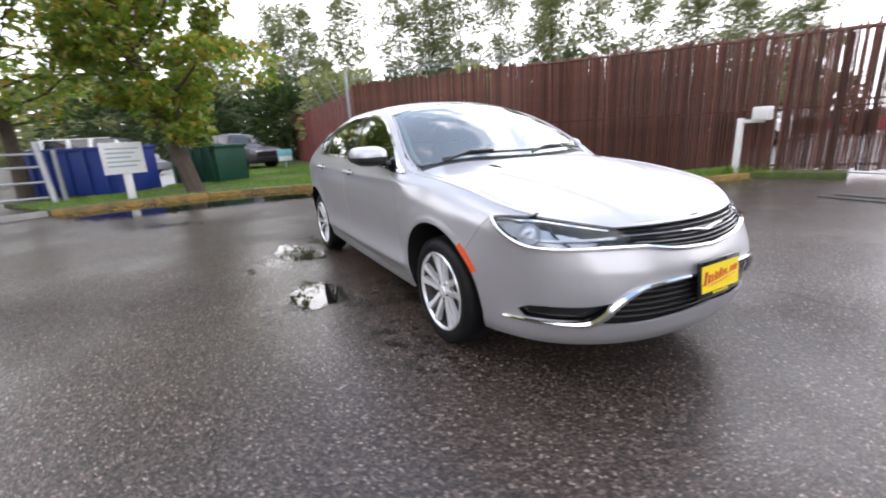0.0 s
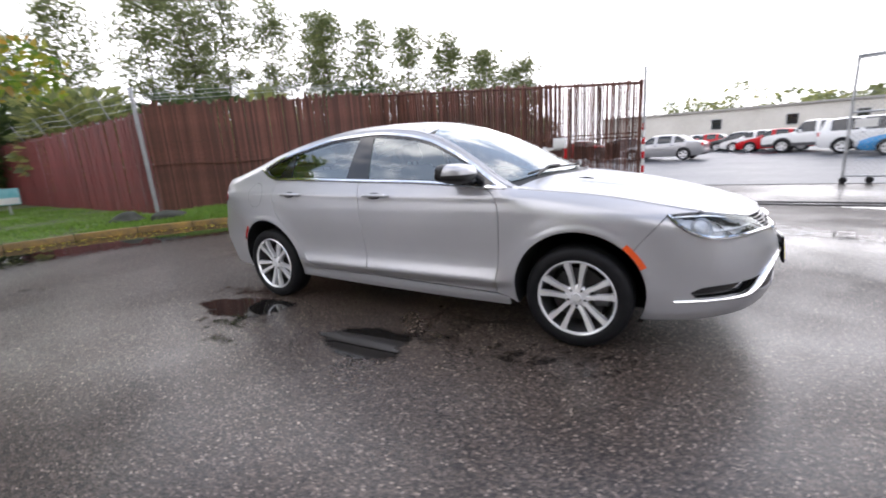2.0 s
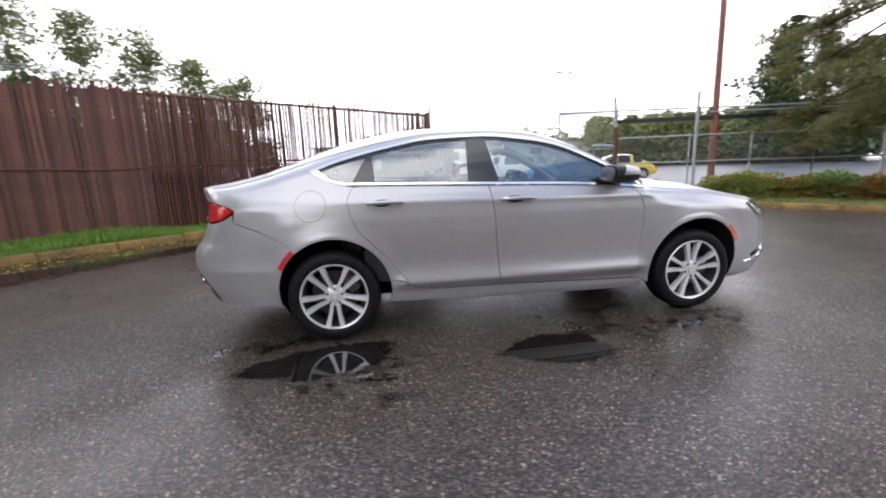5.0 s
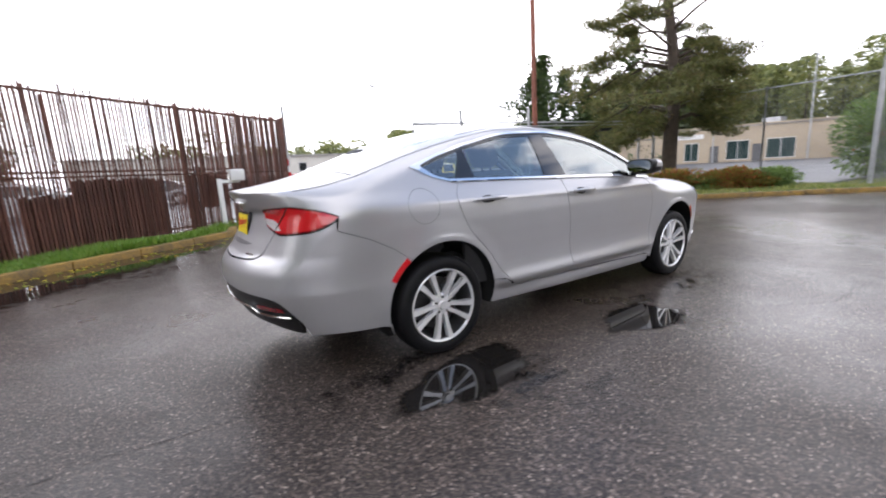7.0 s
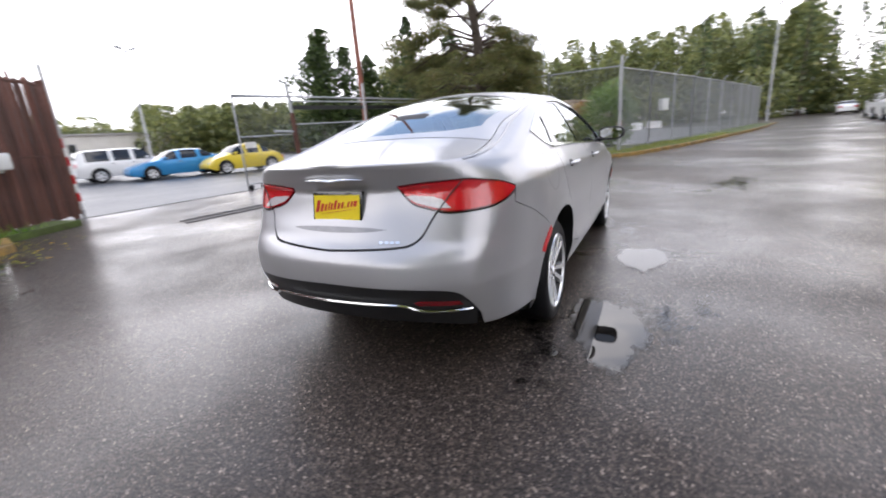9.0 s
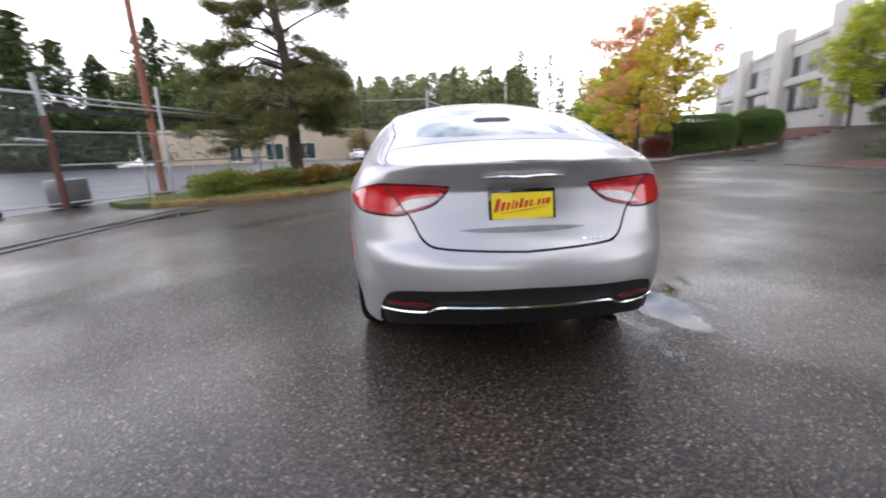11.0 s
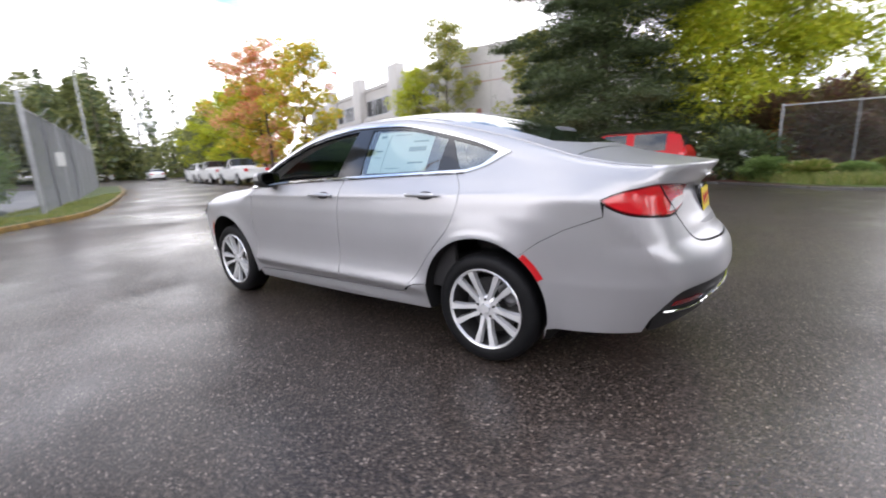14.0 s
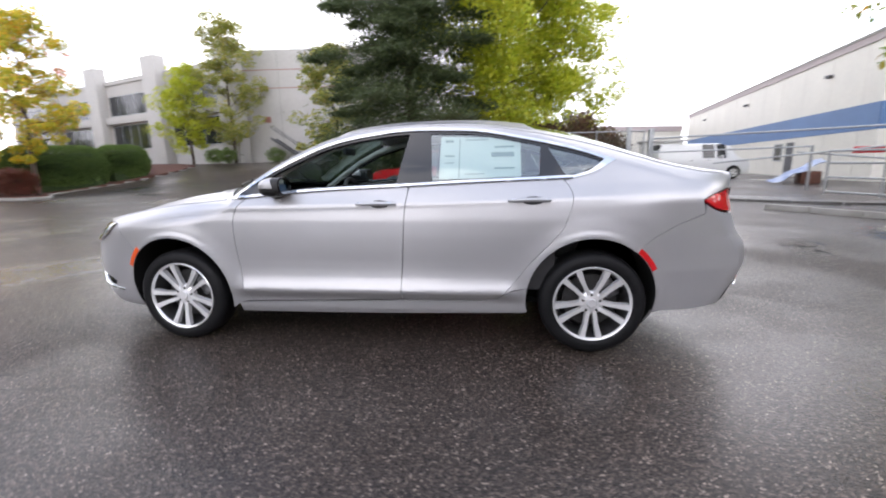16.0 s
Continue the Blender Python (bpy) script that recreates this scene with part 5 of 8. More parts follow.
# ---- wheels
def make_wheel():
    hub = new("wheel")
    tyre = [(.240, .09), (.250, .101), (.272, .106), (.302, .100), (.321, .086), (.330, .06), (.332, .0), (.330, -.06), (.321, -.086), (.300, -.1), (.25, -.104), (.240, -.09)]
    bm = lathe(tyre, 72)
    t = part("tyre", bm, RUBBER, hub)
    bm = lathe([(.243, .097), (.238, .103), (.231, .100), (.225, .088)], 72)
    part("rim", bm, ALLOY, hub, "bright alloy rim")
    # barrel darker than the rim: shade behind the spokes is in its colour
    part("barrel", lathe([(.226, .089), (.221, .06), (.208, .02), (.204, -.08), (.240, -.1)], 72), WHEEL_DARK, hub, "grey wheel barrel, coloured dark for the shade behind the spokes")
    bm = lathe([(.0, -.005), (.17, -.005), (.17, -.02), (.0, -.02)], 48)
    part("brake_disc", bm, WHEEL_DARK, hub)
    part("caliper", box(-.19, -.09, -.05, .015, -.07, .07, None, .02), STEEL, hub)
    # closed near-black disc added for the shade at the back of the wheel
    part("barrel_back", lathe([(.0, -.07), (.205, -.07)], 48), LINER, hub)
    for k in range(5):
        for d in (-1, 1):
            bm = bmesh.new()
            a = radians(90 + k * 72)
            # each spoke leaves the hub beside its twin and spreads to the rim
            for r0, r1, w0, w1, o0, o1, y0, y1 in ((.045, .130, .025, .025, .018, .031, .074, .085), (.130, .232, .025, .039, .031, .055, .085, .097)):
                quad = []
                for r, w, o, y in ((r0, w0, o0, y0), (r1, w1, o1, y1)):
                    for e, dy in ((-1, -.030), (-.75, 0), (.75, 0), (1, -.030)):
                        quad.append(Vector((d * (o + 0) + e * w * .5 * 1.35, y + dy, r)))
                vs = [bm.verts.new(q) for q in quad]
                for i in range(3):
                    bm.faces.new((vs[i], vs[i + 1], vs[4 + i + 1], vs[4 + i]))
            bmesh.ops.remove_doubles(bm, verts=bm.verts[:], dist=.0005)
            bmesh.ops.transform(bm, matrix=Matrix.Rotation(a - math.pi / 2, 4, "Y"), verts=bm.verts)
            bmesh.ops.recalc_face_normals(bm, faces=bm.faces)
            part("spoke", bm, ALLOY, hub)
    bm = lathe([(.0, .084), (.026, .084), (.030, .079), (.031, .070)], 32)
    part("hub_cap", bm, ALLOY, hub, "grey centre cap with a round mark")
    part("hub_ring", lathe([(.031, .076), (.060, .074), (.075, .064), (.078, .04)], 40), ALLOY, hub)
    for k in range(5):
        a = radians(90 + 36 + k * 72)
        bm = lathe([(.0, .079), (.007, .079), (.008, .074), (.0115, .0735), (.0125, .06)], 12)
        bmesh.ops.translate(bm, vec=(.053 * math.cos(a), 0, .053 * math.sin(a)), verts=bm.verts)
        # nuts coloured dark like the shaded holes they sit in
        part("wheel_nut", bm, WHEEL_DARK, hub)
    return hub


first = make_wheel()
for x in (1.371, -1.371):
    for s in (1, -1):
        w = first if (x > 0 and s > 0) else copy_thing(first, Matrix())
        w.matrix_basis = pose(x, s * .785, .333, 0, {(1, 1): 26, (1, -1): 2, (-1, 1): 36, (-1, -1): 33}[(1 if x > 0 else -1, s)], 0 if s > 0 else 180) @ Matrix.Scale(.966, 4)
        w.parent = car
        tagged(w, "bright five-twin-spoke alloy wheel")

# ---------------------------------------------------------------- ground, kerbs, water
def slab(name, pts, z0, z1, mat, label="", kind="structure", sloped=False):
    """A flat slab over a plan polygon."""
    bm = bmesh.new()
    vs = [bm.verts.new((x, y, z1)) for x, y in pts]
    es = [bm.edges.new((vs[k], vs[(k + 1) % len(vs)])) for k in range(len(vs))]
    bmesh.ops.triangle_fill(bm, use_beauty=True, edges=es)
    low = [bm.verts.new((x, y, z0)) for x, y in pts]
    for k in range(len(vs)):
        j = (k + 1) % len(vs)
        bm.faces.new((vs[k], vs[j], low[j], low[k]))
    bmesh.ops.recalc_face_normals(bm, faces=bm.faces[:])
    if sum(f.normal.z for f in bm.faces if abs(f.normal.z) > .5) < 0:
        bmesh.ops.reverse_faces(bm, faces=bm.faces[:])
    if sloped:
        drape(bm)
    ob = finish(name, bm, mat, smooth_on=sloped)
    return tagged(ob, label, kind=kind)


def ease(v):
    v = min(1.0, max(0.0, v))
    return v * v * (3 - 2 * v)


def rise(x, y):
    """The drive climbs from the road towards the office."""
    return 1.75 * ease((-y - 17 - max(0, x - 26) * .183) / 14) * ease((x - 5) / 8)


def drape(bm, most=2.0):
    """Cut a flat sheet into short pieces and lay it over the slope."""
    for _ in range(6):
        long = [e for e in bm.edges if e.calc_length() > most]
        if not long:
            break
        bmesh.ops.subdivide_edges(bm, edges=long, cuts=1)
        bmesh.ops.triangulate(bm, faces=[f for f in bm.faces if len(f.verts) > 3])
    for v in bm.verts:
        v.co.z += rise(v.co.x, v.co.y)


bm = bmesh.new()
bmesh.ops.create_grid(bm, x_segments=2, y_segments=2, size=900)
tagged(finish("ground", bm, ASPHALT, smooth_on=False), "dark wet asphalt with pale chippings", kind="structure")


def densify(pts, step=0.5):
    out = []
    for a, b in zip(pts, pts[1:]):
        n = max(1, int(math.dist(a, b) / step))
        out += [(a[0] + (b[0] - a[0]) * k / n, a[1] + (b[1] - a[1]) * k / n) for k in range(n)]
    return out + [pts[-1]]


def curve2(pts, step=0.5):
    a = np.array(pts, float)
    t = np.r_[0, np.cumsum(np.hypot(*np.diff(a, axis=0).T))]
    q = np.linspace(0, t[-1], int(t[-1] / step) + 2)
    return list(zip(knots(*zip(t, a[:, 0]))(q).tolist(), knots(*zip(t, a[:, 1]))(q).tolist()))


def offset2(pts, d):
    a = np.array(pts, float)
    g = np.gradient(a, axis=0)
    g /= np.hypot(*g.T)[:, None]
    return (a + d * np.stack([-g[:, 1], g[:, 0]], 1)).tolist()


def kerb(name, pts, mat, label, width=.15, height=.12, inward=1):
    """Kerb stones one by one along a line: each a bevelled block."""
    line = curve2(pts, 1.0)
    holder = tagged(new(name), label, kind="structure")
    for a, b in zip(line, line[1:]):
        d = math.dist(a, b)
        turn = math.degrees(math.atan2(b[1] - a[1], b[0] - a[0]))
        m = pose(a[0], a[1], rise(*a) + random.uniform(-.012, .004), random.uniform(-1, 1), 0, turn)
        bm = bmesh.new()
        add_box(bm, .004, d - .004, 0 if inward > 0 else -width, width if inward > 0 else 0, -.1, height, m, .02)
        part("kerb_stone", bm, mat, holder)
    return line


K_WEST_END = [(-6.9, -7.3), (-7.6, -6.1), (-8.2, -4.95)]
kerb("kerb_west_end", K_WEST_END, KERB_GREY, "dark grey end of the kerb beside the gate")
K_WEST = [(-8.2, -4.9), (-8.6, -3.6), (-8.75, -2.0), (-8.5, -.4), (-7.9, 1.0), (-6.9, 2.4), (-5.5, 3.85), (-3.7, 5.3), (-1.9, 6.55), (-1.35, 7.1), (-1.2, 7.9)]
west_line = kerb("kerb_west", K_WEST, KERB_YELLOW, "worn yellow-painted kerb beside the grass strip")
K_ISLE = [(6.2, 6.9), (7.0, 5.4), (8.2, 3.9), (9.4, 2.4), (10.9, 1.0), (12.8, -.7), (15, -1.7), (21.6, -4.1), (30, -6.8), (42, -10)]
isle_line = kerb("kerb_island", K_ISLE, KERB_YELLOW, "worn yellow-painted kerb round the planted island")
K_OFFICE = [(60, -20.9), (42, -18.0), (31, -16.1), (26.0, -15.0), (23.5, -14.0), (21.4, -13.3), (20.7, -14.0), (22.0, -15.6), (24.0, -17.2), (24.6, -19.2), (24.0, -21.2), (23.2, -23.4), (22.7, -25.6), (22.9, -27.6)]
office_line = kerb("kerb_office", K_OFFICE, KERB_GREY, "grey concrete kerb below the hedge")
K_SOUTH = [(13, -15.0), (6, -14.2), (1, -14.0), (-1.7, -13.6), (-3.6, -11.8), (-6.2, -11.0), (-7.5, -9.6), (-9.5, -8.2), (-14, -7.6)]
south_line = kerb("kerb_south", K_SOUTH, DRAIN, "low dark kerb along the planted bank", .12, .07, -1)

FENCE_C, FENCE_D = (-9.9, 2.4), (.60, 9.80)
slab("grass_strip", offset2(west_line, .14) + [(0.1, 8.6), (-.1, 9.3), (-6, 6.2), (-11, 3.4), (-30, 4.6), (-30, -1.2), (-15, -1.0), (-12, -2.8), (-11.5, -6.6)], -.05, .115, SOIL, "mown grass behind the yellow kerb")
slab("yard_drive", [(-60, -14), (-14, -7), (-12.4, -3.2), (-16, -1.2), (-60, 1)], -.05, .04, CONCRETE, "pale gravel yard")
slab("island_soil", offset2(isle_line, .14)[:-1] + [(42, -8), (24, -2.6), (14.4, .6), (14.3, 6.6), (7, 8.4), (6.3, 7.6)], -.05, .11, SOIL, "grass and soil of the planted island")
bm = bmesh.new()
bmesh.ops.create_grid(bm, x_segments=34, y_segments=26, size=1)
for v in bm.verts:
    x, y = 40 + 37 * v.co.x, -38 + 21.5 * v.co.y
    v.co = (x, y, rise(x, y) + (.003 if rise(x, y) > .002 else -.01))
tagged(finish("drive", bm, ASPHALT), "wet asphalt drive that climbs to the office", kind="structure")
slab("office_bed", [(p[0], p[1]) for p in offset2(office_line, .14)] + [(26, -29.5), (60, -42)], -.05, .10, MULCH, "red-brown bark mulch below the hedge", sloped=True)
slab("bank", [(p[0], p[1]) for p in offset2(south_line, .1) if p[0] > -6.9] + [(-7.0, -22), (14, -22)], -.05, .06, MULCH, "bark-covered bank under the trees")
slab("weed_verge", [(p[0], p[1]) for p in offset2(south_line, .14) if -6.85 < p[0] < -1.9] + [(-6.95, -21), (-1.9, -21)], -.05, .066, SOIL, "rough weedy verge beside the hydrant")
slab("yard_lot", [(14.5, 1.0), (24, -2.0), (45, -8.5), (66, 11), (57, 36), (30, 62), (-14, 62), (-14, 12), (.9, 9.7), (6.6, 9.4), (14.5, 7.2)], -.05, .012, LOT, "wet surface of the fenced yard, tinted blue for reflected sky")
slab("far_grass_bank", [(95, -60), (90, 20), (140, 30), (140, -70)], -.05, .6, SOIL, "grass bank at the end of the road")


def puddle(cx, cy, a, b, turn, seed, name="puddle", depth=1.0, z=.004, label="shallow rain puddle that mirrors the sky"):
    """A shallow sheet of water with an uneven shore."""
    rnd = random.Random(seed)
    ph = [rnd.uniform(0, 6.3) for _ in range(5)]
    verts, shore, faces = [(cx, cy, z)], [depth], []
    c, s = math.cos(radians(turn)), math.sin(radians(turn))
    for j in range(1, 9):
        for k in range(72):
            w = k * math.tau / 72
            r = 1 + .09 * math.sin(2 * w + ph[0]) + .10 * math.sin(3 * w + ph[1]) + .06 * math.sin(5 * w + ph[2]) + .04 * math.sin(9 * w + ph[3])
            x, y = a * 1.25 * r * j / 8 * math.cos(w), b * 1.25 * r * j / 8 * math.sin(w)
            verts.append((cx + c * x - s * y, cy + s * x + c * y, z))
            shore.append(depth * (1 - j / 8))
            i, i2 = 1 + (j - 1) * 72 + k, 1 + (j - 1) * 72 + (k + 1) % 72
            faces.append((0, i, i2) if j == 1 else (i - 72, i, i2, i2 - 72))
    me = bpy.data.meshes.new(name)
    me.from_pydata(verts, [], faces)
    me.attributes.new("shore", "FLOAT", "POINT").data.foreach_set("value", shore)
    me.materials.append(WATER)
    return tagged(new(name, me), label, "puddle", kind="structure")


puddle(-1.42, -1.19, .42, .23, 8, 1, depth=1.5)
puddle(.07, -1.33, .36, .20, 4, 5, depth=1.5)
# broken water films; the first, behind the rear wheel, also draws in shadow
for cx, cy, a, b, turn, seed, depth in ((-1.75, -.86, .75, .24, 8, 21, .36), (-1.2, -1.45, .55, .22, 20, 23, .36), (.1, -1.45, .6, .22, -5, 24, .34), (1.2, -1.1, .8, .3, 14, 25, .30),
                                        (-1.0, -1.7, .5, .2, -20, 26, .26), (-2.9, 3.8, 1.5, .5, 30, 28, .30), (3.3, 3.2, 1.8, .5, -30, 29, .32), (5.0, -2.6, 2.0, .7, -15, 30, .34), (-4.8, -2.6, 1.4, .5, 60, 31, .30)):
    puddle(cx, cy, a, b, turn, seed, "wet_patch", depth, .0025, "thin broken film of rain water on asphalt")


def crack(pts, width, seed):
    """A ragged dark crack: a strip that wanders and swells, just above the surface."""
    rnd = random.Random(seed)
    line = densify([tuple(q) for q in pts], .035)
    bm, rows = bmesh.new(), []
    for k, (a, b) in enumerate(zip(line, line[1:])):
        dx, dy = b[0] - a[0], b[1] - a[1]
        n = math.hypot(dx, dy) or 1
        off, w = rnd.uniform(-.016, .016), width * rnd.uniform(.05, 1.0)
        rows.append([bm.verts.new((a[0] - dy / n * (off + e * w), a[1] + dx / n * (off + e * w), .0015)) for e in (-1, 1)])
    for r0, r1 in zip(rows, rows[1:]):
        bm.faces.new((r0[0], r1[0], r1[1], r0[1]))
    return tagged(finish("ground_crack", bm, CRACK, smooth_on=False), "narrow dark crack in the asphalt", kind="structure")


crack([(.2, -1.6), (.42, -1.65), (.91, -1.8), (1.22, -2.01), (1.38, -2.1), (1.66, -2.13), (1.89, -2.12), (2.2, -2.15), (2.6, -2.24), (3.3, -2.3), (4.4, -2.75)], .0035, 1)
crack([(-1.9, -.84), (-2.5, -.80), (-3.2, -.74), (-3.6, -.8)], .003, 3)
puddle(4.4, 5.6, 1.2, .25, -30, 14)
# rain water standing along the west kerb
verts, shore, faces = [], [], []
rows_n = len(west_line) - 1
edge = np.array(west_line[:-1])
away = np.array(offset2(west_line[:-1], -1.0)) - edge
reach = np.interp(np.arange(rows_n), [0, 3, rows_n * .6, rows_n - 1], [3.0, 2.9, 1.9, 1.3])[:, None]
strips = [(edge + away * (.02 + reach * j / 8)).tolist() for j in range(9)]
for j, row in enumerate(strips):
    for k, (x, y) in enumerate(row):
        verts.append((x, y, .004))
        shore.append(1.35 * (1 - j / 8) * min(1, (rows_n - 1 - k) / 3, (k + .5) / 2))
        if j and k:
            i = j * rows_n + k
            faces.append((i - rows_n - 1, i - rows_n, i, i - 1))
me = bpy.data.meshes.new("gutter_water")
me.from_pydata(verts, [], faces)
me.attributes.new("shore", "FLOAT", "POINT").data.foreach_set("value", shore)
me.materials.append(WATER)
tagged(new("gutter_water", me), "rain water standing in the gutter along the kerb", kind="structure")
puddle(14, 14, 4, .8, -20, 18)
puddle(4, 22, 5, 1.2, 10, 19)
puddle(18, -17, 2.6, .5, -30, 20)
# drain channel across the gateway
for d in (0, .34):
    a, b = Vector((.6 + d * .3, 6.1 + d, .012)), Vector((7.0, 5.55 + d, .012))
    tagged(finish("drain_edge", tube([a, (a + b) / 2, b], .03, 6, .4), DRAIN), "concrete edge of the gateway channel", kind="structure")


# ---------------------------------------------------------------- plants
def leaf_mesh(pos, size, seed, flat=0.0, droop=0.0, slim=.55):
    """Small bent leaves, two faces each, at the given places."""
    rng = np.random.default_rng(seed)
    n = len(pos)
    a = rng.normal(size=(n, 3))
    a[:, 2] = a[:, 2] * (1 - flat) - droop
    a /= np.linalg.norm(a, axis=1)[:, None]
    b = np.cross(a, rng.normal(size=(n, 3)))
    if flat:
        b = np.cross(np.array([0, 0, 1.0]) + .5 * rng.normal(size=(n, 3)), a)
    b /= np.linalg.norm(b, axis=1)[:, None]
    s = (size * rng.uniform(.6, 1.35, n))[:, None]
    nrm = np.cross(a, b)
    v = np.stack([pos - a * s, pos + b * s * slim + nrm * s * .18, pos + a * s, pos - b * s * slim + nrm * s * .18], 1).reshape(-1, 3)
    idx = np.arange(n)[:, None] * 4
    f = np.concatenate([idx + [0, 1, 2], idx + [0, 2, 3]], 1).reshape(-1, 3)
    return v, f


def leaf_object(name, v, f, mat, parent=None):
    me = bpy.data.meshes.new(name)
    me.vertices.add(len(v))
    me.vertices.foreach_set("co", v.ravel())
    me.loops.add(f.size)
    me.loops.foreach_set("vertex_index", f.ravel().astype(np.int32))
    me.polygons.add(len(f))
    me.polygons.foreach_set("loop_start", np.arange(0, f.size, 3, dtype=np.int32))
    me.update(calc_edges=True)
    me.materials.append(mat)
    ob = new(name, me)
    if parent:
        ob.parent = parent
    return ob


def clumps(rng, centres, radius, per, squash=.8):
    k = len(centres)
    d = rng.normal(size=(k, per, 3))
    d /= np.linalg.norm(d, axis=2)[..., None]
    r = rng.uniform(.25, 1, (k, per, 1)) ** .5
    rad = radius * rng.uniform(.6, 1.3, (k, 1, 1))
    return (np.asarray(centres)[:, None] + d * r * rad * np.array([1, 1, squash])).reshape(-1, 3)


def broadleaf(name, x, y, height, spread, mat, seed, trunk=.16, leaf=.09, count=5000, low=.28, label="", lean=(0, 0), thin=1.0, base=0.0, group=""):
    """A tapered trunk that forks into limbs, and a crown of leaf clumps hung on them, with gaps."""
    rng = np.random.default_rng(seed)
    tree = new(name)
    tree.location = (x, y, base)
    bm = bmesh.new()
    tips = []
    stem = [Vector((0, 0, -.1)), Vector((0, 0, .05)), *(Vector((lean[0] * f + rng.normal() * .05 * height * .3 * f, lean[1] * f + rng.normal() * .05 * height * .3 * f, height * .9 * f)) for f in (.15, .3, .45, .6, .75, .9, 1.0))]
    add_tube(bm, stem, [trunk * 1.5, trunk * 1.15, trunk, trunk * .85, trunk * .65, trunk * .48, trunk * .32, trunk * .18, trunk * .08], 9)
    limbs = int(16 + height)
    for k in range(limbs):
        f = low + (1 - low) * (k + rng.uniform()) / limbs
        z = height * .9 * f
        start = Vector((lean[0] * f, lean[1] * f, z))
        ang = k * 2.4 + rng.uniform(-.5, .5)
        reach = spread * (1 - .75 * max(0, (f - .45) / .55) ** 1.5) * rng.uniform(.55, 1.05) * (.6 + .4 * min(1, (f - low) / .15))
        rise = reach * rng.uniform(.25, .8)
        end = start + Vector((math.cos(ang) * reach, math.sin(ang) * reach, rise))
        mid = (start + end) / 2 + Vector((0, 0, -.08 * reach))
        add_tube(bm, [start, mid, end], [trunk * .34 * (1.1 - f), trunk * .2 * (1.1 - f) + .006, .006], 6)
        for q in np.linspace(.4, 1.05, 4):
            p = start.lerp(end, q)
            tips.append([p.x + rng.normal() * .14 * spread, p.y + rng.normal() * .14 * spread, p.z + rng.normal() * .1 * spread])
    part("trunk", bm, BARK, tree)
    per = max(4, int(count / len(tips)))
    pos = clumps(rng, np.array(tips), spread * .21 * thin, per, .75)
    pos = pos[pos[:, 2] > .25]
    leaf_object("crown", *leaf_mesh(pos, leaf, seed, .3), mat, tree)
    return tagged(tree, label, "tree", group)


def conifer(name, x, y, height, spread, mat, seed, bare=.1, count=9000, leaf=.16, trunk=.2, label="", pads=False, shape=1.0, base=0.0):
    """A straight trunk with whorls of drooping boughs clothed in needle tufts."""
    rng = np.random.default_rng(seed)
    tree = new(name)
    tree.location = (x, y, base)
    bm = bmesh.new()
    zs = np.linspace(0, 1, 9)
    wob = rng.normal(size=(9, 2)) * .03 * (2.2 if pads else 1)
    add_tube(bm, [(wob[k, 0] * height * .12, wob[k, 1] * height * .12, height * z - .1) for k, z in enumerate(zs)], [trunk * (1.05 - z) + .012 for z in zs], 9)
    boughs, spots = int(height * (5.0 if not pads else 4.2)), []
    for k in range(boughs):
        f = bare + (1 - bare) * ((k + rng.uniform()) / boughs)
        reach = spread * ((1 - f) ** shape * (1.0 if not pads else .0) + (pads * (1.0 - .62 * (f - bare) / (1 - bare)) * rng.choice((.6, 1.0, 1.0)))) * rng.uniform(.65, 1.1) + .12
        ang = k * 2.4 + rng.uniform(-.4, .4)
        z = height * f
        droop = -.22 * reach if not pads else rng.uniform(-.25, .12) * reach
        pts = [Vector((0, 0, z)), Vector((math.cos(ang) * reach * .55, math.sin(ang) * reach * .55, z + droop * .3 + (.0 if not pads else .1))), Vector((math.cos(ang) * reach, math.sin(ang) * reach, z + droop))]
        add_tube(bm, pts, [trunk * .25 * (1.1 - f) + .01, .015, .006], 5)
        n = max(3, int(count / boughs))
        q = rng.uniform(.18 if not pads else .45, 1.05, n)
        wide = reach * (.30 if not pads else .32) * (1.15 - q)[:, None] + .06
        p = np.array([pts[0].lerp(pts[2], float(v)) for v in q]) + rng.normal(size=(n, 3)) * wide * np.array([1, 1, .28 if not pads else .30])
        spots.append(p)
    part("trunk", bm, BARK, tree)
    leaf_object("crown", *leaf_mesh(np.concatenate(spots), leaf, seed, .5, .25, .13), mat, tree)
    return tagged(tree, label, "tree")


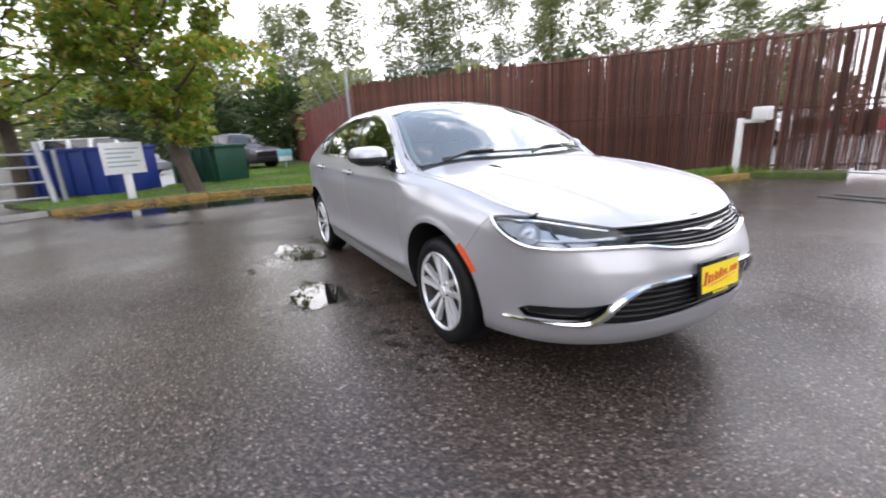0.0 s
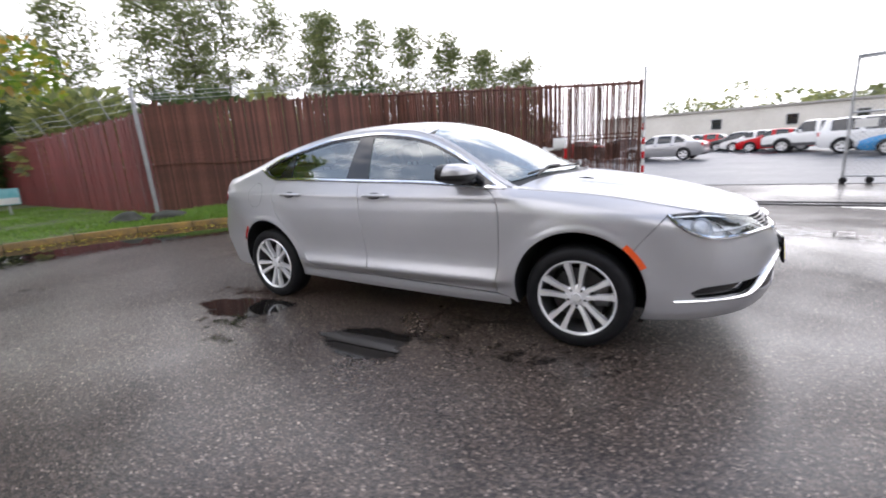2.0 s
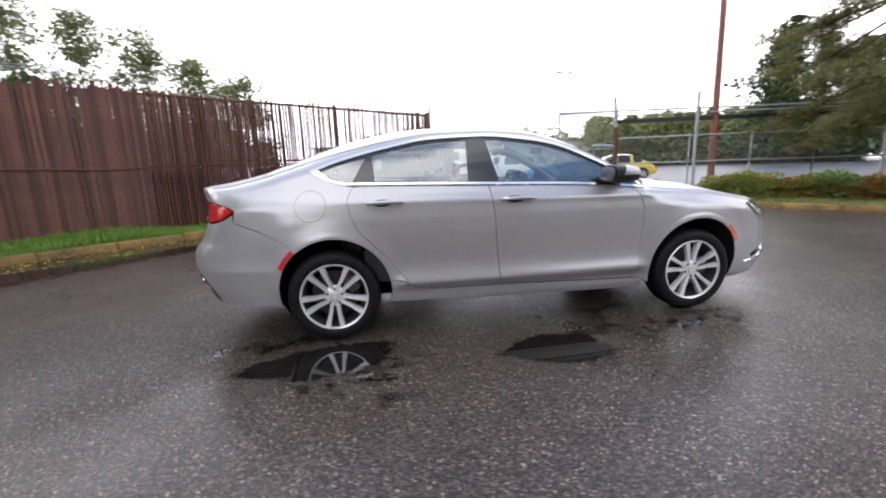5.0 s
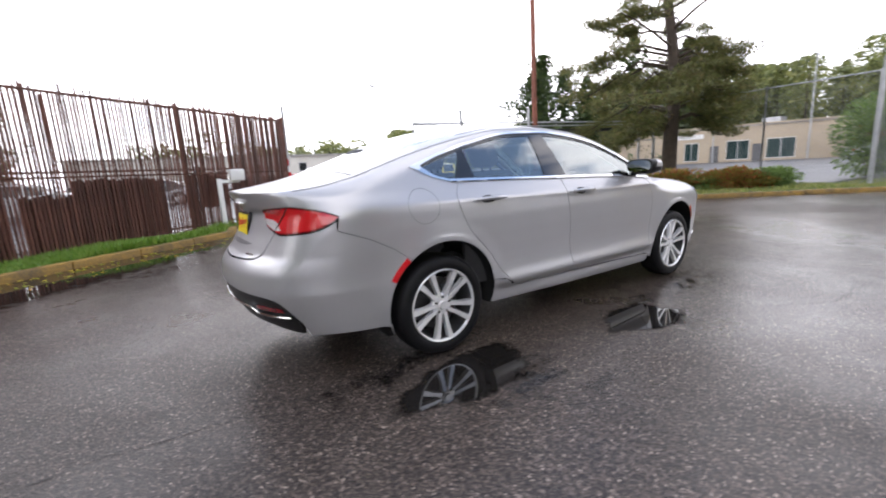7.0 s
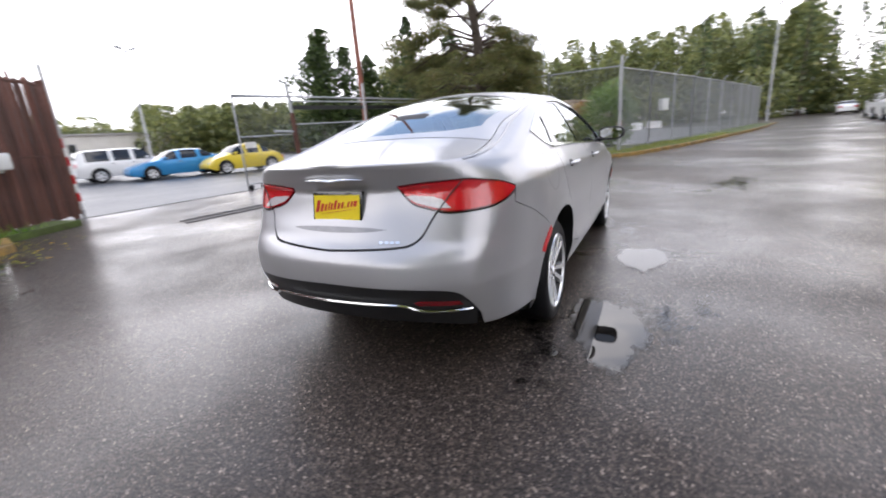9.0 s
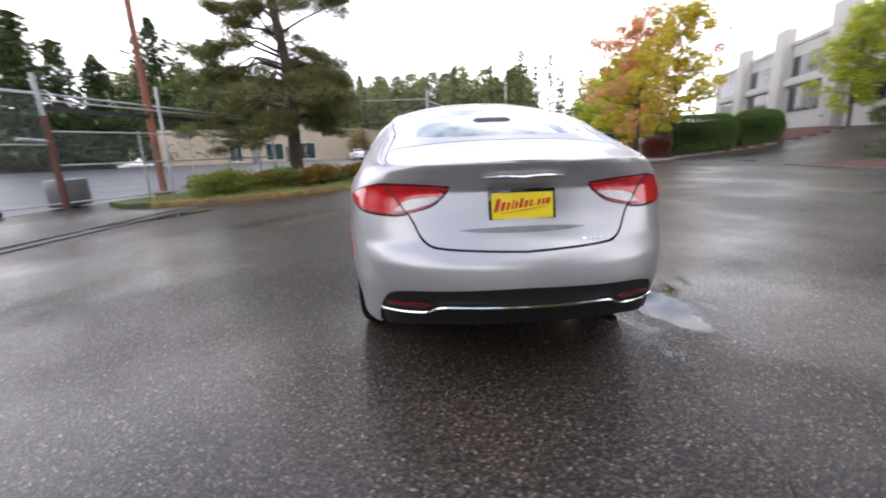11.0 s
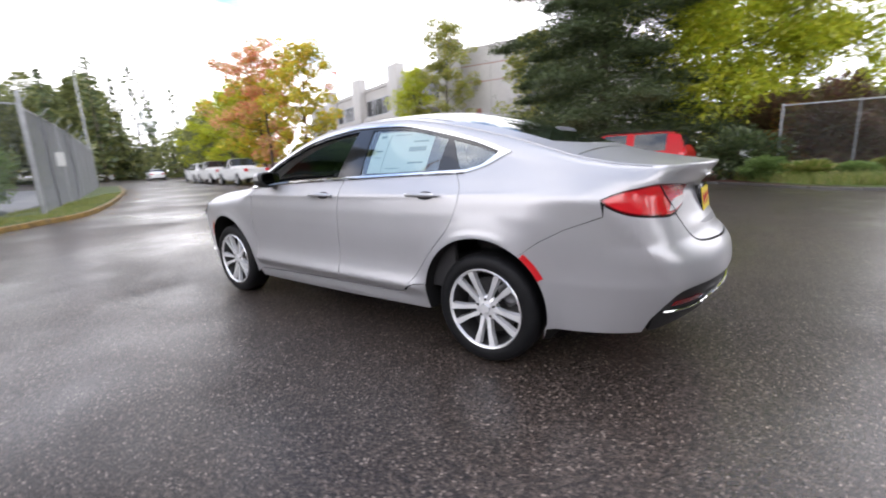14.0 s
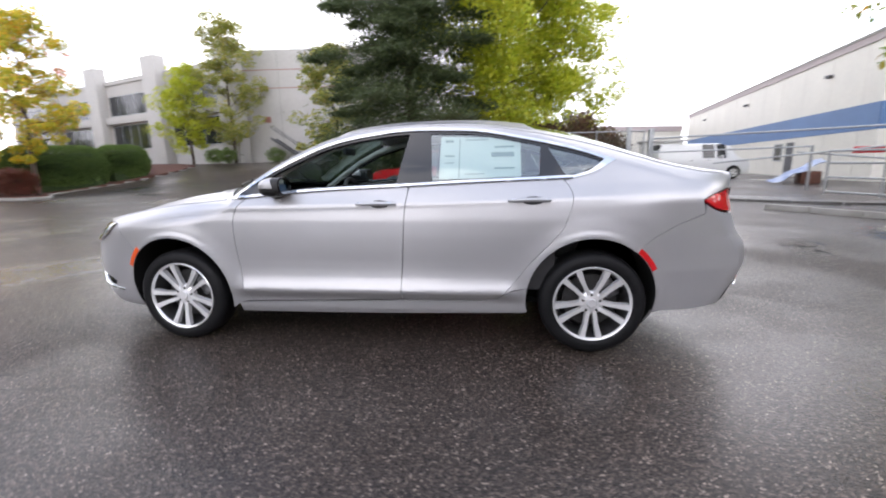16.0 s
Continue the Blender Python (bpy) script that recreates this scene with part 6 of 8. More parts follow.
def old_pine(name, x, y, height, seed, label):
    """A leaning old pine: a dense skirt of boughs, then an open crown of separate needle pads on crooked limbs."""
    rng = np.random.default_rng(seed)
    tree = new(name)
    tree.location = (x, y, .1)
    bm = bmesh.new()
    stem = lambda z: Vector((.12 * math.sin(z * .6), .05 * z + .10 * math.sin(z * .9 + 1), z))
    zs = np.linspace(-.15, height, 15)
    add_tube(bm, [stem(z) for z in zs], [.26 * (1 - .9 * max(z, 0) / height) + .01 for z in zs], 10)
    pads = []
    for k in range(78):
        low = k < 38
        z = rng.uniform(1.9, 4.9) if low else 4.7 + (height - 4.8) * ((k - 38 + rng.uniform()) / 40)
        ang = k * 2.4 + rng.uniform(-.3, .3)
        reach = rng.uniform(1.9, 3.2) if low else (3.1 - 1.6 * (z - 5) / (height - 5)) * rng.uniform(.35, 1.1)
        out = Vector((math.cos(ang), math.sin(ang), 0))
        reach *= 1 + .25 * out.y * low
        lift = rng.uniform(-.32, .02) * reach if low else rng.uniform(-.25, .30) * reach
        a = stem(z)
        pts = [a, a + out * reach * .35 + Vector((0, 0, .12 * reach)), a + out * reach * .7 + Vector((0, 0, .05 * reach + .6 * lift)), a + out * reach + Vector((0, 0, lift))]
        add_tube(bm, pts, [.06 if low else .05, .04, .025, .008], 6)
        for q in np.linspace(.38 if low else .5, 1.0, 6 if low else 5):
            c = pts[1].lerp(pts[3], float(q))
            swing = Vector((-out.y, out.x, 0)) * rng.normal() * .32 * reach * q
            add_tube(bm, [c, c + swing * .9], [.014, .005], 4)
            pads.append([*(c + swing), rng.uniform(.32, .58) * (1.15 if low else 1.0)])
    part("trunk", bm, BARK, tree)
    pads = np.array(pads)
    per = 210
    d = rng.normal(size=(len(pads), per, 3))
    d /= np.linalg.norm(d, axis=2)[..., None]
    r = rng.uniform(.05, 1, (len(pads), per, 1)) ** .55 * pads[:, None, 3:]
    pos = (pads[:, None, :3] + d * r * np.array([1, 1, .5])).reshape(-1, 3)
    leaf_object("crown", *leaf_mesh(pos, .10, seed, .2, .1, .12), LEAF_PINE, tree)
    return tagged(tree, label, "tree")


def bush(name, x, y, w, d, h, mat, seed, count=1600, leaf=.05, label="", turn=0.0, boxy=False, base=.08):
    """A mound of twigs and leaves, thickest at its skin."""
    rng = np.random.default_rng(seed)
    ob = new(name)
    ob.matrix_basis = pose(x, y, base, 0, 0, turn)
    a = rng.normal(size=(count, 3))
    a /= np.linalg.norm(a, axis=1)[:, None]
    if boxy:
        a /= (np.abs(a) ** 3.2).sum(1)[:, None] ** (1 / 3.2)
    lump = 1 + (.05 if boxy else .13) * np.sin(a[:, 0] * 5 + seed) * np.cos(a[:, 1] * 4 + seed * 2) + (.03 if boxy else .08) * np.sin(a[:, 2] * 7 + seed)
    r = rng.uniform(.45, 1.0, count) ** .2 if boxy else rng.uniform(.04, 1.0, count) ** .45
    p = a * (r * lump)[:, None] * np.array([w / 2, d / 2, h / 2]) + np.array([0, 0, h / 2])
    p[:, 2] = np.maximum(p[:, 2], .02)
    bm = bmesh.new()
    for k in range(7):
        t = rng.uniform(-.35, .35, 2)
        add_tube(bm, [(t[0] * w * .3, t[1] * d * .3, -.08), (t[0] * w, t[1] * d, h * .7)], [.02, .006], 5)
    if boxy:
        # solid dark filler block that stands for shade between the leaves
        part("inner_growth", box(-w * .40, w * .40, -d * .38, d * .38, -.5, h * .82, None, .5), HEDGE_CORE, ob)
    part("twigs", bm, BARK, ob)
    leaf_object("foliage", *leaf_mesh(p, leaf, seed, .2), mat, ob)
    return tagged(ob, label, "shrub" if not boxy else "hedge")


def blades(name, poly, count, height, mat, seed, label, base=.11, kind="stuff"):
    """Grass blades over a plan polygon."""
    rng = np.random.default_rng(seed)
    pl = np.array(poly, float)
    lo, hi = pl.min(0), pl.max(0)
    pts = []
    while sum(map(len, pts)) < count:
        q = rng.uniform(lo, hi, (count * 2, 2))
        inside = np.zeros(len(q), bool)
        for a, b in zip(pl, np.roll(pl, -1, 0)):
            cond = ((a[1] > q[:, 1]) != (b[1] > q[:, 1])) & (q[:, 0] < (b[0] - a[0]) * (q[:, 1] - a[1]) / (b[1] - a[1] + 1e-12) + a[0])
            inside ^= cond
        pts.append(q[inside])
    q = np.concatenate(pts)[:count]
    ang = rng.uniform(0, math.tau, count)
    w = .012 * rng.uniform(.7, 1.6, count)
    h = height * rng.uniform(.4, 1.3, count) * (.7 + .5 * np.sin(q[:, 0] * 1.7) * np.sin(q[:, 1] * 1.3 + 1))
    lean = rng.normal(size=(count, 2)) * h[:, None] * .45
    side = np.stack([np.cos(ang), np.sin(ang)], 1) * w[:, None]
    z0 = np.full(count, base - .01)
    v = np.stack([np.c_[q - side, z0], np.c_[q + side, z0], np.c_[q + lean, base + h]], 1).reshape(-1, 3)
    f = (np.arange(count)[:, None] * 3 + [0, 1, 2])
    ob = leaf_object(name, v, f, mat)
    return tagged(ob, label, "grass", kind=kind)


strip = offset2(west_line, .17)[5:] + [(-.3, 8.6), (-6, 5.3), (-10.5, 2.6)]
blades("grass", strip, 38000, .16, GRASS, 1, "bright green mown grass along the fence")
blades("grass", offset2(west_line, .17)[:7] + [(-11.5, 2.6), (-20, 3), (-22, -1), (-12, -3.2), (-10, -6)], 34000, .07, GRASS, 2, "bright green lawn behind the kerb")
blades("grass", offset2(isle_line, .17)[:26] + [(14.3, 1), (14, 6), (7, 7.6)], 15000, .10, DRY_GRASS, 3, "yellow-green grass of the island")
blades("grass", [(-6.3, -11.8), (-3.8, -12.2), (-1.9, -14.0), (-1.2, -17), (-5, -17), (-6.9, -16.5)], 15000, .36, DRY_GRASS, 4, "rough weedy grass beside the hydrant", .08)

broadleaf("maple_tree", -9.3, -2.25, 7.8, 2.8, LEAF_MAPLE, 11, .19, .085, 27000, .20, "broad green maple turning gold beside the kerb", base=.1, lean=(-.5, -1.5))
broadleaf("maple_tree", -11.8, -6.2, 7.0, 3.2, LEAF_MAPLE, 12, .17, .10, 8000, .25, "broad green maple behind the steel gate", base=.05)
for k, (x, y, h) in enumerate(((-37, 5, 13), (-35.5, 10.5, 14), (-33.5, 15, 15.5), (-31, 19.5, 16), (-29, 22.5, 15.2), (-26, 25.5, 14.6), (-23.3, 28, 13.6), (-20.5, 30, 13), (-17.6, 32, 12), (-14.8, 33.4, 10.6), (-39, 0, 12), (-31.5, 17, 17), (-12.6, 36, 9.5), (-41, 8, 15), (-36, 19, 18), (-29, 28, 15.5))):
    broadleaf("poplar_tree", x, y, h, 2.9, LEAF_POPLAR, 40 + k, .14, .12, 9800, .08, "slender grey-green poplar with open crown", thin=1.6, group="poplars behind the fence")
for k, (x, y, w, h) in enumerate(((-22, 5.6, 5, 5.2), (-27, 3.5, 6, 5.5), (-19, 8, 4, 4.6), (-15, 10, 4, 4.4), (-30, -2, 6, 5), (-34, -7, 8, 6.5), (-30, -14, 8, 7), (-25, -18, 7, 6), (-40, 2, 7, 6), (-28, 9, 6, 5.6), (-23, 13, 6, 5.5), (-17, 18, 6, 5.5))):
    bush("bramble_thicket", x, y, w, w, h, LEAF_DARK if k % 3 else LEAF_WOOD, 60 + k, 2600, .22, "dark green thicket behind the fence")

old_pine("pine_tree", 12.9, 5.1, 12.6, 21, "old pine with ragged dark pads and bare trunk")
conifer("spruce_tree", 3.3, -17.0, 16.8, 6.0, LEAF_SPRUCE, 22, .07, 190000, .125, .28, "dense dark green spruce sweeping to the ground", shape=.8)
bush("juniper_bush", 5.0, -14.6, 3.2, 2.0, 1.9, LEAF_SPRUCE, 24, 2500, .08, "blue-green juniper at the kerb")
bush("juniper_bush", -1.9, -14.6, 2.6, 1.6, 1.7, LEAF_SPRUCE, 25, 2200, .08, "low juniper behind the red car")
broadleaf("yellow_tree", -1.0, -19.2, 14.5, 4.4, LEAF_LIME, 26, .16, .095, 70000, .12, "yellow-green autumn tree behind the spruce", thin=1.3)
broadleaf("yellow_tree", -3.4, -22.0, 12.5, 4.0, LEAF_LIME, 27, .14, .095, 34000, .15, "smaller yellow-green tree at the lot corner")
for k, (x, y, w, h) in enumerate(((-4.9, -16.6, 1.9, 2.0), (-4.1, -16.2, 1.8, 2.9), (-3.4, -16.7, 1.9, 2.5), (-4.5, -17.4, 2.2, 3.3), (-3.2, -17.6, 1.8, 3.0), (-5.7, -17.6, 1.9, 2.4), (-6.1, -19.4, 2.2, 2.9))):
    bush("purple_bush", x, y, w, w * .85, h, LEAF_PURPLE if k != 2 else LEAF_RUSSET, 320 + k, 4200, .075, "dark purple-brown bush in the weeds")
for k, (x, y, w, h, m) in enumerate(((-2.6, -13.7, 1.3, .75, LEAF_HEDGE), (-3.6, -13.6, 1.5, .62, DRY_GRASS), (-4.6, -13.5, 1.2, .55, LEAF_HEDGE), (-5.4, -13.9, 1.1, .7, DRY_GRASS), (-6.0, -15.4, 1.3, .75, LEAF_HEDGE), (-5.9, -17.6, 1.6, 1.1, LEAF_PURPLE))):
    bush("weed_clump", x, y, w, w * .8, h, m, 310 + k, 2200, .07, "rank green and straw-coloured weeds on the verge", base=.06)
bush("purple_bush", -2.6, -17.2, 2.8, 2.4, 2.9, LEAF_PURPLE, 29, 7000, .09, "dark purple-brown bush in the weeds")
broadleaf("red_maple", 28.6, -16.5, 10.5, 4.2, LEAF_RED, 31, .13, .10, 13000, .22, "maple in coral red autumn leaf", thin=.72)
broadleaf("golden_maple", 23.3, -16.0, 9.6, 3.2, LEAF_GOLD, 32, .12, .10, 13000, .2, "maple in gold and green autumn leaf", thin=.72)
for k, (x, y, h, w, m) in enumerate(((33, -18.5, 9, 3.4, LEAF_GOLD), (38, -19.5, 9, 3.6, LEAF_LIME), (44, -21.5, 8.5, 3.8, LEAF_LIME), (51, -23.5, 9, 4, LEAF_WOOD), (60, -27, 9, 4, LEAF_WOOD), (70, -30, 9, 4, LEAF_LIME))):
    broadleaf("verge_tree", x, y, h, w, m, 33 + k, .13, .15, 9000, .12, "autumn tree along the road", group="trees along the road")
broadleaf("birch_tree", 24.2, -29.0, 8.5, 2.8, LEAF_LIME, 51, .10, .10, 9000, .2, "light yellow-green birch before the office", base=1.2)
broadleaf("birch_tree", 21.2, -30.2, 12.2, 3.0, LEAF_BIRCH, 52, .11, .10, 15000, .12, "tall thin birch before the office", base=1.5)
broadleaf("birch_tree", 10.8, -26.5, 9.5, 2.9, LEAF_BIRCH, 53, .11, .11, 11000, .12, "orange-green tree before the blank wall", base=.6)
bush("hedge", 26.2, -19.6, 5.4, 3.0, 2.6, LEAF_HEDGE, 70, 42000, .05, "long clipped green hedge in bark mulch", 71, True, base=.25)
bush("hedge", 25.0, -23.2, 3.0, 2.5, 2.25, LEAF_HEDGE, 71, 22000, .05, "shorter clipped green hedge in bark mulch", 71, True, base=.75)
for k, (x, y) in enumerate(((23.6, -15.3), (25.2, -16.2), (26.8, -16.9))):
    bush("barberry_bush", x, y, 2.3, 1.7, 1.45, LEAF_BARBERRY, 75 + k, 3600, .05, "dark red barberry at the bed's corner")
for k, (x, y) in enumerate(((21.5, -29.6), (23.2, -30.3), (18.5, -31.8))):
    bush("foundation_shrub", x, y, 1.7, 1.5, 1.3, LEAF_HEDGE, 80 + k, 1800, .06, "round green shrub at the office wall", base=rise(x, y))
for k in range(13):
    t = k / 12
    x, y = 7.5 + 4.6 * t, 5.9 - 4.3 * t
    bush("island_shrub", x + .5, y + .35, 1.7, 1.4, .60 + .13 * math.sin(k * 2.1), DRY_GRASS if k < 3 else (LEAF_RUSSET if k % 4 else LEAF_HEDGE), 90 + k, 2300, .05, "russet and green low shrub on the island")



def litter(name, line, near, far, count, mat, seed, label, base=.008):
    """Fallen leaves lying flat along one side of a line."""
    r = np.random.default_rng(seed)
    a = np.array(line, float)
    g = np.gradient(a, axis=0)
    g /= np.hypot(*g.T)[:, None]
    k = r.integers(0, len(a) - 1, count)
    f = r.uniform(size=(count, 1))
    p = a[k] * (1 - f) + a[k + 1] * f + np.stack([-g[k, 1], g[k, 0]], 1) * (near + (far - near) * r.uniform(size=(count, 1)) ** 2)
    v, fc = leaf_mesh(np.c_[p, np.full(count, base)], .032, seed, .97)
    v[:, 2] = base + np.abs(v[:, 2] - base) * .3
    return tagged(leaf_object(name, v, fc, mat), label, "leaves", kind="stuff")


litter("fallen_leaves", isle_line[:34], -.06, -.75, 1500, LEAF_RUSSET, 61, "brown and gold fallen leaves along the island kerb")
litter("fallen_leaves", west_line, -.06, -.9, 700, LEAF_GOLD, 62, "yellow fallen leaves in the wet gutter")


def wood(name, spots, seed, mat, label, leaf=.5, per=260):
    """A far belt of trees as one mass of leaf clumps with trunks."""
    rng = np.random.default_rng(seed)
    pos, bm = [], bmesh.new()
    for x, y, z, h, w, kind in spots:
        n = per
        if kind:
            f = rng.uniform(.05, 1, n) ** 1.15
            rad = 1.5 * w * (1 - f) ** .58 * (.72 + .28 * np.sin(f * 26 + x)) * rng.uniform(.2, 1, n)
        else:
            f = rng.uniform(.0, 1, n)
            rad = w * np.sqrt(np.clip(1 - ((f - .45) / .57) ** 2, .03, 1)) * rng.uniform(.35, 1.1, n)
        ang = rng.uniform(0, math.tau, n)
        if kind:
            rad = rad * (.74 + .42 * np.sin(2 * ang + f * 14 + y)) + .12
        pos.append(np.stack([x + np.cos(ang) * rad, y + np.sin(ang) * rad, z + f * h], 1))
        add_tube(bm, [(x, y, z - .3), (x, y, z + h * .95)], [.22, .04], 5, False)
    ob = leaf_object(name, *leaf_mesh(np.concatenate(pos), leaf, seed, .3), mat)
    tagged(ob, label, "woodland", kind="stuff")
    finish(name + "_stems", bm, BARK, ob)
    return ob


rng = np.random.default_rng(5)
spots = []
for k in range(210):
    a = radians(rng.uniform(-14, 62))
    d = rng.uniform(84, 122)
    spots.append((d * math.cos(a), d * math.sin(a), max(0, (d - 84) * .10), rng.uniform(11, 17) * (1 if a < radians(36) else .55), rng.uniform(2.4, 4.6), rng.uniform() < .3))
wood("hillside_wood", spots, 6, LEAF_WOOD, "mixed green wood on the hillside", .40, 1350)
spots = [(62, 57, 2, 18, 7.5, True), (58, 52, 1, 19, 8, True), (64, 52, 1, 17, 7, True), (54, 50, 1, 16, 7, True), (62, 37, 0, 20, 7.5, True), (66, 31, 0, 18, 5, True), (60, 44, 0, 15, 5, True)]
wood("fir_group", spots, 7, LEAF_DARK, "tall dark firs on the skyline", .40, 2600)
spots = [(78, -19, 0, 18, 3, True), (82, -23, 0, 16, 2.6, True), (86, -27, 0, 19, 2.8, True), (92, -31, 0, 17, 3, True), (75, -13, 0, 15, 2.6, True), (98, -38, 0, 18, 3, True), (70, -6, 0, 14, 2.6, True), (90, -22, 0, 15, 2.4, True), (96, -33, 0, 15, 2.4, True)]
wood("fir_group", spots, 13, LEAF_SPRUCE, "thin grey-green firs at the end of the road", .36, 420)
spots = [(rng.uniform(72, 96), rng.uniform(-46, 2), 0, rng.uniform(4.5, 7.5), rng.uniform(3, 4.6), False) for k in range(44)]
wood("road_end_wood", spots, 12, LEAF_WOOD, "low green thicket at the end of the road", .4, 420)
spots = [(rng.uniform(-5, 75), rng.uniform(98, 140), 0, rng.uniform(7, 10.5), rng.uniform(3, 5), False) for k in range(70)] + [(10.5, 118, 0, 13, 5.2, False)]
wood("ridge_wood", spots, 8, LEAF_WOOD, "green trees beyond the long building", .7, 160)
spots = [(rng.uniform(-75, -40), rng.uniform(-45, 18), 0, rng.uniform(7, 11), rng.uniform(3, 4.5), False) for k in range(60)]
wood("yard_wood", spots, 9, LEAF_WOOD, "green trees beyond the yard", .6, 190)
spots = [(rng.uniform(-10, 12), rng.uniform(-62, -52), 0, rng.uniform(6, 8), rng.uniform(3, 4.5), False) for k in range(16)]
wood("lot_wood", spots, 10, LEAF_WOOD, "grey-green trees behind the lots", .6, 190)

rng = np.random.default_rng(77)
spots = [(-14.5 - 1.9 * k + rng.uniform(-.4, .4), 49 - .25 * k + rng.uniform(-1, 1), 0, (4.6, 5.3, 6.2)[min(k, 2)] + rng.uniform(-.3, .7), rng.uniform(1.7, 2.3), False) for k in range(24)]
wood("brown_thicket", spots, 9, LEAF_PURPLE, "dense brown thicket behind the yard", .30, 900)

# ---------------------------------------------------------------- fences, gate, poles, signs
def beam(a, b, r, sides=8):
    return tube([a, b], r, sides)


def run_of(a, b):
    d = Vector((b[0] - a[0], b[1] - a[1], 0))
    return d.length, math.degrees(math.atan2(d.y, d.x)), d.normalized()


def slat_mesh(name, w, h, mat, deep=.012):
    bm = bmesh.new()
    add_box(bm, -w / 2, w / 2, -deep / 2, deep / 2, 0, h)
    for v in bm.verts:
        if v.co.z > h * .5:
            v.co.z += .03 * (1 if v.co.x > 0 else -.4)
    me = bpy.data.meshes.new(name)
    bm.to_mesh(me)
    bm.free()
    me.materials.append(mat)
    return me


def slat_fence(name, a, b, height, mat, label, pitch, base=.10, seed=1, gaps=None, width=.062, every=3.2):
    rnd = random.Random(seed)
    L, turn, d = run_of(a, b)
    f = new(name)
    f.matrix_basis = pose(a[0], a[1], base, 0, 0, turn)
    tagged(f, label, "fence")
    shapes = [slat_mesh("slat", width, height * q, mat) for q in (.97, .985, 1.0, 1.015)]
    louvres = [slat_mesh("slat", .084, height * q, mat, .030) for q in (.975, .985, 1.0, 1.012)]
    s = 0.03
    while s < L:
        p = pitch(s / L)
        drop = gaps(s / L, rnd) if gaps else 0
        if drop < 1:
            turned = abs(p - .062) < .001
            ob = new("slat", rnd.choice(louvres if turned else shapes))
            ob.parent = f
            ob.matrix_basis = pose(s, rnd.uniform(-.012, .012), rnd.uniform(-.03, .05) + 0, rnd.uniform(-.4, .4), rnd.uniform(-.5, .5), (56 if turned else 0) + rnd.uniform(-3, 3)) @ Matrix.Diagonal((1, 1, 1 - drop, 1))
        s += p * (rnd.uniform(.96, 1.04) if abs(p - .062) < .001 else rnd.uniform(.85, 1.15))
    n = max(1, round(L / every))
    for k in range(n + 1):
        part("post", beam((L * k / n, .07, -.3), (L * k / n, .07, height + .02), .05, 10), RUST if mat is SLAT_BROWN else GALV, f)
    for z in (.12, height * .5, height - .05):
        part("rail", beam((0, .05, z), (L, .05, z), .02, 8), RUST if mat is SLAT_BROWN else GALV, f)
    return f, L


def link_panel(owner, a, b, z0, z1, pitch=.075, r=.0035, mat=None):
    """Woven wire between two points: two sets of slanting wires."""
    L, turn, d = run_of(a, b)
    h = z1 - z0
    verts, faces = [], []
    side = Vector((-d.y, d.x, 0)) * r
    up = Vector((0, 0, r))
    for sgn in (1, -1):
        s = -h
        while s < L + (h if sgn < 0 else 0) + h:
            p0, p1 = (s, 0.0), (s + sgn * h, h)
            # trim to the panel
            def cut(p, q):
                x0, y0 = p
                x1, y1 = q
                lo, hi = 0.0, 1.0
                dx = x1 - x0
                if dx:
                    t0, t1 = (0 - x0) / dx, (L - x0) / dx
                    lo, hi = max(lo, min(t0, t1)), min(hi, max(t0, t1))
                return None if lo >= hi else ((x0 + dx * lo, (y1 - y0) * lo + y0), (x0 + dx * hi, (y1 - y0) * hi + y0))
            c = cut(p0, p1)
            if c:
                e = [Vector((a[0], a[1], z0)) + d * q[0] + Vector((0, 0, q[1])) for q in c]
                k = len(verts)
                for p in e:
                    verts += [tuple(p - d * r + side * .5), tuple(p + d * r), tuple(p - side)]
                faces += [(k, k + 1, k + 4, k + 3), (k + 1, k + 2, k + 5, k + 4), (k + 2, k, k + 3, k + 5)]
            s += pitch * 1.41
    me = bpy.data.meshes.new("wire_mesh")
    me.from_pydata(verts, [], faces)
    me.materials.append(mat or WIRE)
    ob = new("wire_mesh", me)
    ob.parent = owner
    return ob


def fence_pitch(q):
    return .050 if q < .42 else .062


def fence_gaps(q, rnd):
    """Share of a slat that is missing: few in the dense part, uneven tops towards the gateway."""
    if q < .42:
        return 1 if rnd.random() < .004 else 0
    return 1 if rnd.random() < .012 else rnd.uniform(0, .025)


fence, L = slat_fence("slat_fence", FENCE_C, FENCE_D, 2.72, SLAT_BROWN, "tall brown fence, densely slatted, turning to open louvres near the gateway", fence_pitch, seed=3, gaps=fence_gaps)
# weathered boards fixed low behind the louvres
rnd = random.Random(17)
plank = slat_mesh("board", .146, 1.0, SLAT_BROWN, .022)
for q0, q1, z0, z1 in ((.42, .50, .04, 1.2), (.525, .583, .04, .98), (.585, .71, .04, 1.22), (.752, .775, .04, 1.22), (.778, .825, .48, 1.25), (.86, .90, .72, 1.1), (.93, .96, .70, 1.15)):
    s = L * q0
    while s < L * q1:
        low, high = z0 + (rnd.uniform(-.03, .03) if z0 > .1 else 0), z1 + rnd.uniform(-.06, .02)
        ob = new("board", plank)
        ob.parent = fence
        ob.matrix_basis = pose(s, .075 + rnd.uniform(-.006, .006), low, 0, rnd.uniform(-.4, .4), rnd.uniform(-2, 2)) @ Matrix.Diagonal((1, 1, high - low, 1))
        s += .15
link_panel(fence, (L * .42, -.05), (L, -.05), .1, 2.5, .06, .0025, RUST)
part("middle_rail", beam((L * .42, -.03, 1.28), (L, -.03, 1.25), .016, 8), RUST, fence)
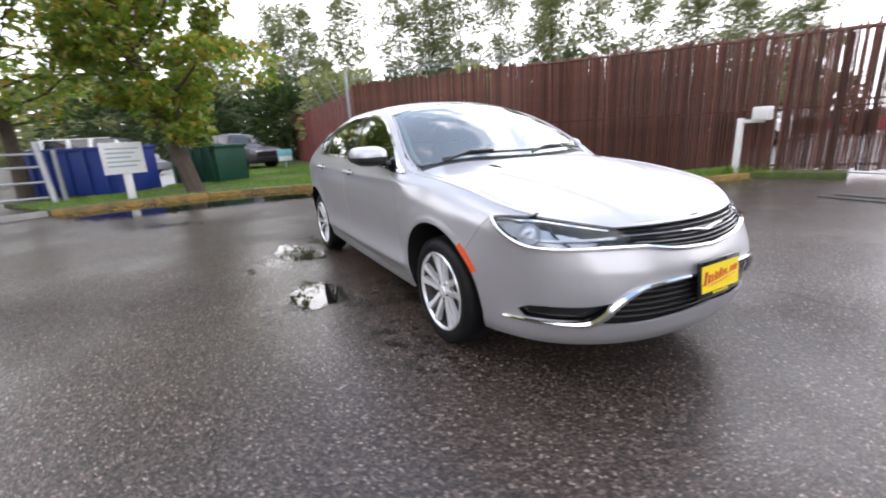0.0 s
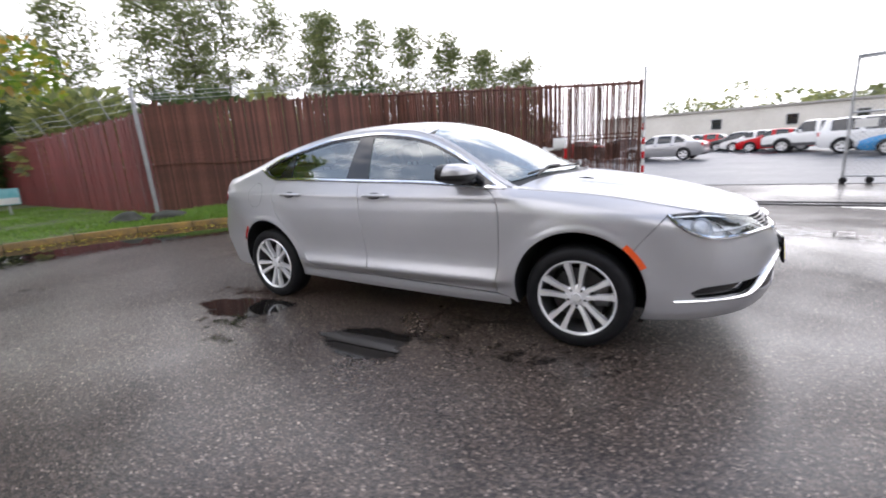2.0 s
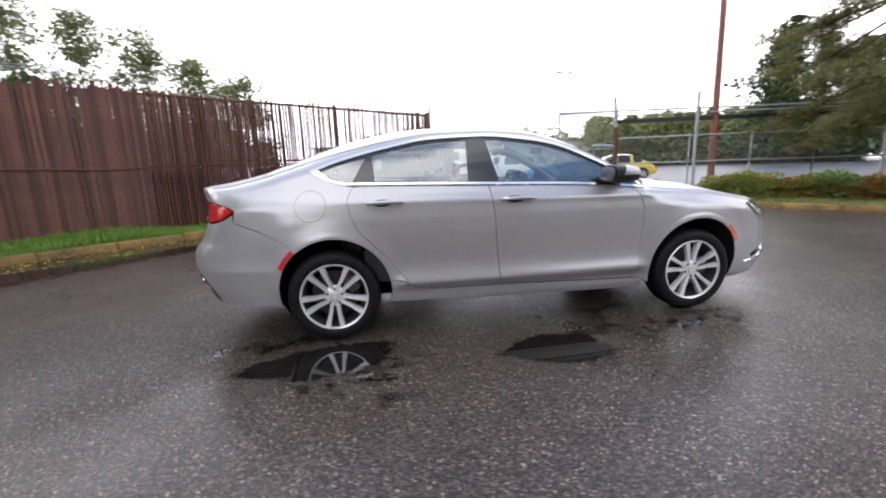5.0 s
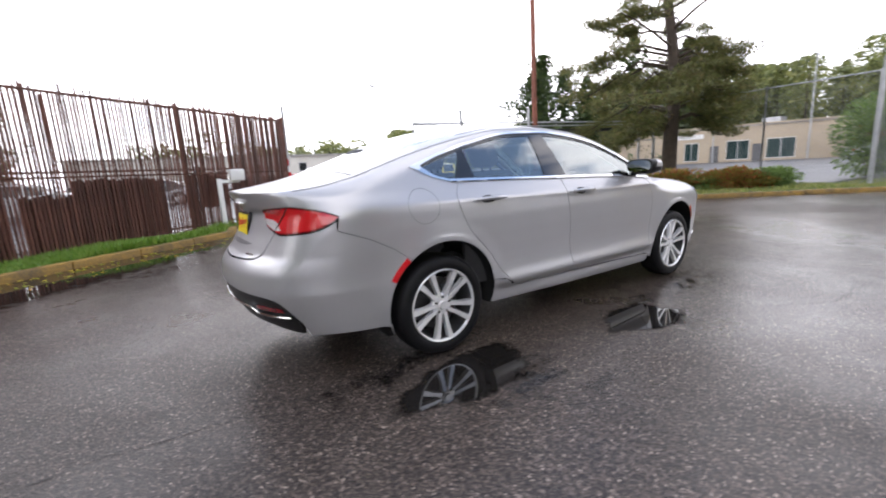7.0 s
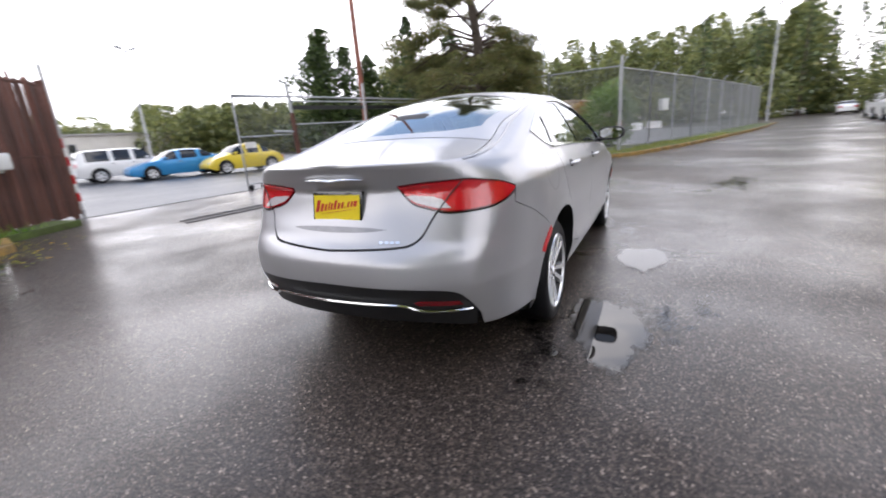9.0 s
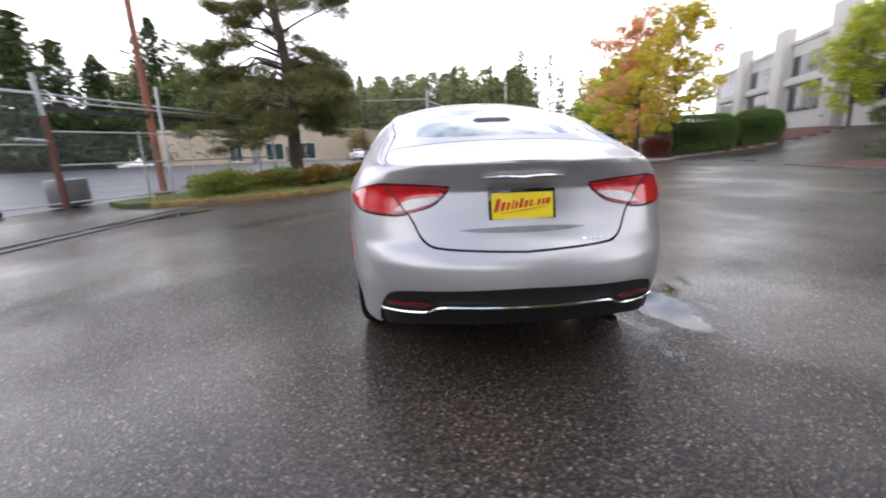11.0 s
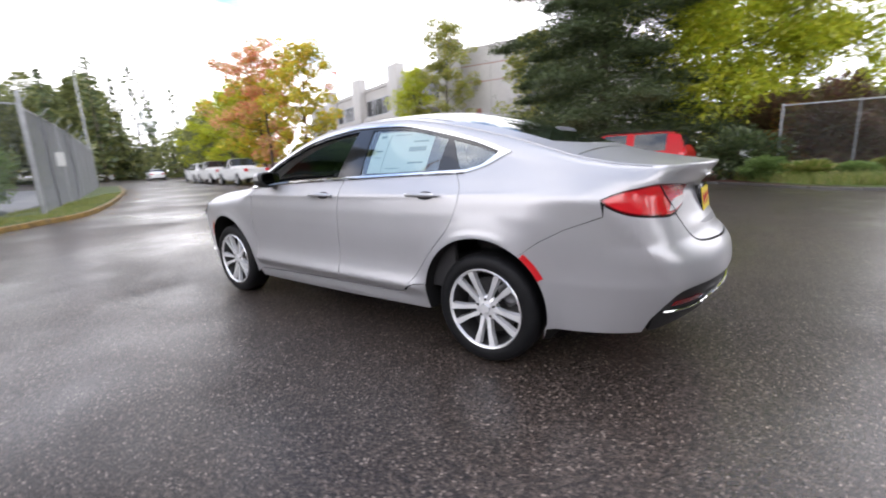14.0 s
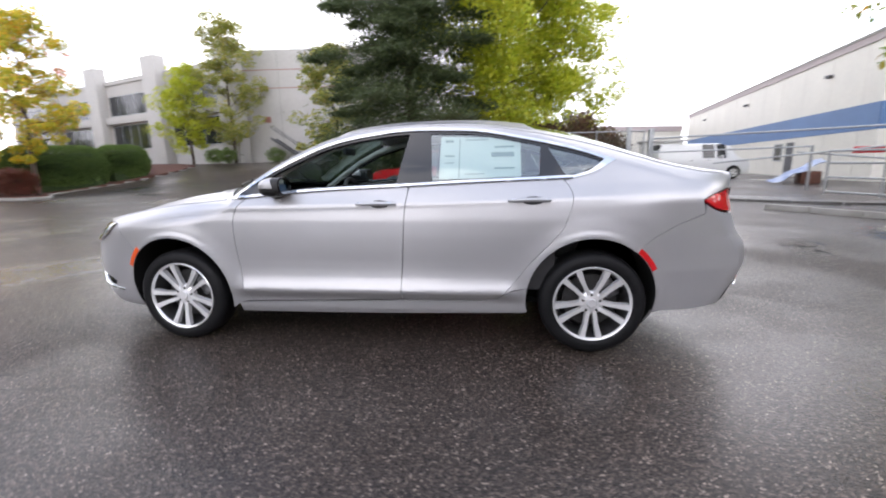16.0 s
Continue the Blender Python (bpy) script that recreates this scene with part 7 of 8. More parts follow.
part("top_rail", beam((L * .42, -.02, 2.66), (L, -.02, 2.62), .022, 8), RUST, fence)
part("front_rail", tube([(L * q, -.03, 1.26 + .02 * math.sin(q * 30)) for q in np.linspace(0, .5, 14)], .014, 6), RUST, fence)
for k in range(3):
    part("top_wire", tube([(L * q, -.05, 2.86 + .07 * k - .03 * math.sin(q * 18 + k)) for q in np.linspace(0, .45, 16)], .006, 4), GALV, fence)
slat_fence("slat_fence", (-27, 3.7), (FENCE_C[0] - .05, FENCE_C[1] + .05), 2.6, SLAT_RED, "maroon slatted fence running back from the corner", lambda q: .14, seed=5, width=.137)
corner = tagged(new("fence_post"), "leaning grey corner post with wire arm", "post")
part("shaft", beam((FENCE_C[0] - .12, FENCE_C[1] - .08, -.05), (FENCE_C[0] - .14, FENCE_C[1] - .12, 3.25), .05, 10), GALV, corner)
for k in range(4):
    x = FENCE_C[0] - 2.2 - 3.0 * k
    part("wire_arm", beam((x, FENCE_C[1] + .18 + .22 * k, 2.7), (x + .25, FENCE_C[1] - .15 + .22 * k, 3.25), .02, 6), GALV, corner)
for q in range(3):
    part("barbed_wire", tube([(FENCE_C[0] - .1 - 13 * w, FENCE_C[1] - .02 - .1 * q + .9 * w, 2.85 + .16 * q - .05 * math.sin(w * 20)) for w in np.linspace(0, 1, 24)], .008, 4), GALV, corner)
end = tagged(new("end_post"), "tall end post with red and white bands", "post")
part("shaft", beam((FENCE_D[0] + .08, FENCE_D[1] + .05, -.05), (FENCE_D[0] + .06, FENCE_D[1] + .04, 3.15), .038, 10), GALV, end)
for k in range(8):
    x, y = FENCE_D[0] + .08 - .002 * k, FENCE_D[1] + .05
    part("stripe", beam((x, y, .18 + .19 * k), (x, y, .37 + .19 * k), .044, 10), RED_LENS if k % 2 else WHITE_PAINT, end)

mail = tagged(new("box_post"), "white wooden post with a small box on an arm", "mailbox")
part("post", box(-1.50, -1.40, 7.72, 7.82, .05, 1.22, None, .008), WHITE_PAINT, mail)
part("arm", box(-1.44, -1.02, 7.74, 7.80, 1.12, 1.19, None, .006), WHITE_PAINT, mail)
part("box", box(-1.22, -.92, 7.66, 7.88, 1.16, 1.42, None, .03), WHITE_PAINT, mail)
teal = tagged(new("yard_sign"), "small teal and white sign on a stake", "sign")
part("board", box(-17.03, -17.0, 1.0, 1.62, .45, .98, None, .004), TEAL, teal)
part("lower_band", box(-16.998, -16.99, 1.03, 1.59, .48, .68), WHITE_PAINT, teal)
part("stake", box(-17.04, -17.0, 1.28, 1.34, 0, .5), GALV, teal)
sign = tagged(new("post_sign"), "white notice board with fine lines on a white post", "sign")
part("post", box(-9.26, -9.12, -3.66, -3.50, .05, .72, None, .006), WHITE_PAINT, sign)
m = pose(-9.12, -3.58, 1.08, 0, 0, 22)
part("board", box(0, .05, -.42, .42, -.36, .36, m, .006), WHITE_PAINT, sign)
bm = bmesh.new()
for k in range(5):
    add_box(bm, .05, .054, -.33, .33 - .09 * (k % 3), .20 - .1 * k, .235 - .1 * k, m)
part("writing", bm, PAPER_BAR, sign)


def steel_bin(name, x, y, w, d, h, turn, mat, label):
    b = new(name)
    b.matrix_basis = pose(x, y, .04, 0, 0, turn)
    bm = bmesh.new()
    add_box(bm, -w / 2, w / 2, -d / 2, d / 2, .08, h, None, .02)
    part("body", bm, mat, b)
    for k in range(5):
        part("rib", box(-w / 2 + (k + .5) * w / 5 - .04, -w / 2 + (k + .5) * w / 5 + .04, -d / 2 - .05, -d / 2 + .002, .1, h - .05, None, .008), mat, b)
    part("rim", box(-w / 2 - .05, w / 2 + .05, -d / 2 - .05, d / 2 + .05, h - .09, h, None, .012), mat, b)
    part("skid", box(-w / 2 + .1, w / 2 - .1, -.3, .3, 0, .09), RUST, b)
    return tagged(b, label, "skip")


steel_bin("steel_skip", -12.3, -4.7, 2.6, 1.6, 1.35, 57, BLUE_BIN, "open blue steel skip with ribbed sides")
steel_bin("steel_skip", -13.0, -1.75, 1.9, 1.3, 1.25, 43, GREEN_BIN, "dark green steel refuse skip")
note = tagged(new("bin_notice"), "white notice with a green head on the blue skip", "notice")
part("sheet", box(-.01, .012, -.32, .32, -.15, .17, pose(-11.62, -4.30, .80, 0, 0, -33)), WHITE_PAINT, note)
part("band", box(.012, .015, -.2, .2, .08, .14, pose(-11.62, -4.30, .80, 0, 0, -33)), TEAL, note)

gate = tagged(new("yard_gate"), "galvanised tubular yard gate standing open", "gate")
part("post", beam((-10.0, -5.2, -.05), (-10.25, -5.35, 1.55), .07, 12), GALV, gate)
part("post", beam((-10.2, -5.05, -.05), (-10.2, -5.05, 1.35), .05, 12), GALV, gate)
g0, g1 = Vector((-10.2, -5.35, 0)), Vector((-9.2, -8.9, 0))
for z in (.25, .62, .98, 1.28):
    part("rail", beam(g0 + Vector((0, 0, z)), g1 + Vector((0, 0, z + .03)), .028, 8), GALV, gate)
for q in (.3, .65, 1.0):
    p = g0.lerp(g1, q)
    part("upright", beam(p + Vector((0, 0, .2)), p + Vector((0, 0, 1.32)), .025, 8), GALV, gate)


def link_fence(name, pts, h, label, base=.1, rails=(1.0,), every=2.6, arms=False, r=.03, mat=None, pitch=.075, wire=.0035):
    f = tagged(new(name), label, "fence")
    mat = mat or GALV
    for a, b in zip(pts, pts[1:]):
        L, turn, d = run_of(a, b)
        n = max(1, round(L / every))
        link_panel(f, a, b, base + .04, base + h, pitch, wire)
        for q in rails:
            part("rail", beam((a[0], a[1], base + h * q), (b[0], b[1], base + h * q), .021, 8), mat, f)
        for k in range(n + 1):
            x, y = a[0] + d.x * L * k / n, a[1] + d.y * L * k / n
            part("post", beam((x, y, -.1), (x, y, base + h + .06), r, 10), mat, f)
            if arms:
                part("arm", beam((x, y, base + h), (x + .25 * d.y, y - .25 * d.x, base + h + .3), .016, 6), mat, f)
    return f


gA, gP, gT, POLE = (4.85, 9.65), (6.5, 9.05), (7.8, 7.2), (9.35, 8.35)
rolling = link_fence("rolling_gate", [(gA[0], gA[1]), gP], 2.55, "rolling chain-link gate on small wheels", .12, (.02, .56, 1.0), 2.0)
for x in (gA[0] - .02, gA[0] + .42):
    bm = lathe([(.0, .03), (.07, .03), (.075, 0), (.07, -.03), (.0, -.03)], 14)
    bmesh.ops.translate(bm, vec=(x, gA[1] - .15, .08), verts=bm.verts)
    part("roller", bm, RUBBER, rolling)
part("tag", box(gA[0] + .05, gA[0] + .42, gA[1] - .16, gA[1] - .14, 1.22, 1.40), WHITE_PAINT, rolling, "small white tag on the gate")
gp = tagged(new("gate_post"), "stout rusted gate post with a grey cap pipe", "post")
part("shaft", beam((gP[0], gP[1], -.05), (gP[0] - .03, gP[1], 2.2), .075, 12), RUST, gp)
part("upper_pipe", beam((gP[0] - .03, gP[1], 2.1), (gP[0] - .08, gP[1] + .02, 3.12), .05, 10), GALV, gp)
part("arm", beam((gP[0], gP[1], 1.62), (gP[0] - .75, gP[1] + .1, 1.66), .04, 8), GALV, gp)
part("cabinet", box(gP[0] + .1, gP[0] + 1.0, gP[1] + .1, gP[1] + .5, .05, .72, None, .02), STEEL, gp)
yard = link_fence("yard_fence", [gP, (8.4, 8.2), (11.8, 7.3), (14.0, 6.4)], 1.75, "chain-link yard fence with several rails", .1, (.04, .55, 1.0), 1.7, r=.026)
tp = tagged(new("thin_post"), "thin galvanised post beside the red pole", "post")
part("shaft", beam((gT[0], gT[1], -.05), (gT[0], gT[1], 2.95), .04, 8), GALV, tp)
over = tagged(new("overhead_track"), "dark overhead gate track between posts", "track")
part("pipe", beam((gA[0], gA[1], 2.72), (13.9, 7.0, 2.62), .028, 8), GALV, over)
part("track", box(0, 7.0, -.05, .05, 2.30, 2.42, pose(gP[0], gP[1], 0, 0, 0, -14)), BLACK_TRIM, over)
part("pipe", beam((gP[0], gP[1], 2.55), (13.9, 6.9, 2.5), .022, 8), GALV, over)
part("leg", beam((13.9, 7.0, -.05), (13.9, 7.0, 2.7), .05, 8), GALV, over)
pole = tagged(new("utility_pole"), "tall weathered red utility pole", "pole")
part("shaft", tube([(POLE[0], POLE[1], -.1), (POLE[0] - .03, POLE[1] + .03, 6), (POLE[0] - .08, POLE[1] + .1, 14)], [.105, .085, .062], 14), POLE_RED, pole)
part("collar", box(POLE[0] - .19, POLE[0] + .19, POLE[1] - .19, POLE[1] + .19, 0, .18, None, .03), POLE_RED, pole)
link_fence("island_fence", [(13.9, 6.4), (13.75, 2.65), (13.65, .05)], 3.0, "tall chain-link fence behind the island", .1, (1.0,), 3.2)
road_fence = link_fence("roadside_fence", [(13.65, .05), (16.5, -.9), (22, -2.7), (31, -5.4), (42, -8.6)], 2.95, "tall chain-link fence along the road with raked arms", .1, (1.0,), 2.8, arms=True, r=.035, pitch=.06, wire=.005)
part("end_post", beam((13.65, .02, -.05), (13.67, .0, 3.45), .055, 10), GALV, road_fence)
part("warning_tag", box(17.9, 17.92, -1.6, -1.2, 1.5, 2.0, None, .003), WHITE_PAINT, road_fence)
for x, y, h in ((15.9, 33.9, 8.9), (60, 24, 11), (64, 15, 12), (52, -11, 11)):
    lamp = tagged(new("lot_lamp"), "tall lot lamp on a thin grey pole", "street lamp", "lot lamps")
    part("shaft", tube([(x, y, -.1), (x, y, h)], [.11, .06], 8), GALV, lamp)
    for d in (-1, 1):
        part("arm", tube([(x, y, h - .25), (x + d * .2, y, h - .05), (x + d * .35, y, h)], .03, 6), GALV, lamp)
        part("head", box(-.26, .26, -.14, .14, -.06, .08, pose(x + d * .5, y, h + .05, 0, -14 * d, 0), .03), GALV, lamp)

# hydrant, grey posts and pipes by the south lot
hyd = tagged(new("fire_hydrant"), "yellow cast-iron fire hydrant in the weeds", "hydrant")
bm = lathe([(.0, .75), (.05, .74), (.07, .70), (.12, .66), (.13, .60), (.10, .58), (.10, .2), (.14, .18), (.14, 0), (.0, 0)], 20)
bmesh.ops.transform(bm, matrix=pose(-6.35, -14.9, .05, 90, 0, 0) @ pose(0, 0, 0), verts=bm.verts)
part("barrel", bm, YELLOW_CAST, hyd)
for k in (-1, 1):
    part("outlet", beam((-6.35, -14.9, .48), (-6.35 + k * .2, -14.9, .48), .055, 10), YELLOW_CAST, hyd)
for x, y, h in ((-6.6, -14.4, 2.35), (-6.45, -16.8, 2.6)):
    q = tagged(new("bollard_post"), "square grey steel post", "post", "grey posts")
    part("shaft", box(x - .09, x + .09, y - .09, y + .09, -.02, h, None, .01), GALV, q)
    part("cap", box(x - .10, x + .10, y - .10, y + .10, h, h + .03, None, .01), GALV, q)
bar_a = tagged(new("pipe_barrier"), "long grey pipe barrier with a red plate", "barrier")
for a, b, r in (((-6.6, -14.4, 2.0), (-15.8, -13.5, 2.25), .036), ((-6.6, -14.4, 1.48), (-12.0, -13.9, 1.55), .03), ((-8.8, -14.1, 1.02), (-17.5, -13.3, 1.8), .03), ((-11.5, -13.9, 1.36), (-17.5, -13.3, .72), .03)):
    part("pipe", beam(a, b, r, 8), GALV, bar_a)
part("plate", box(-14.2, -13.2, -13.72, -13.68, 1.27, 1.5, None, .004), RED_LENS, bar_a)
for x, y, h in ((-15.8, -13.5, 2.28), (-12.0, -13.9, 1.58), (-17.5, -13.3, 1.85)):
    part("leg", beam((x, y, -.05), (x, y, h), .045, 8), GALV, bar_a)
link_fence("weed_fence", [(-2.9, -14.9), (-4.7, -15.05), (-6.6, -15.2)], 2.3, "chain-link fence overgrown by weeds and brown bushes", .06, (1.0,), 1.9, pitch=.08, wire=.004)
tarp = new("tarpaulin")
bm = bmesh.new()
bmesh.ops.create_grid(bm, x_segments=14, y_segments=10, size=1)
for v in bm.verts:
    x, y = v.co.x, v.co.y
    v.co = (x * .9, y * .55, max(.02, .98 * (.5 + .5 * x) + .06 * math.sin(x * 7 + y * 3) + .05 * math.sin(y * 9)))
bmesh.ops.translate(bm, vec=(0, 0, .05), verts=bm.verts)
part("cloth", bm, TARP_BLUE, tarp)
part("load", box(.1, .84, -.42, .42, 0, .55, None, .05), RUST, tarp)
tarp.matrix_basis = pose(-14.1, -18.0, 0, 0, 0, 165)
tagged(tarp, "blue and white tarpaulin over a low load", "tarpaulin")


bush("fence_shrub", 19.0, .9, 3.2, 2.6, 3.0, LEAF_HEDGE, 302, 5200, .08, "tall green shrub behind the roadside fence", base=0)
bush("russet_bush", 63.6, 9.4, 4.2, 3.6, 4.2, LEAF_RUSSET, 303, 3600, .13, "round russet bush at the end of the shops", base=0)


def barrier(x, y, turn):
    """A cast road barrier: broad foot, sloped flanks, narrow top."""
    bm = bmesh.new()
    rows = [[bm.verts.new((q, s * w, z)) for s, w, z in ((-1, .3, 0), (-1, .28, .1), (-1, .12, .35), (-1, .09, .82), (1, .09, .82), (1, .12, .35), (1, .28, .1), (1, .3, 0))] for q in (-.95, .95)]
    for k in range(8):
        bm.faces.new((rows[0][k], rows[0][(k + 1) % 8], rows[1][(k + 1) % 8], rows[1][k]))
    bm.faces.new(rows[0])
    bm.faces.new(rows[1][::-1])
    bmesh.ops.recalc_face_normals(bm, faces=bm.faces[:])
    ob = finish("road_barrier", bm, WHITE_PAINT)
    ob.matrix_basis = pose(x, y, .01, 0, 0, turn)
    return tagged(ob, "white cast road barrier at the yard's edge", "barrier", "road barriers")


for x, y, turn in ((52, 1.6, 70), (54, 2.4, 75), (58, -.4, 60)):
    barrier(x, y, turn)
for x, y, w, seed in ((-9.15, 1.25, .62, 1), (-8.35, 1.75, .72, 2)):
    rock = bmesh.new()
    bmesh.ops.create_icosphere(rock, subdivisions=3, radius=1)
    for v in rock.verts:
        n = 1 + .16 * math.sin(v.co.x * 4 + seed) * math.cos(v.co.y * 3.3) + .1 * math.sin(v.co.z * 6 + seed * 2)
        v.co = (v.co.x * n * w * .6, v.co.y * n * w * .4, v.co.z * n * .17)
    ob = finish("rock", rock, ROCK, sharp=60)
    ob.matrix_basis = pose(x, y, .17, 0, 0, 30 * seed)
    tagged(ob, "low dark mossy rock in the grass", "rock", "rocks by the fence")
utility = tagged(new("utility_box"), "small pale utility box under the trees", "utility box")
part("cabinet", box(-2.3, -1.8, -16.4, -16.0, .05, 1.0, None, .03), WHITE_PAINT, utility)
part("lid", box(-2.33, -1.77, -16.43, -15.97, 1.0, 1.05, None, .015), GALV, utility)
part("plinth", box(-2.38, -1.72, -16.48, -15.92, -.05, .06, None, .01), KERB_GREY, utility)


# ---------------------------------------------------------------- buildings
def wall_run(owner, a, b, h, mat, name="wall", base=-.1, thick=.3):
    L, turn, d = run_of(a, b)
    return part(name, box(0, L, -thick, 0, base, h, pose(a[0], a[1], 0, 0, 0, turn)), mat, owner)


def on_wall(a, b, s0, s1, z0, z1, out0, out1, bevel=0.0):
    """A block on the outer face of a wall that runs from a to b; outside is to the left of that run."""
    L, turn, d = run_of(a, b)
    return box(s0, s1, out0, out1, z0, z1, pose(a[0], a[1], 0, 0, 0, turn), bevel)


def window(owner, a, b, s0, s1, z0, z1, glass=None, frame=None, bars=0):
    w = part("window", on_wall(a, b, s0, s1, z0, z1, -.02, .03), glass or DARK_GLASS, owner)
    fr = frame or GALV
    for q0, q1, y0, y1 in ((s0 - .06, s1 + .06, z1, z1 + .07), (s0 - .06, s1 + .06, z0 - .07, z0), (s0 - .06, s0, z0, z1), (s1, s1 + .06, z0, z1)):
        part("frame", on_wall(a, b, q0, q1, y0, y1, -.02, .06), fr, w)
    for k in range(bars):
        s = s0 + (s1 - s0) * (k + 1) / (bars + 1)
        part("mullion", on_wall(a, b, s - .03, s + .03, z0, z1, -.02, .05), fr, w)
    return w


# long pale workshop beyond the lot
b1 = tagged(new("workshop_building"), "long low cream workshop with small windows", "building")
A, B = (105, 76), (-12, 76)
wall_run(b1, A, B, 5.0, WALL_WHITE)
wall_run(b1, B, (-12, 92), 5.0, WALL_WHITE)
part("roof", box(-12.4, 105.4, 75.6, 92, 4.95, 5.2), CONCRETE, b1)
for x in (4.4, 13.5, 21, 28.5, 38, 49, 62, 78):
    window(b1, A, B, 105 - x - .65, 105 - x + .65, 2.3, 3.7)
for x in (17.5, 44):
    part("door", on_wall(A, B, 105 - x - .5, 105 - x + .5, 0, 2.1, -.02, .05), CLADDING, b1)
for x in range(-8, 104, 9):
    part("pilaster", on_wall(A, B, 105 - x - .12, 105 - x + .12, 0, 4.9, 0, .12), WALL_WHITE, b1)

# low beige shops behind the island
b2 = tagged(new("shop_building"), "low beige shop block with green glazed fronts", "building")
A, B = (66, 11.5), (57, 36)
wall_run(b2, A, B, 4.6, WALL_BEIGE)
wall_run(b2, (78, 7), A, 4.6, WALL_BEIGE)
part("roof", slab("roof", [(65.8, 11.2), (56.8, 36.2), (68, 40), (78.5, 6.8)], 4.6, 4.78, WALL_BEIGE).data and box(64, 66, 18, 20, 4.75, 5.4), GALV, b2)
for s, w in ((5.2, 2.8), (9.9, 2.4), (15.6, 1.6)):
    window(b2, A, B, s, s + w, .35, 2.7, TEAL_GLASS, WHITE_PAINT, 1)
for s in (8.5, 13.2):
    part("door", on_wall(A, B, s, s + 1.0, 0, 2.2, -.02, .04), CLADDING, b2)
part("name_board", on_wall(A, B, 15.0, 18.6, 3.3, 3.9, .02, .09), WHITE_PAINT, b2, "plain white name board")
part("coping", on_wall(A, B, -.1, 26.2, 4.45, 4.72, 0, .12), CONCRETE, b2)
for o in [o for o in bpy.data.objects if o.name.startswith("roof") and not o.parent]:
    o.parent = b2

# office block with window bands between piers
b3 = tagged(new("office_building"), "two-storey pale grey office with dark window bands", "building")
P, Q, R = (63.5, -46.8), (22.6, -32.6), (9.5, -34.0)
HT = 11.2
P, Q, R = Q, P, R
wall_run(b3, P, Q, HT - 1.0, WALL_GREY)
wall_run(b3, R, P, HT, WALL_GREY)
wall_run(b3, R, (7.5, -52), HT, WALL_GREY)
part("parapet", on_wall(P, Q, 0, 43.5, HT - 1.0, HT - .6, -.3, .12), WALL_GREY, b3)
L, turn, d = run_of(P, Q)
for k in range(4):
    s = -1.6 + k * 10.6
    part("pier", on_wall(P, Q, s, s + 2.2, -.1, HT + .75, -.2, .9, .02), WALL_GREY, b3)
    for z0, z1 in ((3.6, 6.0), (7.1, 9.0)):
        window(b3, P, Q, s + 2.5, s + 10.1, z0, z1, DARK_GLASS, GALV, 4)
    part("sill_band", on_wall(P, Q, s + 2.2, s + 10.6, 6.2, 6.9, 0, .45, .02), WALL_GREY, b3)
for z in (8.05, 9.55):
    part("joint_line", on_wall(R, P, .3, 12.2, z, z + .06, -.01, .012), RUSTLINE, b3)
for s in (4.5, 8.8):
    part("panel_joint", on_wall(R, P, s, s + .05, 0, HT - .1, -.01, .008), CONCRETE, b3)
part("mark", on_wall(R, P, 9.8, 10.4, 5.2, 5.7, 0, .01), RUSTLINE, b3, "faded red mark on the wall")
part("corner_pier", on_wall(R, P, 12.0, 13.4, -.1, HT + .35, 0, .5, .02), WALL_GREY, b3)
part("roof", box(23, 60, -60, -47, HT - .8, HT - .5), CONCRETE, b3)
stair = tagged(new("outdoor_stair"), "dark steel stair against the office wall", "stair")
for k in range(12):
    part("tread", on_wall(R, P, 6.0 + .28 * k, 6.3 + .28 * k, 1.5 + .19 * k, 1.54 + .19 * k, .2, 1.3), CLADDING, stair)
for o in (.2, 1.3):
    part("stringer", tube([Vector((R[0], R[1], 0)) + Vector(run_of(R, P)[2]) * s + Vector((-run_of(R, P)[2].y, run_of(R, P)[2].x, 0)) * o + Vector((0, 0, z)) for s, z in ((6.0, 1.4), (9.4, 3.8))], .07, 6), CLADDING, stair)
    part("handrail", tube([Vector((R[0], R[1], 0)) + Vector(run_of(R, P)[2]) * s + Vector((-run_of(R, P)[2].y, run_of(R, P)[2].x, 0)) * o + Vector((0, 0, z)) for s, z in ((6.0, 2.3), (9.4, 4.7))], .03, 6), CLADDING, stair)

# warehouse with the blue band
b4 = tagged(new("warehouse"), "cream metal warehouse with a faded blue band", "building")
P, Q, R = (-17.6, -18.6), (-24.5, -56), (-33, -15.8)
part("wall", on_wall(P, Q, 0, 38, -.1, 6.6, -.3, 0), WALL_CREAM, b4)
wall = part("wall", on_wall(R, P, 0, 15.6, -.1, 6.6, -.3, 0), WALL_CREAM, b4)
for A, B, n in ((R, P, 15.65), ):
    part("blue_band", on_wall(A, B, 0, n, 2.35, 3.55, 0, .02), BLUE_BAND, b4)
    part("fascia", on_wall(A, B, 0, n + .1, 6.28, 6.62, 0, .06), PINK_EAVE, b4)
    part("coping", on_wall(A, B, 0, n + .12, 6.62, 6.74, -.3, .1), CONCRETE, b4)
L, turn, d = run_of(P, Q)
part("blue_band", on_wall(P, Q, 0, L, 2.35, 3.55, -.02, .02), BLUE_BAND, b4)
part("fascia", on_wall(P, Q, 0, L, 6.28, 6.62, -.1, .06), PINK_EAVE, b4)
part("coping", on_wall(P, Q, 0, L, 6.62, 6.74, -.3, .1), CONCRETE, b4)
for s in (4.5, 17, 29.5):
    part("wall_lamp", on_wall(P, Q, s, s + .35, 5.3, 5.45, 0, .25, .02), CLADDING, b4)
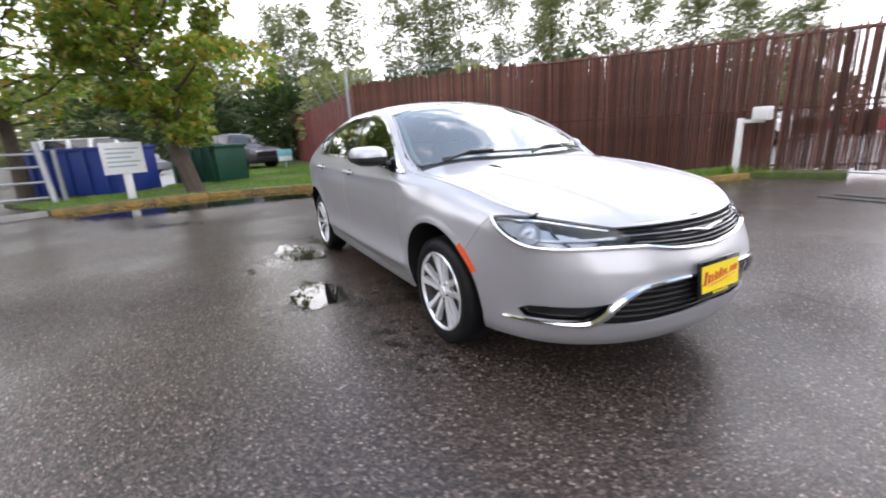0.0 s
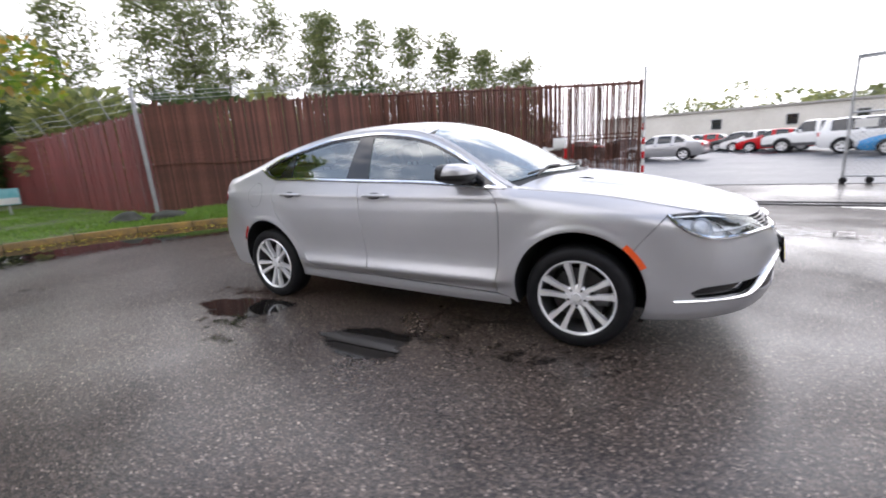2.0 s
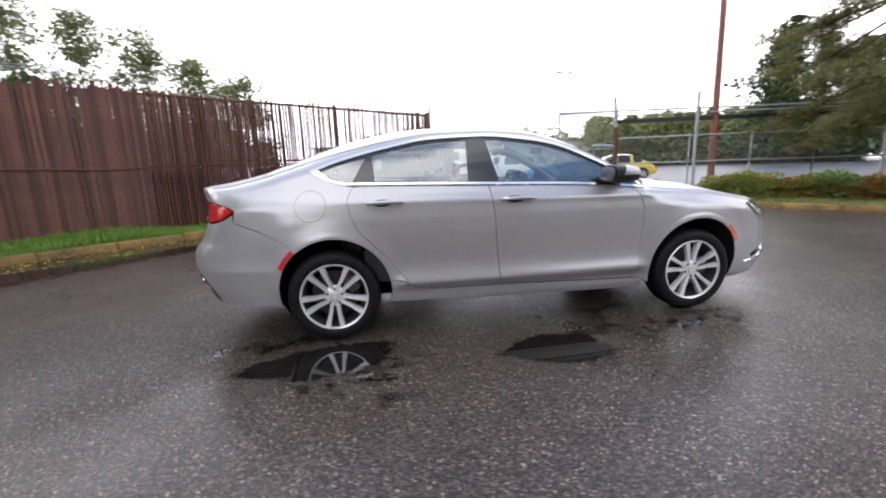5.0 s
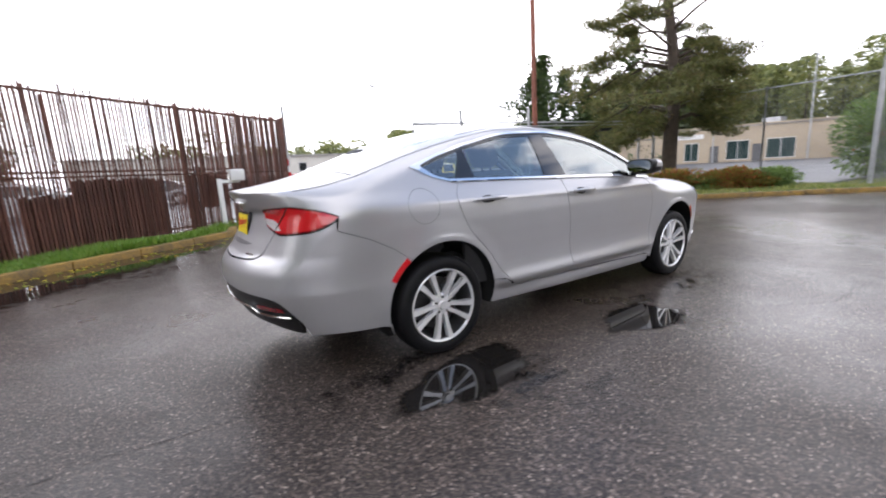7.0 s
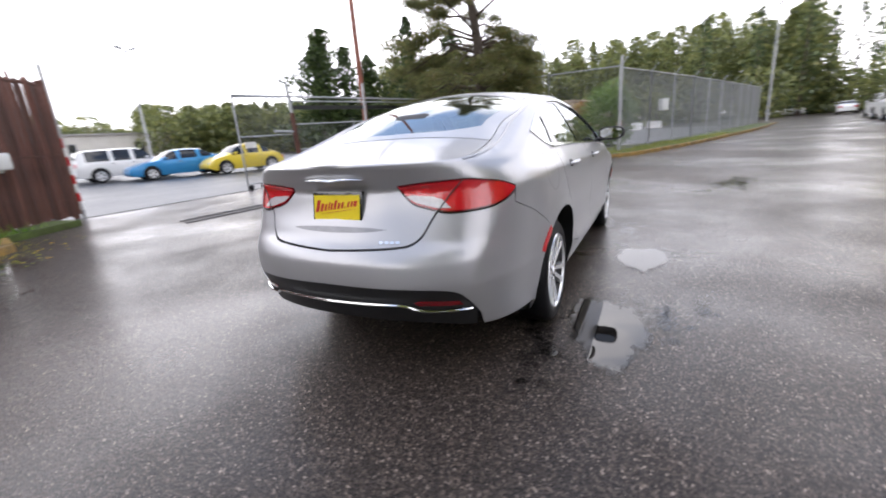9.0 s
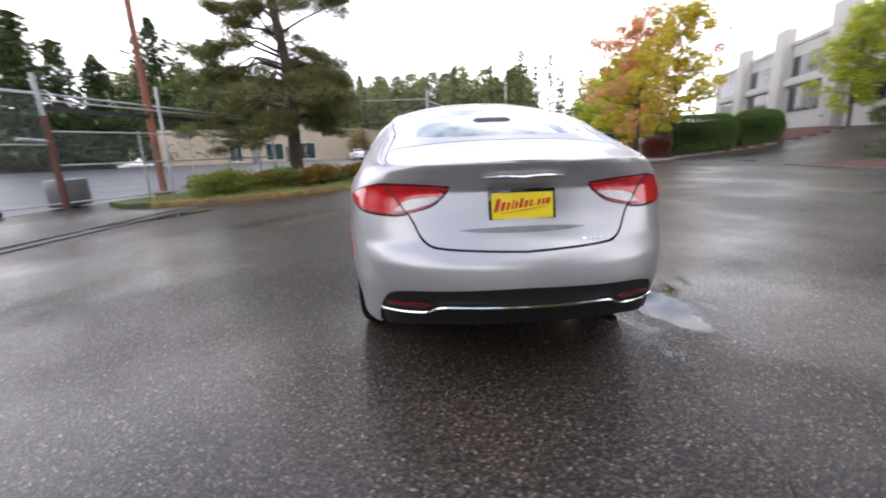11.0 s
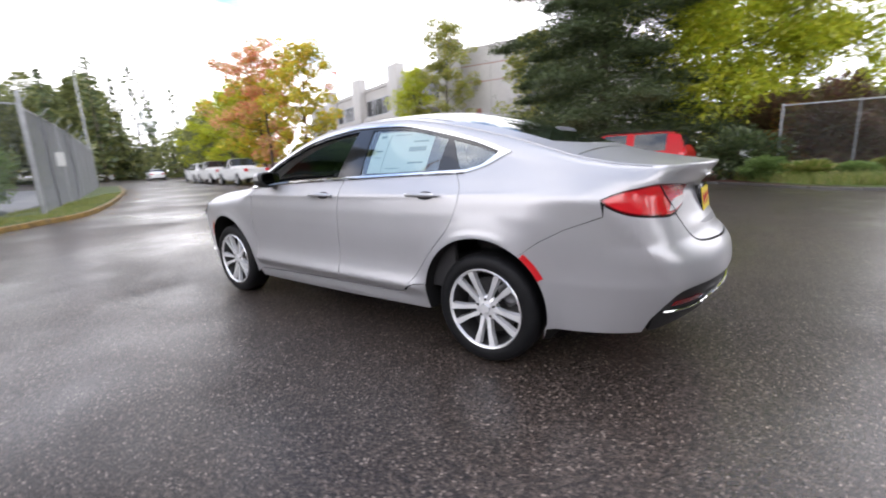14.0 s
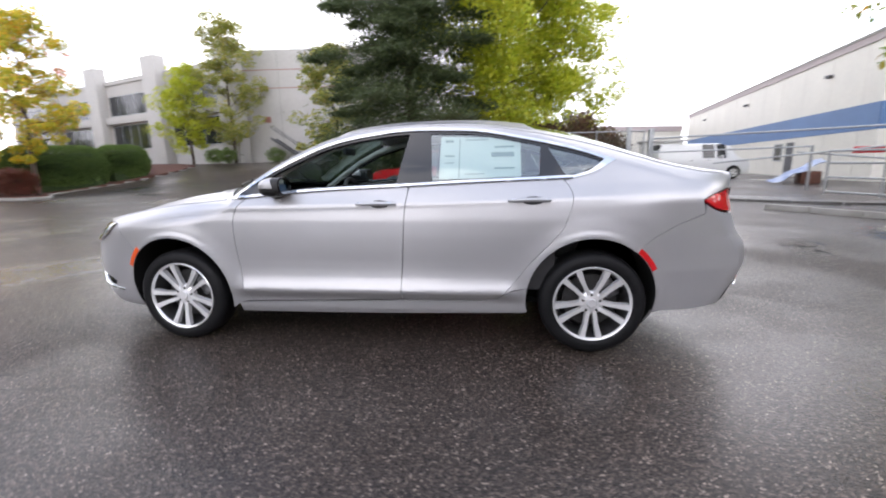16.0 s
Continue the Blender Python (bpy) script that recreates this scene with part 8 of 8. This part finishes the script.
for s in np.arange(1.5, L, 3.05):
    part("panel_joint", on_wall(P, Q, float(s), float(s) + .03, 0, 6.28, 0, .012), WALL_CREAM, b4)
for s in (8, 20, 29):
    part("door", on_wall(P, Q, s, s + 1.0, 0, 2.1, 0, .04), CLADDING, b4)
    window(b4, P, Q, s + 1.6, s + 2.7, 1.0, 2.0)
b5 = tagged(new("far_shed"), "low cream shed with a pink eave beyond the lot", "building")
A, B = (-3, -52), (-24, -56.5)
part("wall", on_wall(B, A, 0, 21.5, -.1, 5.4, -.3, 0), WALL_CREAM, b5)
part("fascia", on_wall(B, A, 0, 21.5, 4.8, 5.5, 0, .1), PINK_EAVE, b5)
crate = tagged(new("site_cabin"), "small white site cabin with blue and brown panels", "cabin")
m = pose(-10.8, -25.5, 0, 0, 0, -14)
part("body", box(-1.15, 1.15, -1.0, 1.0, 0, 2.25, m, .02), WHITE_PAINT, crate)
part("panel", box(-.98, -.2, 1.0, 1.03, .9, 2.0, m, .004), BLUE_BAND, crate, "blue panel")
part("panel", box(-.1, .62, 1.0, 1.03, .9, 2.0, m, .004), RUST, crate, "brown panel")
part("panel", box(-.98, .62, 1.0, 1.03, .35, .84, m, .004), BLUE_BAND, crate, "blue panel")
part("door_frame", box(.72, .80, 1.0, 1.04, 0, 2.1, m, .004), GALV, crate)
part("roof", box(-1.3, 1.3, -1.15, 1.2, 2.25, 2.36, m, .02), WALL_GREY, crate)


# ---------------------------------------------------------------- parked vehicles
def vehicle(name, label, x, y, turn, mat, rows, length, half, wheel=.33, base=.02, bed=False, clad=None, kind="car", group="", tail=RED_LENS, rails=False, panes=((.25, .455), (.485, .645), (.685, .90))):
    """rows: (share of the length from the nose, sill, belt, roof); where roof is over belt there is a glazed cabin."""
    v = new(name)
    v.matrix_basis = pose(x, y, base, 0, 0, turn)
    st = np.array(rows, float)
    zl, zb, zr = knots(*zip(st[:, 0], st[:, 1])), knots(*zip(st[:, 0], st[:, 2])), knots(*zip(st[:, 0], st[:, 3]))
    f = np.linspace(0, 1, 81)
    bm = bmesh.new()
    loops = []
    for q in f:
        xx = length * (.5 - q)
        pinch = 1 - .16 * (abs(2 * q - 1) ** 5)
        w = half * pinch
        b, r = float(zb(q)), float(zr(q))
        cab = max(0, r - b)
        ins = min(.16, cab * .34)
        lo = float(zl(q))
        loops.append([bm.verts.new((xx, yy, z)) for yy, z in ((-w * .93, lo), (-w, lo + .25 * (b - lo)), (-w, lo + .7 * (b - lo)), (-w * .97, b), (-(w * .93 - ins), r - .04 * (cab > .05)), (-(w * .6 - ins), r + .015), (w * .6 - ins, r + .015), (w * .93 - ins, r - .04 * (cab > .05)), (w * .97, b), (w, lo + .7 * (b - lo)), (w, lo + .25 * (b - lo)), (w * .93, lo))])
    for i, (r0, r1) in enumerate(zip(loops, loops[1:])):
        mid = (f[i] + f[i + 1]) / 2
        cab = min(float(zr(f[i]) - zb(f[i])), float(zr(f[i + 1]) - zb(f[i + 1])))
        slope = abs(float(zr(f[i + 1]) - zr(f[i]))) > .009
        for k in range(12):
            face = bm.faces.new((r0[k], r0[(k + 1) % 12], r1[(k + 1) % 12], r1[k]))
            if k in (3, 7) and cab > .16 and any(p0 < mid < p1 for p0, p1 in panes):
                face.material_index = 1
            if k in (5, 4, 6) and cab > .12 and slope:
                face.material_index = 1
            if clad and k in (0, 10):
                face.material_index = 2
            if k == 11:
                face.material_index = 3
    bm.faces.new(loops[0][::-1])
    bm.faces.new(loops[-1])
    bmesh.ops.recalc_face_normals(bm, faces=bm.faces[:])
    part("body", bm, [mat, DARK_GLASS, clad or mat, LINER], v)
    for q in (.19, .80):
        xx = length * (.5 - q)
        for s in (-1, 1):
            bm = lathe([(.0, .1), (wheel * .62, .1), (wheel * .66, .115), (wheel * .93, .10), (wheel, .07), (wheel, -.09), (.0, -.09)], 24)
            for fc in bm.faces:
                if fc.calc_center_median().y > .05 and (fc.calc_center_median().xz).length < wheel * .64:
                    fc.material_index = 1
            bmesh.ops.transform(bm, matrix=pose(xx, s * (half - .075), wheel, 0, 0, 0 if s > 0 else 180), verts=bm.verts)
            whl = part("wheel", bm, [RUBBER, ALLOY], v)
            bm = bmesh.new()
            for k in range(5):
                add_box(bm, -wheel * .13, wheel * .13, .098, .104, wheel * .28, wheel * .52, Matrix.Rotation(k * math.tau / 5, 4, "Y"))
            bmesh.ops.transform(bm, matrix=pose(xx, s * (half - .075), wheel, 0, 0, 0 if s > 0 else 180), verts=bm.verts)
            part("wheel_opening", bm, LINER, whl)
            arch_bm = lathe([(wheel * .8, .0), (wheel + .055, .0), (wheel + .055, -.12)], 28)
            bmesh.ops.transform(arch_bm, matrix=pose(xx, s * (half + .004), wheel + .01, 0, 0, 0 if s > 0 else 180), verts=arch_bm.verts)
            bmesh.ops.delete(arch_bm, geom=[vv for vv in arch_bm.verts if vv.co.z < .12], context="VERTS")
            part("wheel_arch", arch_bm, LINER, v)
            if clad:
                flare = lathe([(wheel + .05, -.02), (wheel + .055, .022), (wheel + .115, .018), (wheel + .12, -.02)], 28)
                bmesh.ops.transform(flare, matrix=pose(xx, s * half, wheel + .01, 0, 0, 0 if s > 0 else 180), verts=flare.verts)
                bmesh.ops.delete(flare, geom=[vv for vv in flare.verts if vv.co.z < .3], context="VERTS")
                part("arch_flare", flare, clad, v)
    zb0, zb1 = float(zb(.03)), float(zb(.97))
    for s in (-1, 1):
        part("headlamp", box(length * .455, length * .497, s * half * .62 - .16, s * half * .62 + .16, zb0 - .16, zb0 - .03, None, .02), CLEAR_LENS, v)
        if not rails:
            part("tail_lamp", box(-length * .503, -length * .47, s * half * .70 - .13, s * half * .70 + .13, zb1 - .22, zb1 - .02, None, .02), tail, v)
        xm = length * (.5 - .33)
        part("mirror", box(xm - .08, xm + .08, s * (half + .03) - .07, s * (half + .03) + .07, float(zb(.33)) + .02, float(zb(.33)) + .15, None, .03), mat, v)
        for q in (.47, .66):
            part("handle", box(length * (.5 - q) - .09, length * (.5 - q) + .09, s * half * 1.0 - .012, s * half * 1.0 + .012, float(zb(q)) - .14, float(zb(q)) - .11, None, .006), CLADDING, v)
    part("front_bumper", box(length * .485, length * .508, -half * .78, half * .78, float(zl(0)) + .02, float(zl(0)) + .22, None, .03), clad or mat, v)
    part("rear_bumper", box(-length * .508, -length * .485, -half * .78, half * .78, float(zl(1)) + .02, float(zl(1)) + .22, None, .03), clad or mat, v)
    if rails:
        for s in (-1, 1):
            y = s * half * .66
            pts = [(length * (.5 - q), y, float(zr(q)) + h) for q, h in ((.40, .0), (.43, .05), (.52, .065), (.70, .065), (.86, .05), (.89, .0))]
            part("roof_rail", tube(pts, .016, 6), LINER, v, "black roof rail")
        for q in (.50, .72):
            part("cross_bar", tube([(length * (.5 - q), y, float(zr(q)) + .06) for y in (-half * .66, 0, half * .66)], .013, 6), LINER, v)
        for s in (-1, 1):
            part("side_moulding", tube([(length * (.5 - q), s * (half + .004), float(zl(q)) + .30) for q in (.28, .40, .55, .68)], .03, 8, .5), clad or mat, v)
            part("pillar_lamp", box(-length * .487, -length * .455, s * half * .84 - .06, s * half * .84 + .06, zb1 - .27, zb1 - .05, None, .02), tail, v, "red and amber tail lamp")
    if bed:
        part("cargo_bed", box(-length * .47, -length * .12, -half * .82, half * .82, .62, float(zb(.8)) + .006, None, .01), LINER, v)
    return tagged(v, label, kind, group)


JEEP = ((0, .42, .88, .88), (.04, .36, 1.0, 1.0), (.25, .36, 1.08, 1.09), (.28, .36, 1.09, 1.15), (.38, .36, 1.10, 1.58), (.50, .36, 1.10, 1.66), (.85, .36, 1.11, 1.65), (.945, .38, 1.10, 1.60), (.985, .40, 1.09, 1.12), (1, .46, 1.02, 1.02))
SALOON = ((0, .30, .62, .62), (.06, .22, .74, .74), (.24, .22, .92, .94), (.27, .22, .93, .98), (.42, .22, .96, 1.40), (.55, .22, .97, 1.45), (.70, .22, .99, 1.40), (.85, .24, 1.0, 1.06), (.96, .26, .98, .99), (1, .36, .82, .82))
SUV = ((0, .36, .86, .86), (.05, .30, .98, .98), (.22, .30, 1.08, 1.09), (.25, .30, 1.09, 1.14), (.36, .30, 1.10, 1.64), (.50, .30, 1.10, 1.72), (.80, .30, 1.11, 1.71), (.95, .32, 1.10, 1.62), (.985, .34, 1.05, 1.10), (1, .40, .9, .9))
BEETLE = ((0, .32, .55, .55), (.07, .22, .78, .78), (.20, .22, .92, .93), (.24, .22, .93, .98), (.38, .22, .96, 1.38), (.52, .22, .97, 1.48), (.66, .22, .98, 1.43), (.82, .24, .98, 1.12), (.93, .28, .88, .89), (1, .38, .62, .62))
PICKUP = ((0, .42, .88, .88), (.04, .36, 1.0, 1.0), (.24, .36, 1.12, 1.13), (.27, .36, 1.12, 1.18), (.35, .36, 1.14, 1.74), (.42, .36, 1.14, 1.80), (.55, .36, 1.14, 1.78), (.585, .36, 1.13, 1.16), (.62, .36, 1.12, 1.12), (.97, .38, 1.12, 1.12), (1, .46, 1.05, 1.05))
VAN = ((0, .36, .95, .95), (.04, .30, 1.05, 1.05), (.12, .30, 1.18, 1.2), (.24, .30, 1.22, 1.95), (.35, .30, 1.22, 2.05), (.97, .30, 1.22, 2.05), (1, .36, 1.15, 1.7))

vehicle("red_suv", "red estate-type off-roader with grey lower cladding", 1.45, -12.2, -2, CAR_RED, JEEP, 4.5, .90, .36, clad=CLADDING, kind="suv", rails=True, panes=((.29, .45), (.48, .63), (.67, .88)))
vehicle("yellow_car", "small rounded yellow coupe in the yard", 12.57, 19.43, 165, CAR_YELLOW, BEETLE, 4.1, .86, group="cars in the yard")
vehicle("blue_car", "bright blue coupe in the yard", 10.50, 21.96, 163, CAR_BLUE, SALOON, 4.8, .92, group="cars in the yard")
vehicle("white_suv", "white off-roader in the yard", 9.70, 25.41, -14, CAR_WHITE, SUV, 4.8, .94, .37, group="cars in the yard", kind="suv")
vehicle("white_pickup", "white pickup truck in the yard", 8.32, 30.01, 163, CAR_WHITE, PICKUP, 5.6, .97, .38, bed=True, clad=CLADDING, group="cars in the yard", kind="pickup")
vehicle("red_car", "red hatchback in the yard", 6.59, 33.00, 165, CAR_RED, SALOON, 4.4, .87, group="cars in the yard")
vehicle("white_car", "white saloon in the yard", 5.90, 36.22, 165, CAR_WHITE, SALOON, 4.6, .88, group="cars in the yard")
vehicle("dark_car", "dark grey saloon in the yard", 4.99, 39.67, 165, CAR_DARK, SALOON, 4.7, .9, group="cars in the yard")
vehicle("red_car", "red hatchback further back in the yard", 2.92, 42.54, 165, CAR_RED, SALOON, 4.4, .87, group="cars in the yard")
vehicle("white_car", "white saloon far back in the yard", 1.76, 46.57, 165, CAR_WHITE, SALOON, 4.6, .88, group="cars in the yard")
vehicle("grey_car", "grey saloon far back in the yard", -0.76, 49.44, 165, CAR_SILVER, SALOON, 4.6, .88, group="cars in the yard")
vehicle("red_car", "red saloon behind the slatted fence", -6.0, 31.5, 168, CAR_RED, SALOON, 4.5, .88, group="cars in the yard")
vehicle("dark_car", "dark saloon behind the slatted fence", -2.4, 29.0, 168, CAR_DARK, SALOON, 4.6, .89, group="cars in the yard")
vehicle("grey_car", "grey saloon behind the slatted fence", .2, 25.8, 166, CAR_SILVER, SALOON, 4.6, .88, group="cars in the yard")
vehicle("dark_suv", "dark off-roader behind the slatted fence", -10.6, 28.5, 172, CAR_DARK, SUV, 4.7, .92, .37, group="cars in the yard", kind="suv")
vehicle("white_car", "white saloon behind the slatted fence", -7.5, 21.0, 172, CAR_WHITE, SALOON, 4.5, .88, group="cars in the yard")
vehicle("white_pickup", "white utility pickup parked along the road", 27.6, -13.4, -10, CAR_WHITE, PICKUP, 5.7, .98, .38, bed=True, kind="pickup", group="trucks along the road")
vehicle("white_pickup", "white pickup parked along the road", 34.4, -14.8, -10, CAR_WHITE, PICKUP, 5.6, .97, .38, bed=True, kind="pickup", group="trucks along the road")
vehicle("white_suv", "white off-roader parked along the road", 40.6, -16.2, -10, CAR_WHITE, SUV, 4.8, .94, .37, kind="suv", group="trucks along the road")
vehicle("white_car", "white saloon far down the road", 62, -20.0, -14, CAR_WHITE, SALOON, 4.6, .88, group="trucks along the road")
vehicle("white_car", "white saloon at the end of the road", 80, -18, 80, CAR_WHITE, SALOON, 4.6, .88, group="trucks along the road")
vehicle("white_van", "white panel van in the gravel yard", -27.5, -7.0, 70, CAR_WHITE, VAN, 5.4, 1.0, .36, kind="van")
vehicle("grey_car", "grey saloon in the gravel yard", -22.5, -5.8, 60, CAR_SILVER, SALOON, 4.6, .88)
vehicle("dark_pickup", "dark pickup in the gravel yard", -21.0, -.6, 35, CAR_DARK, PICKUP, 5.4, .96, .38, bed=True, kind="pickup")
vehicle("grey_van", "pale box van far back in the yard", -38, 1.5, 60, CAR_SILVER, VAN, 5.4, 1.0, .36, kind="van")
vehicle("white_van", "white crew van beside the warehouse", -12.6, -24.5, 186, CAR_WHITE, VAN, 5.2, .98, .36, kind="van", panes=((.27, .38), (.40, .54)))
vehicle("white_car", "white saloon by the shops", 54.0, 8.5, 20, CAR_WHITE, SALOON, 4.6, .88)
vehicle("red_car", "red saloon by the shops", 55, 4.2, 15, CAR_RED, SALOON, 4.6, .88)
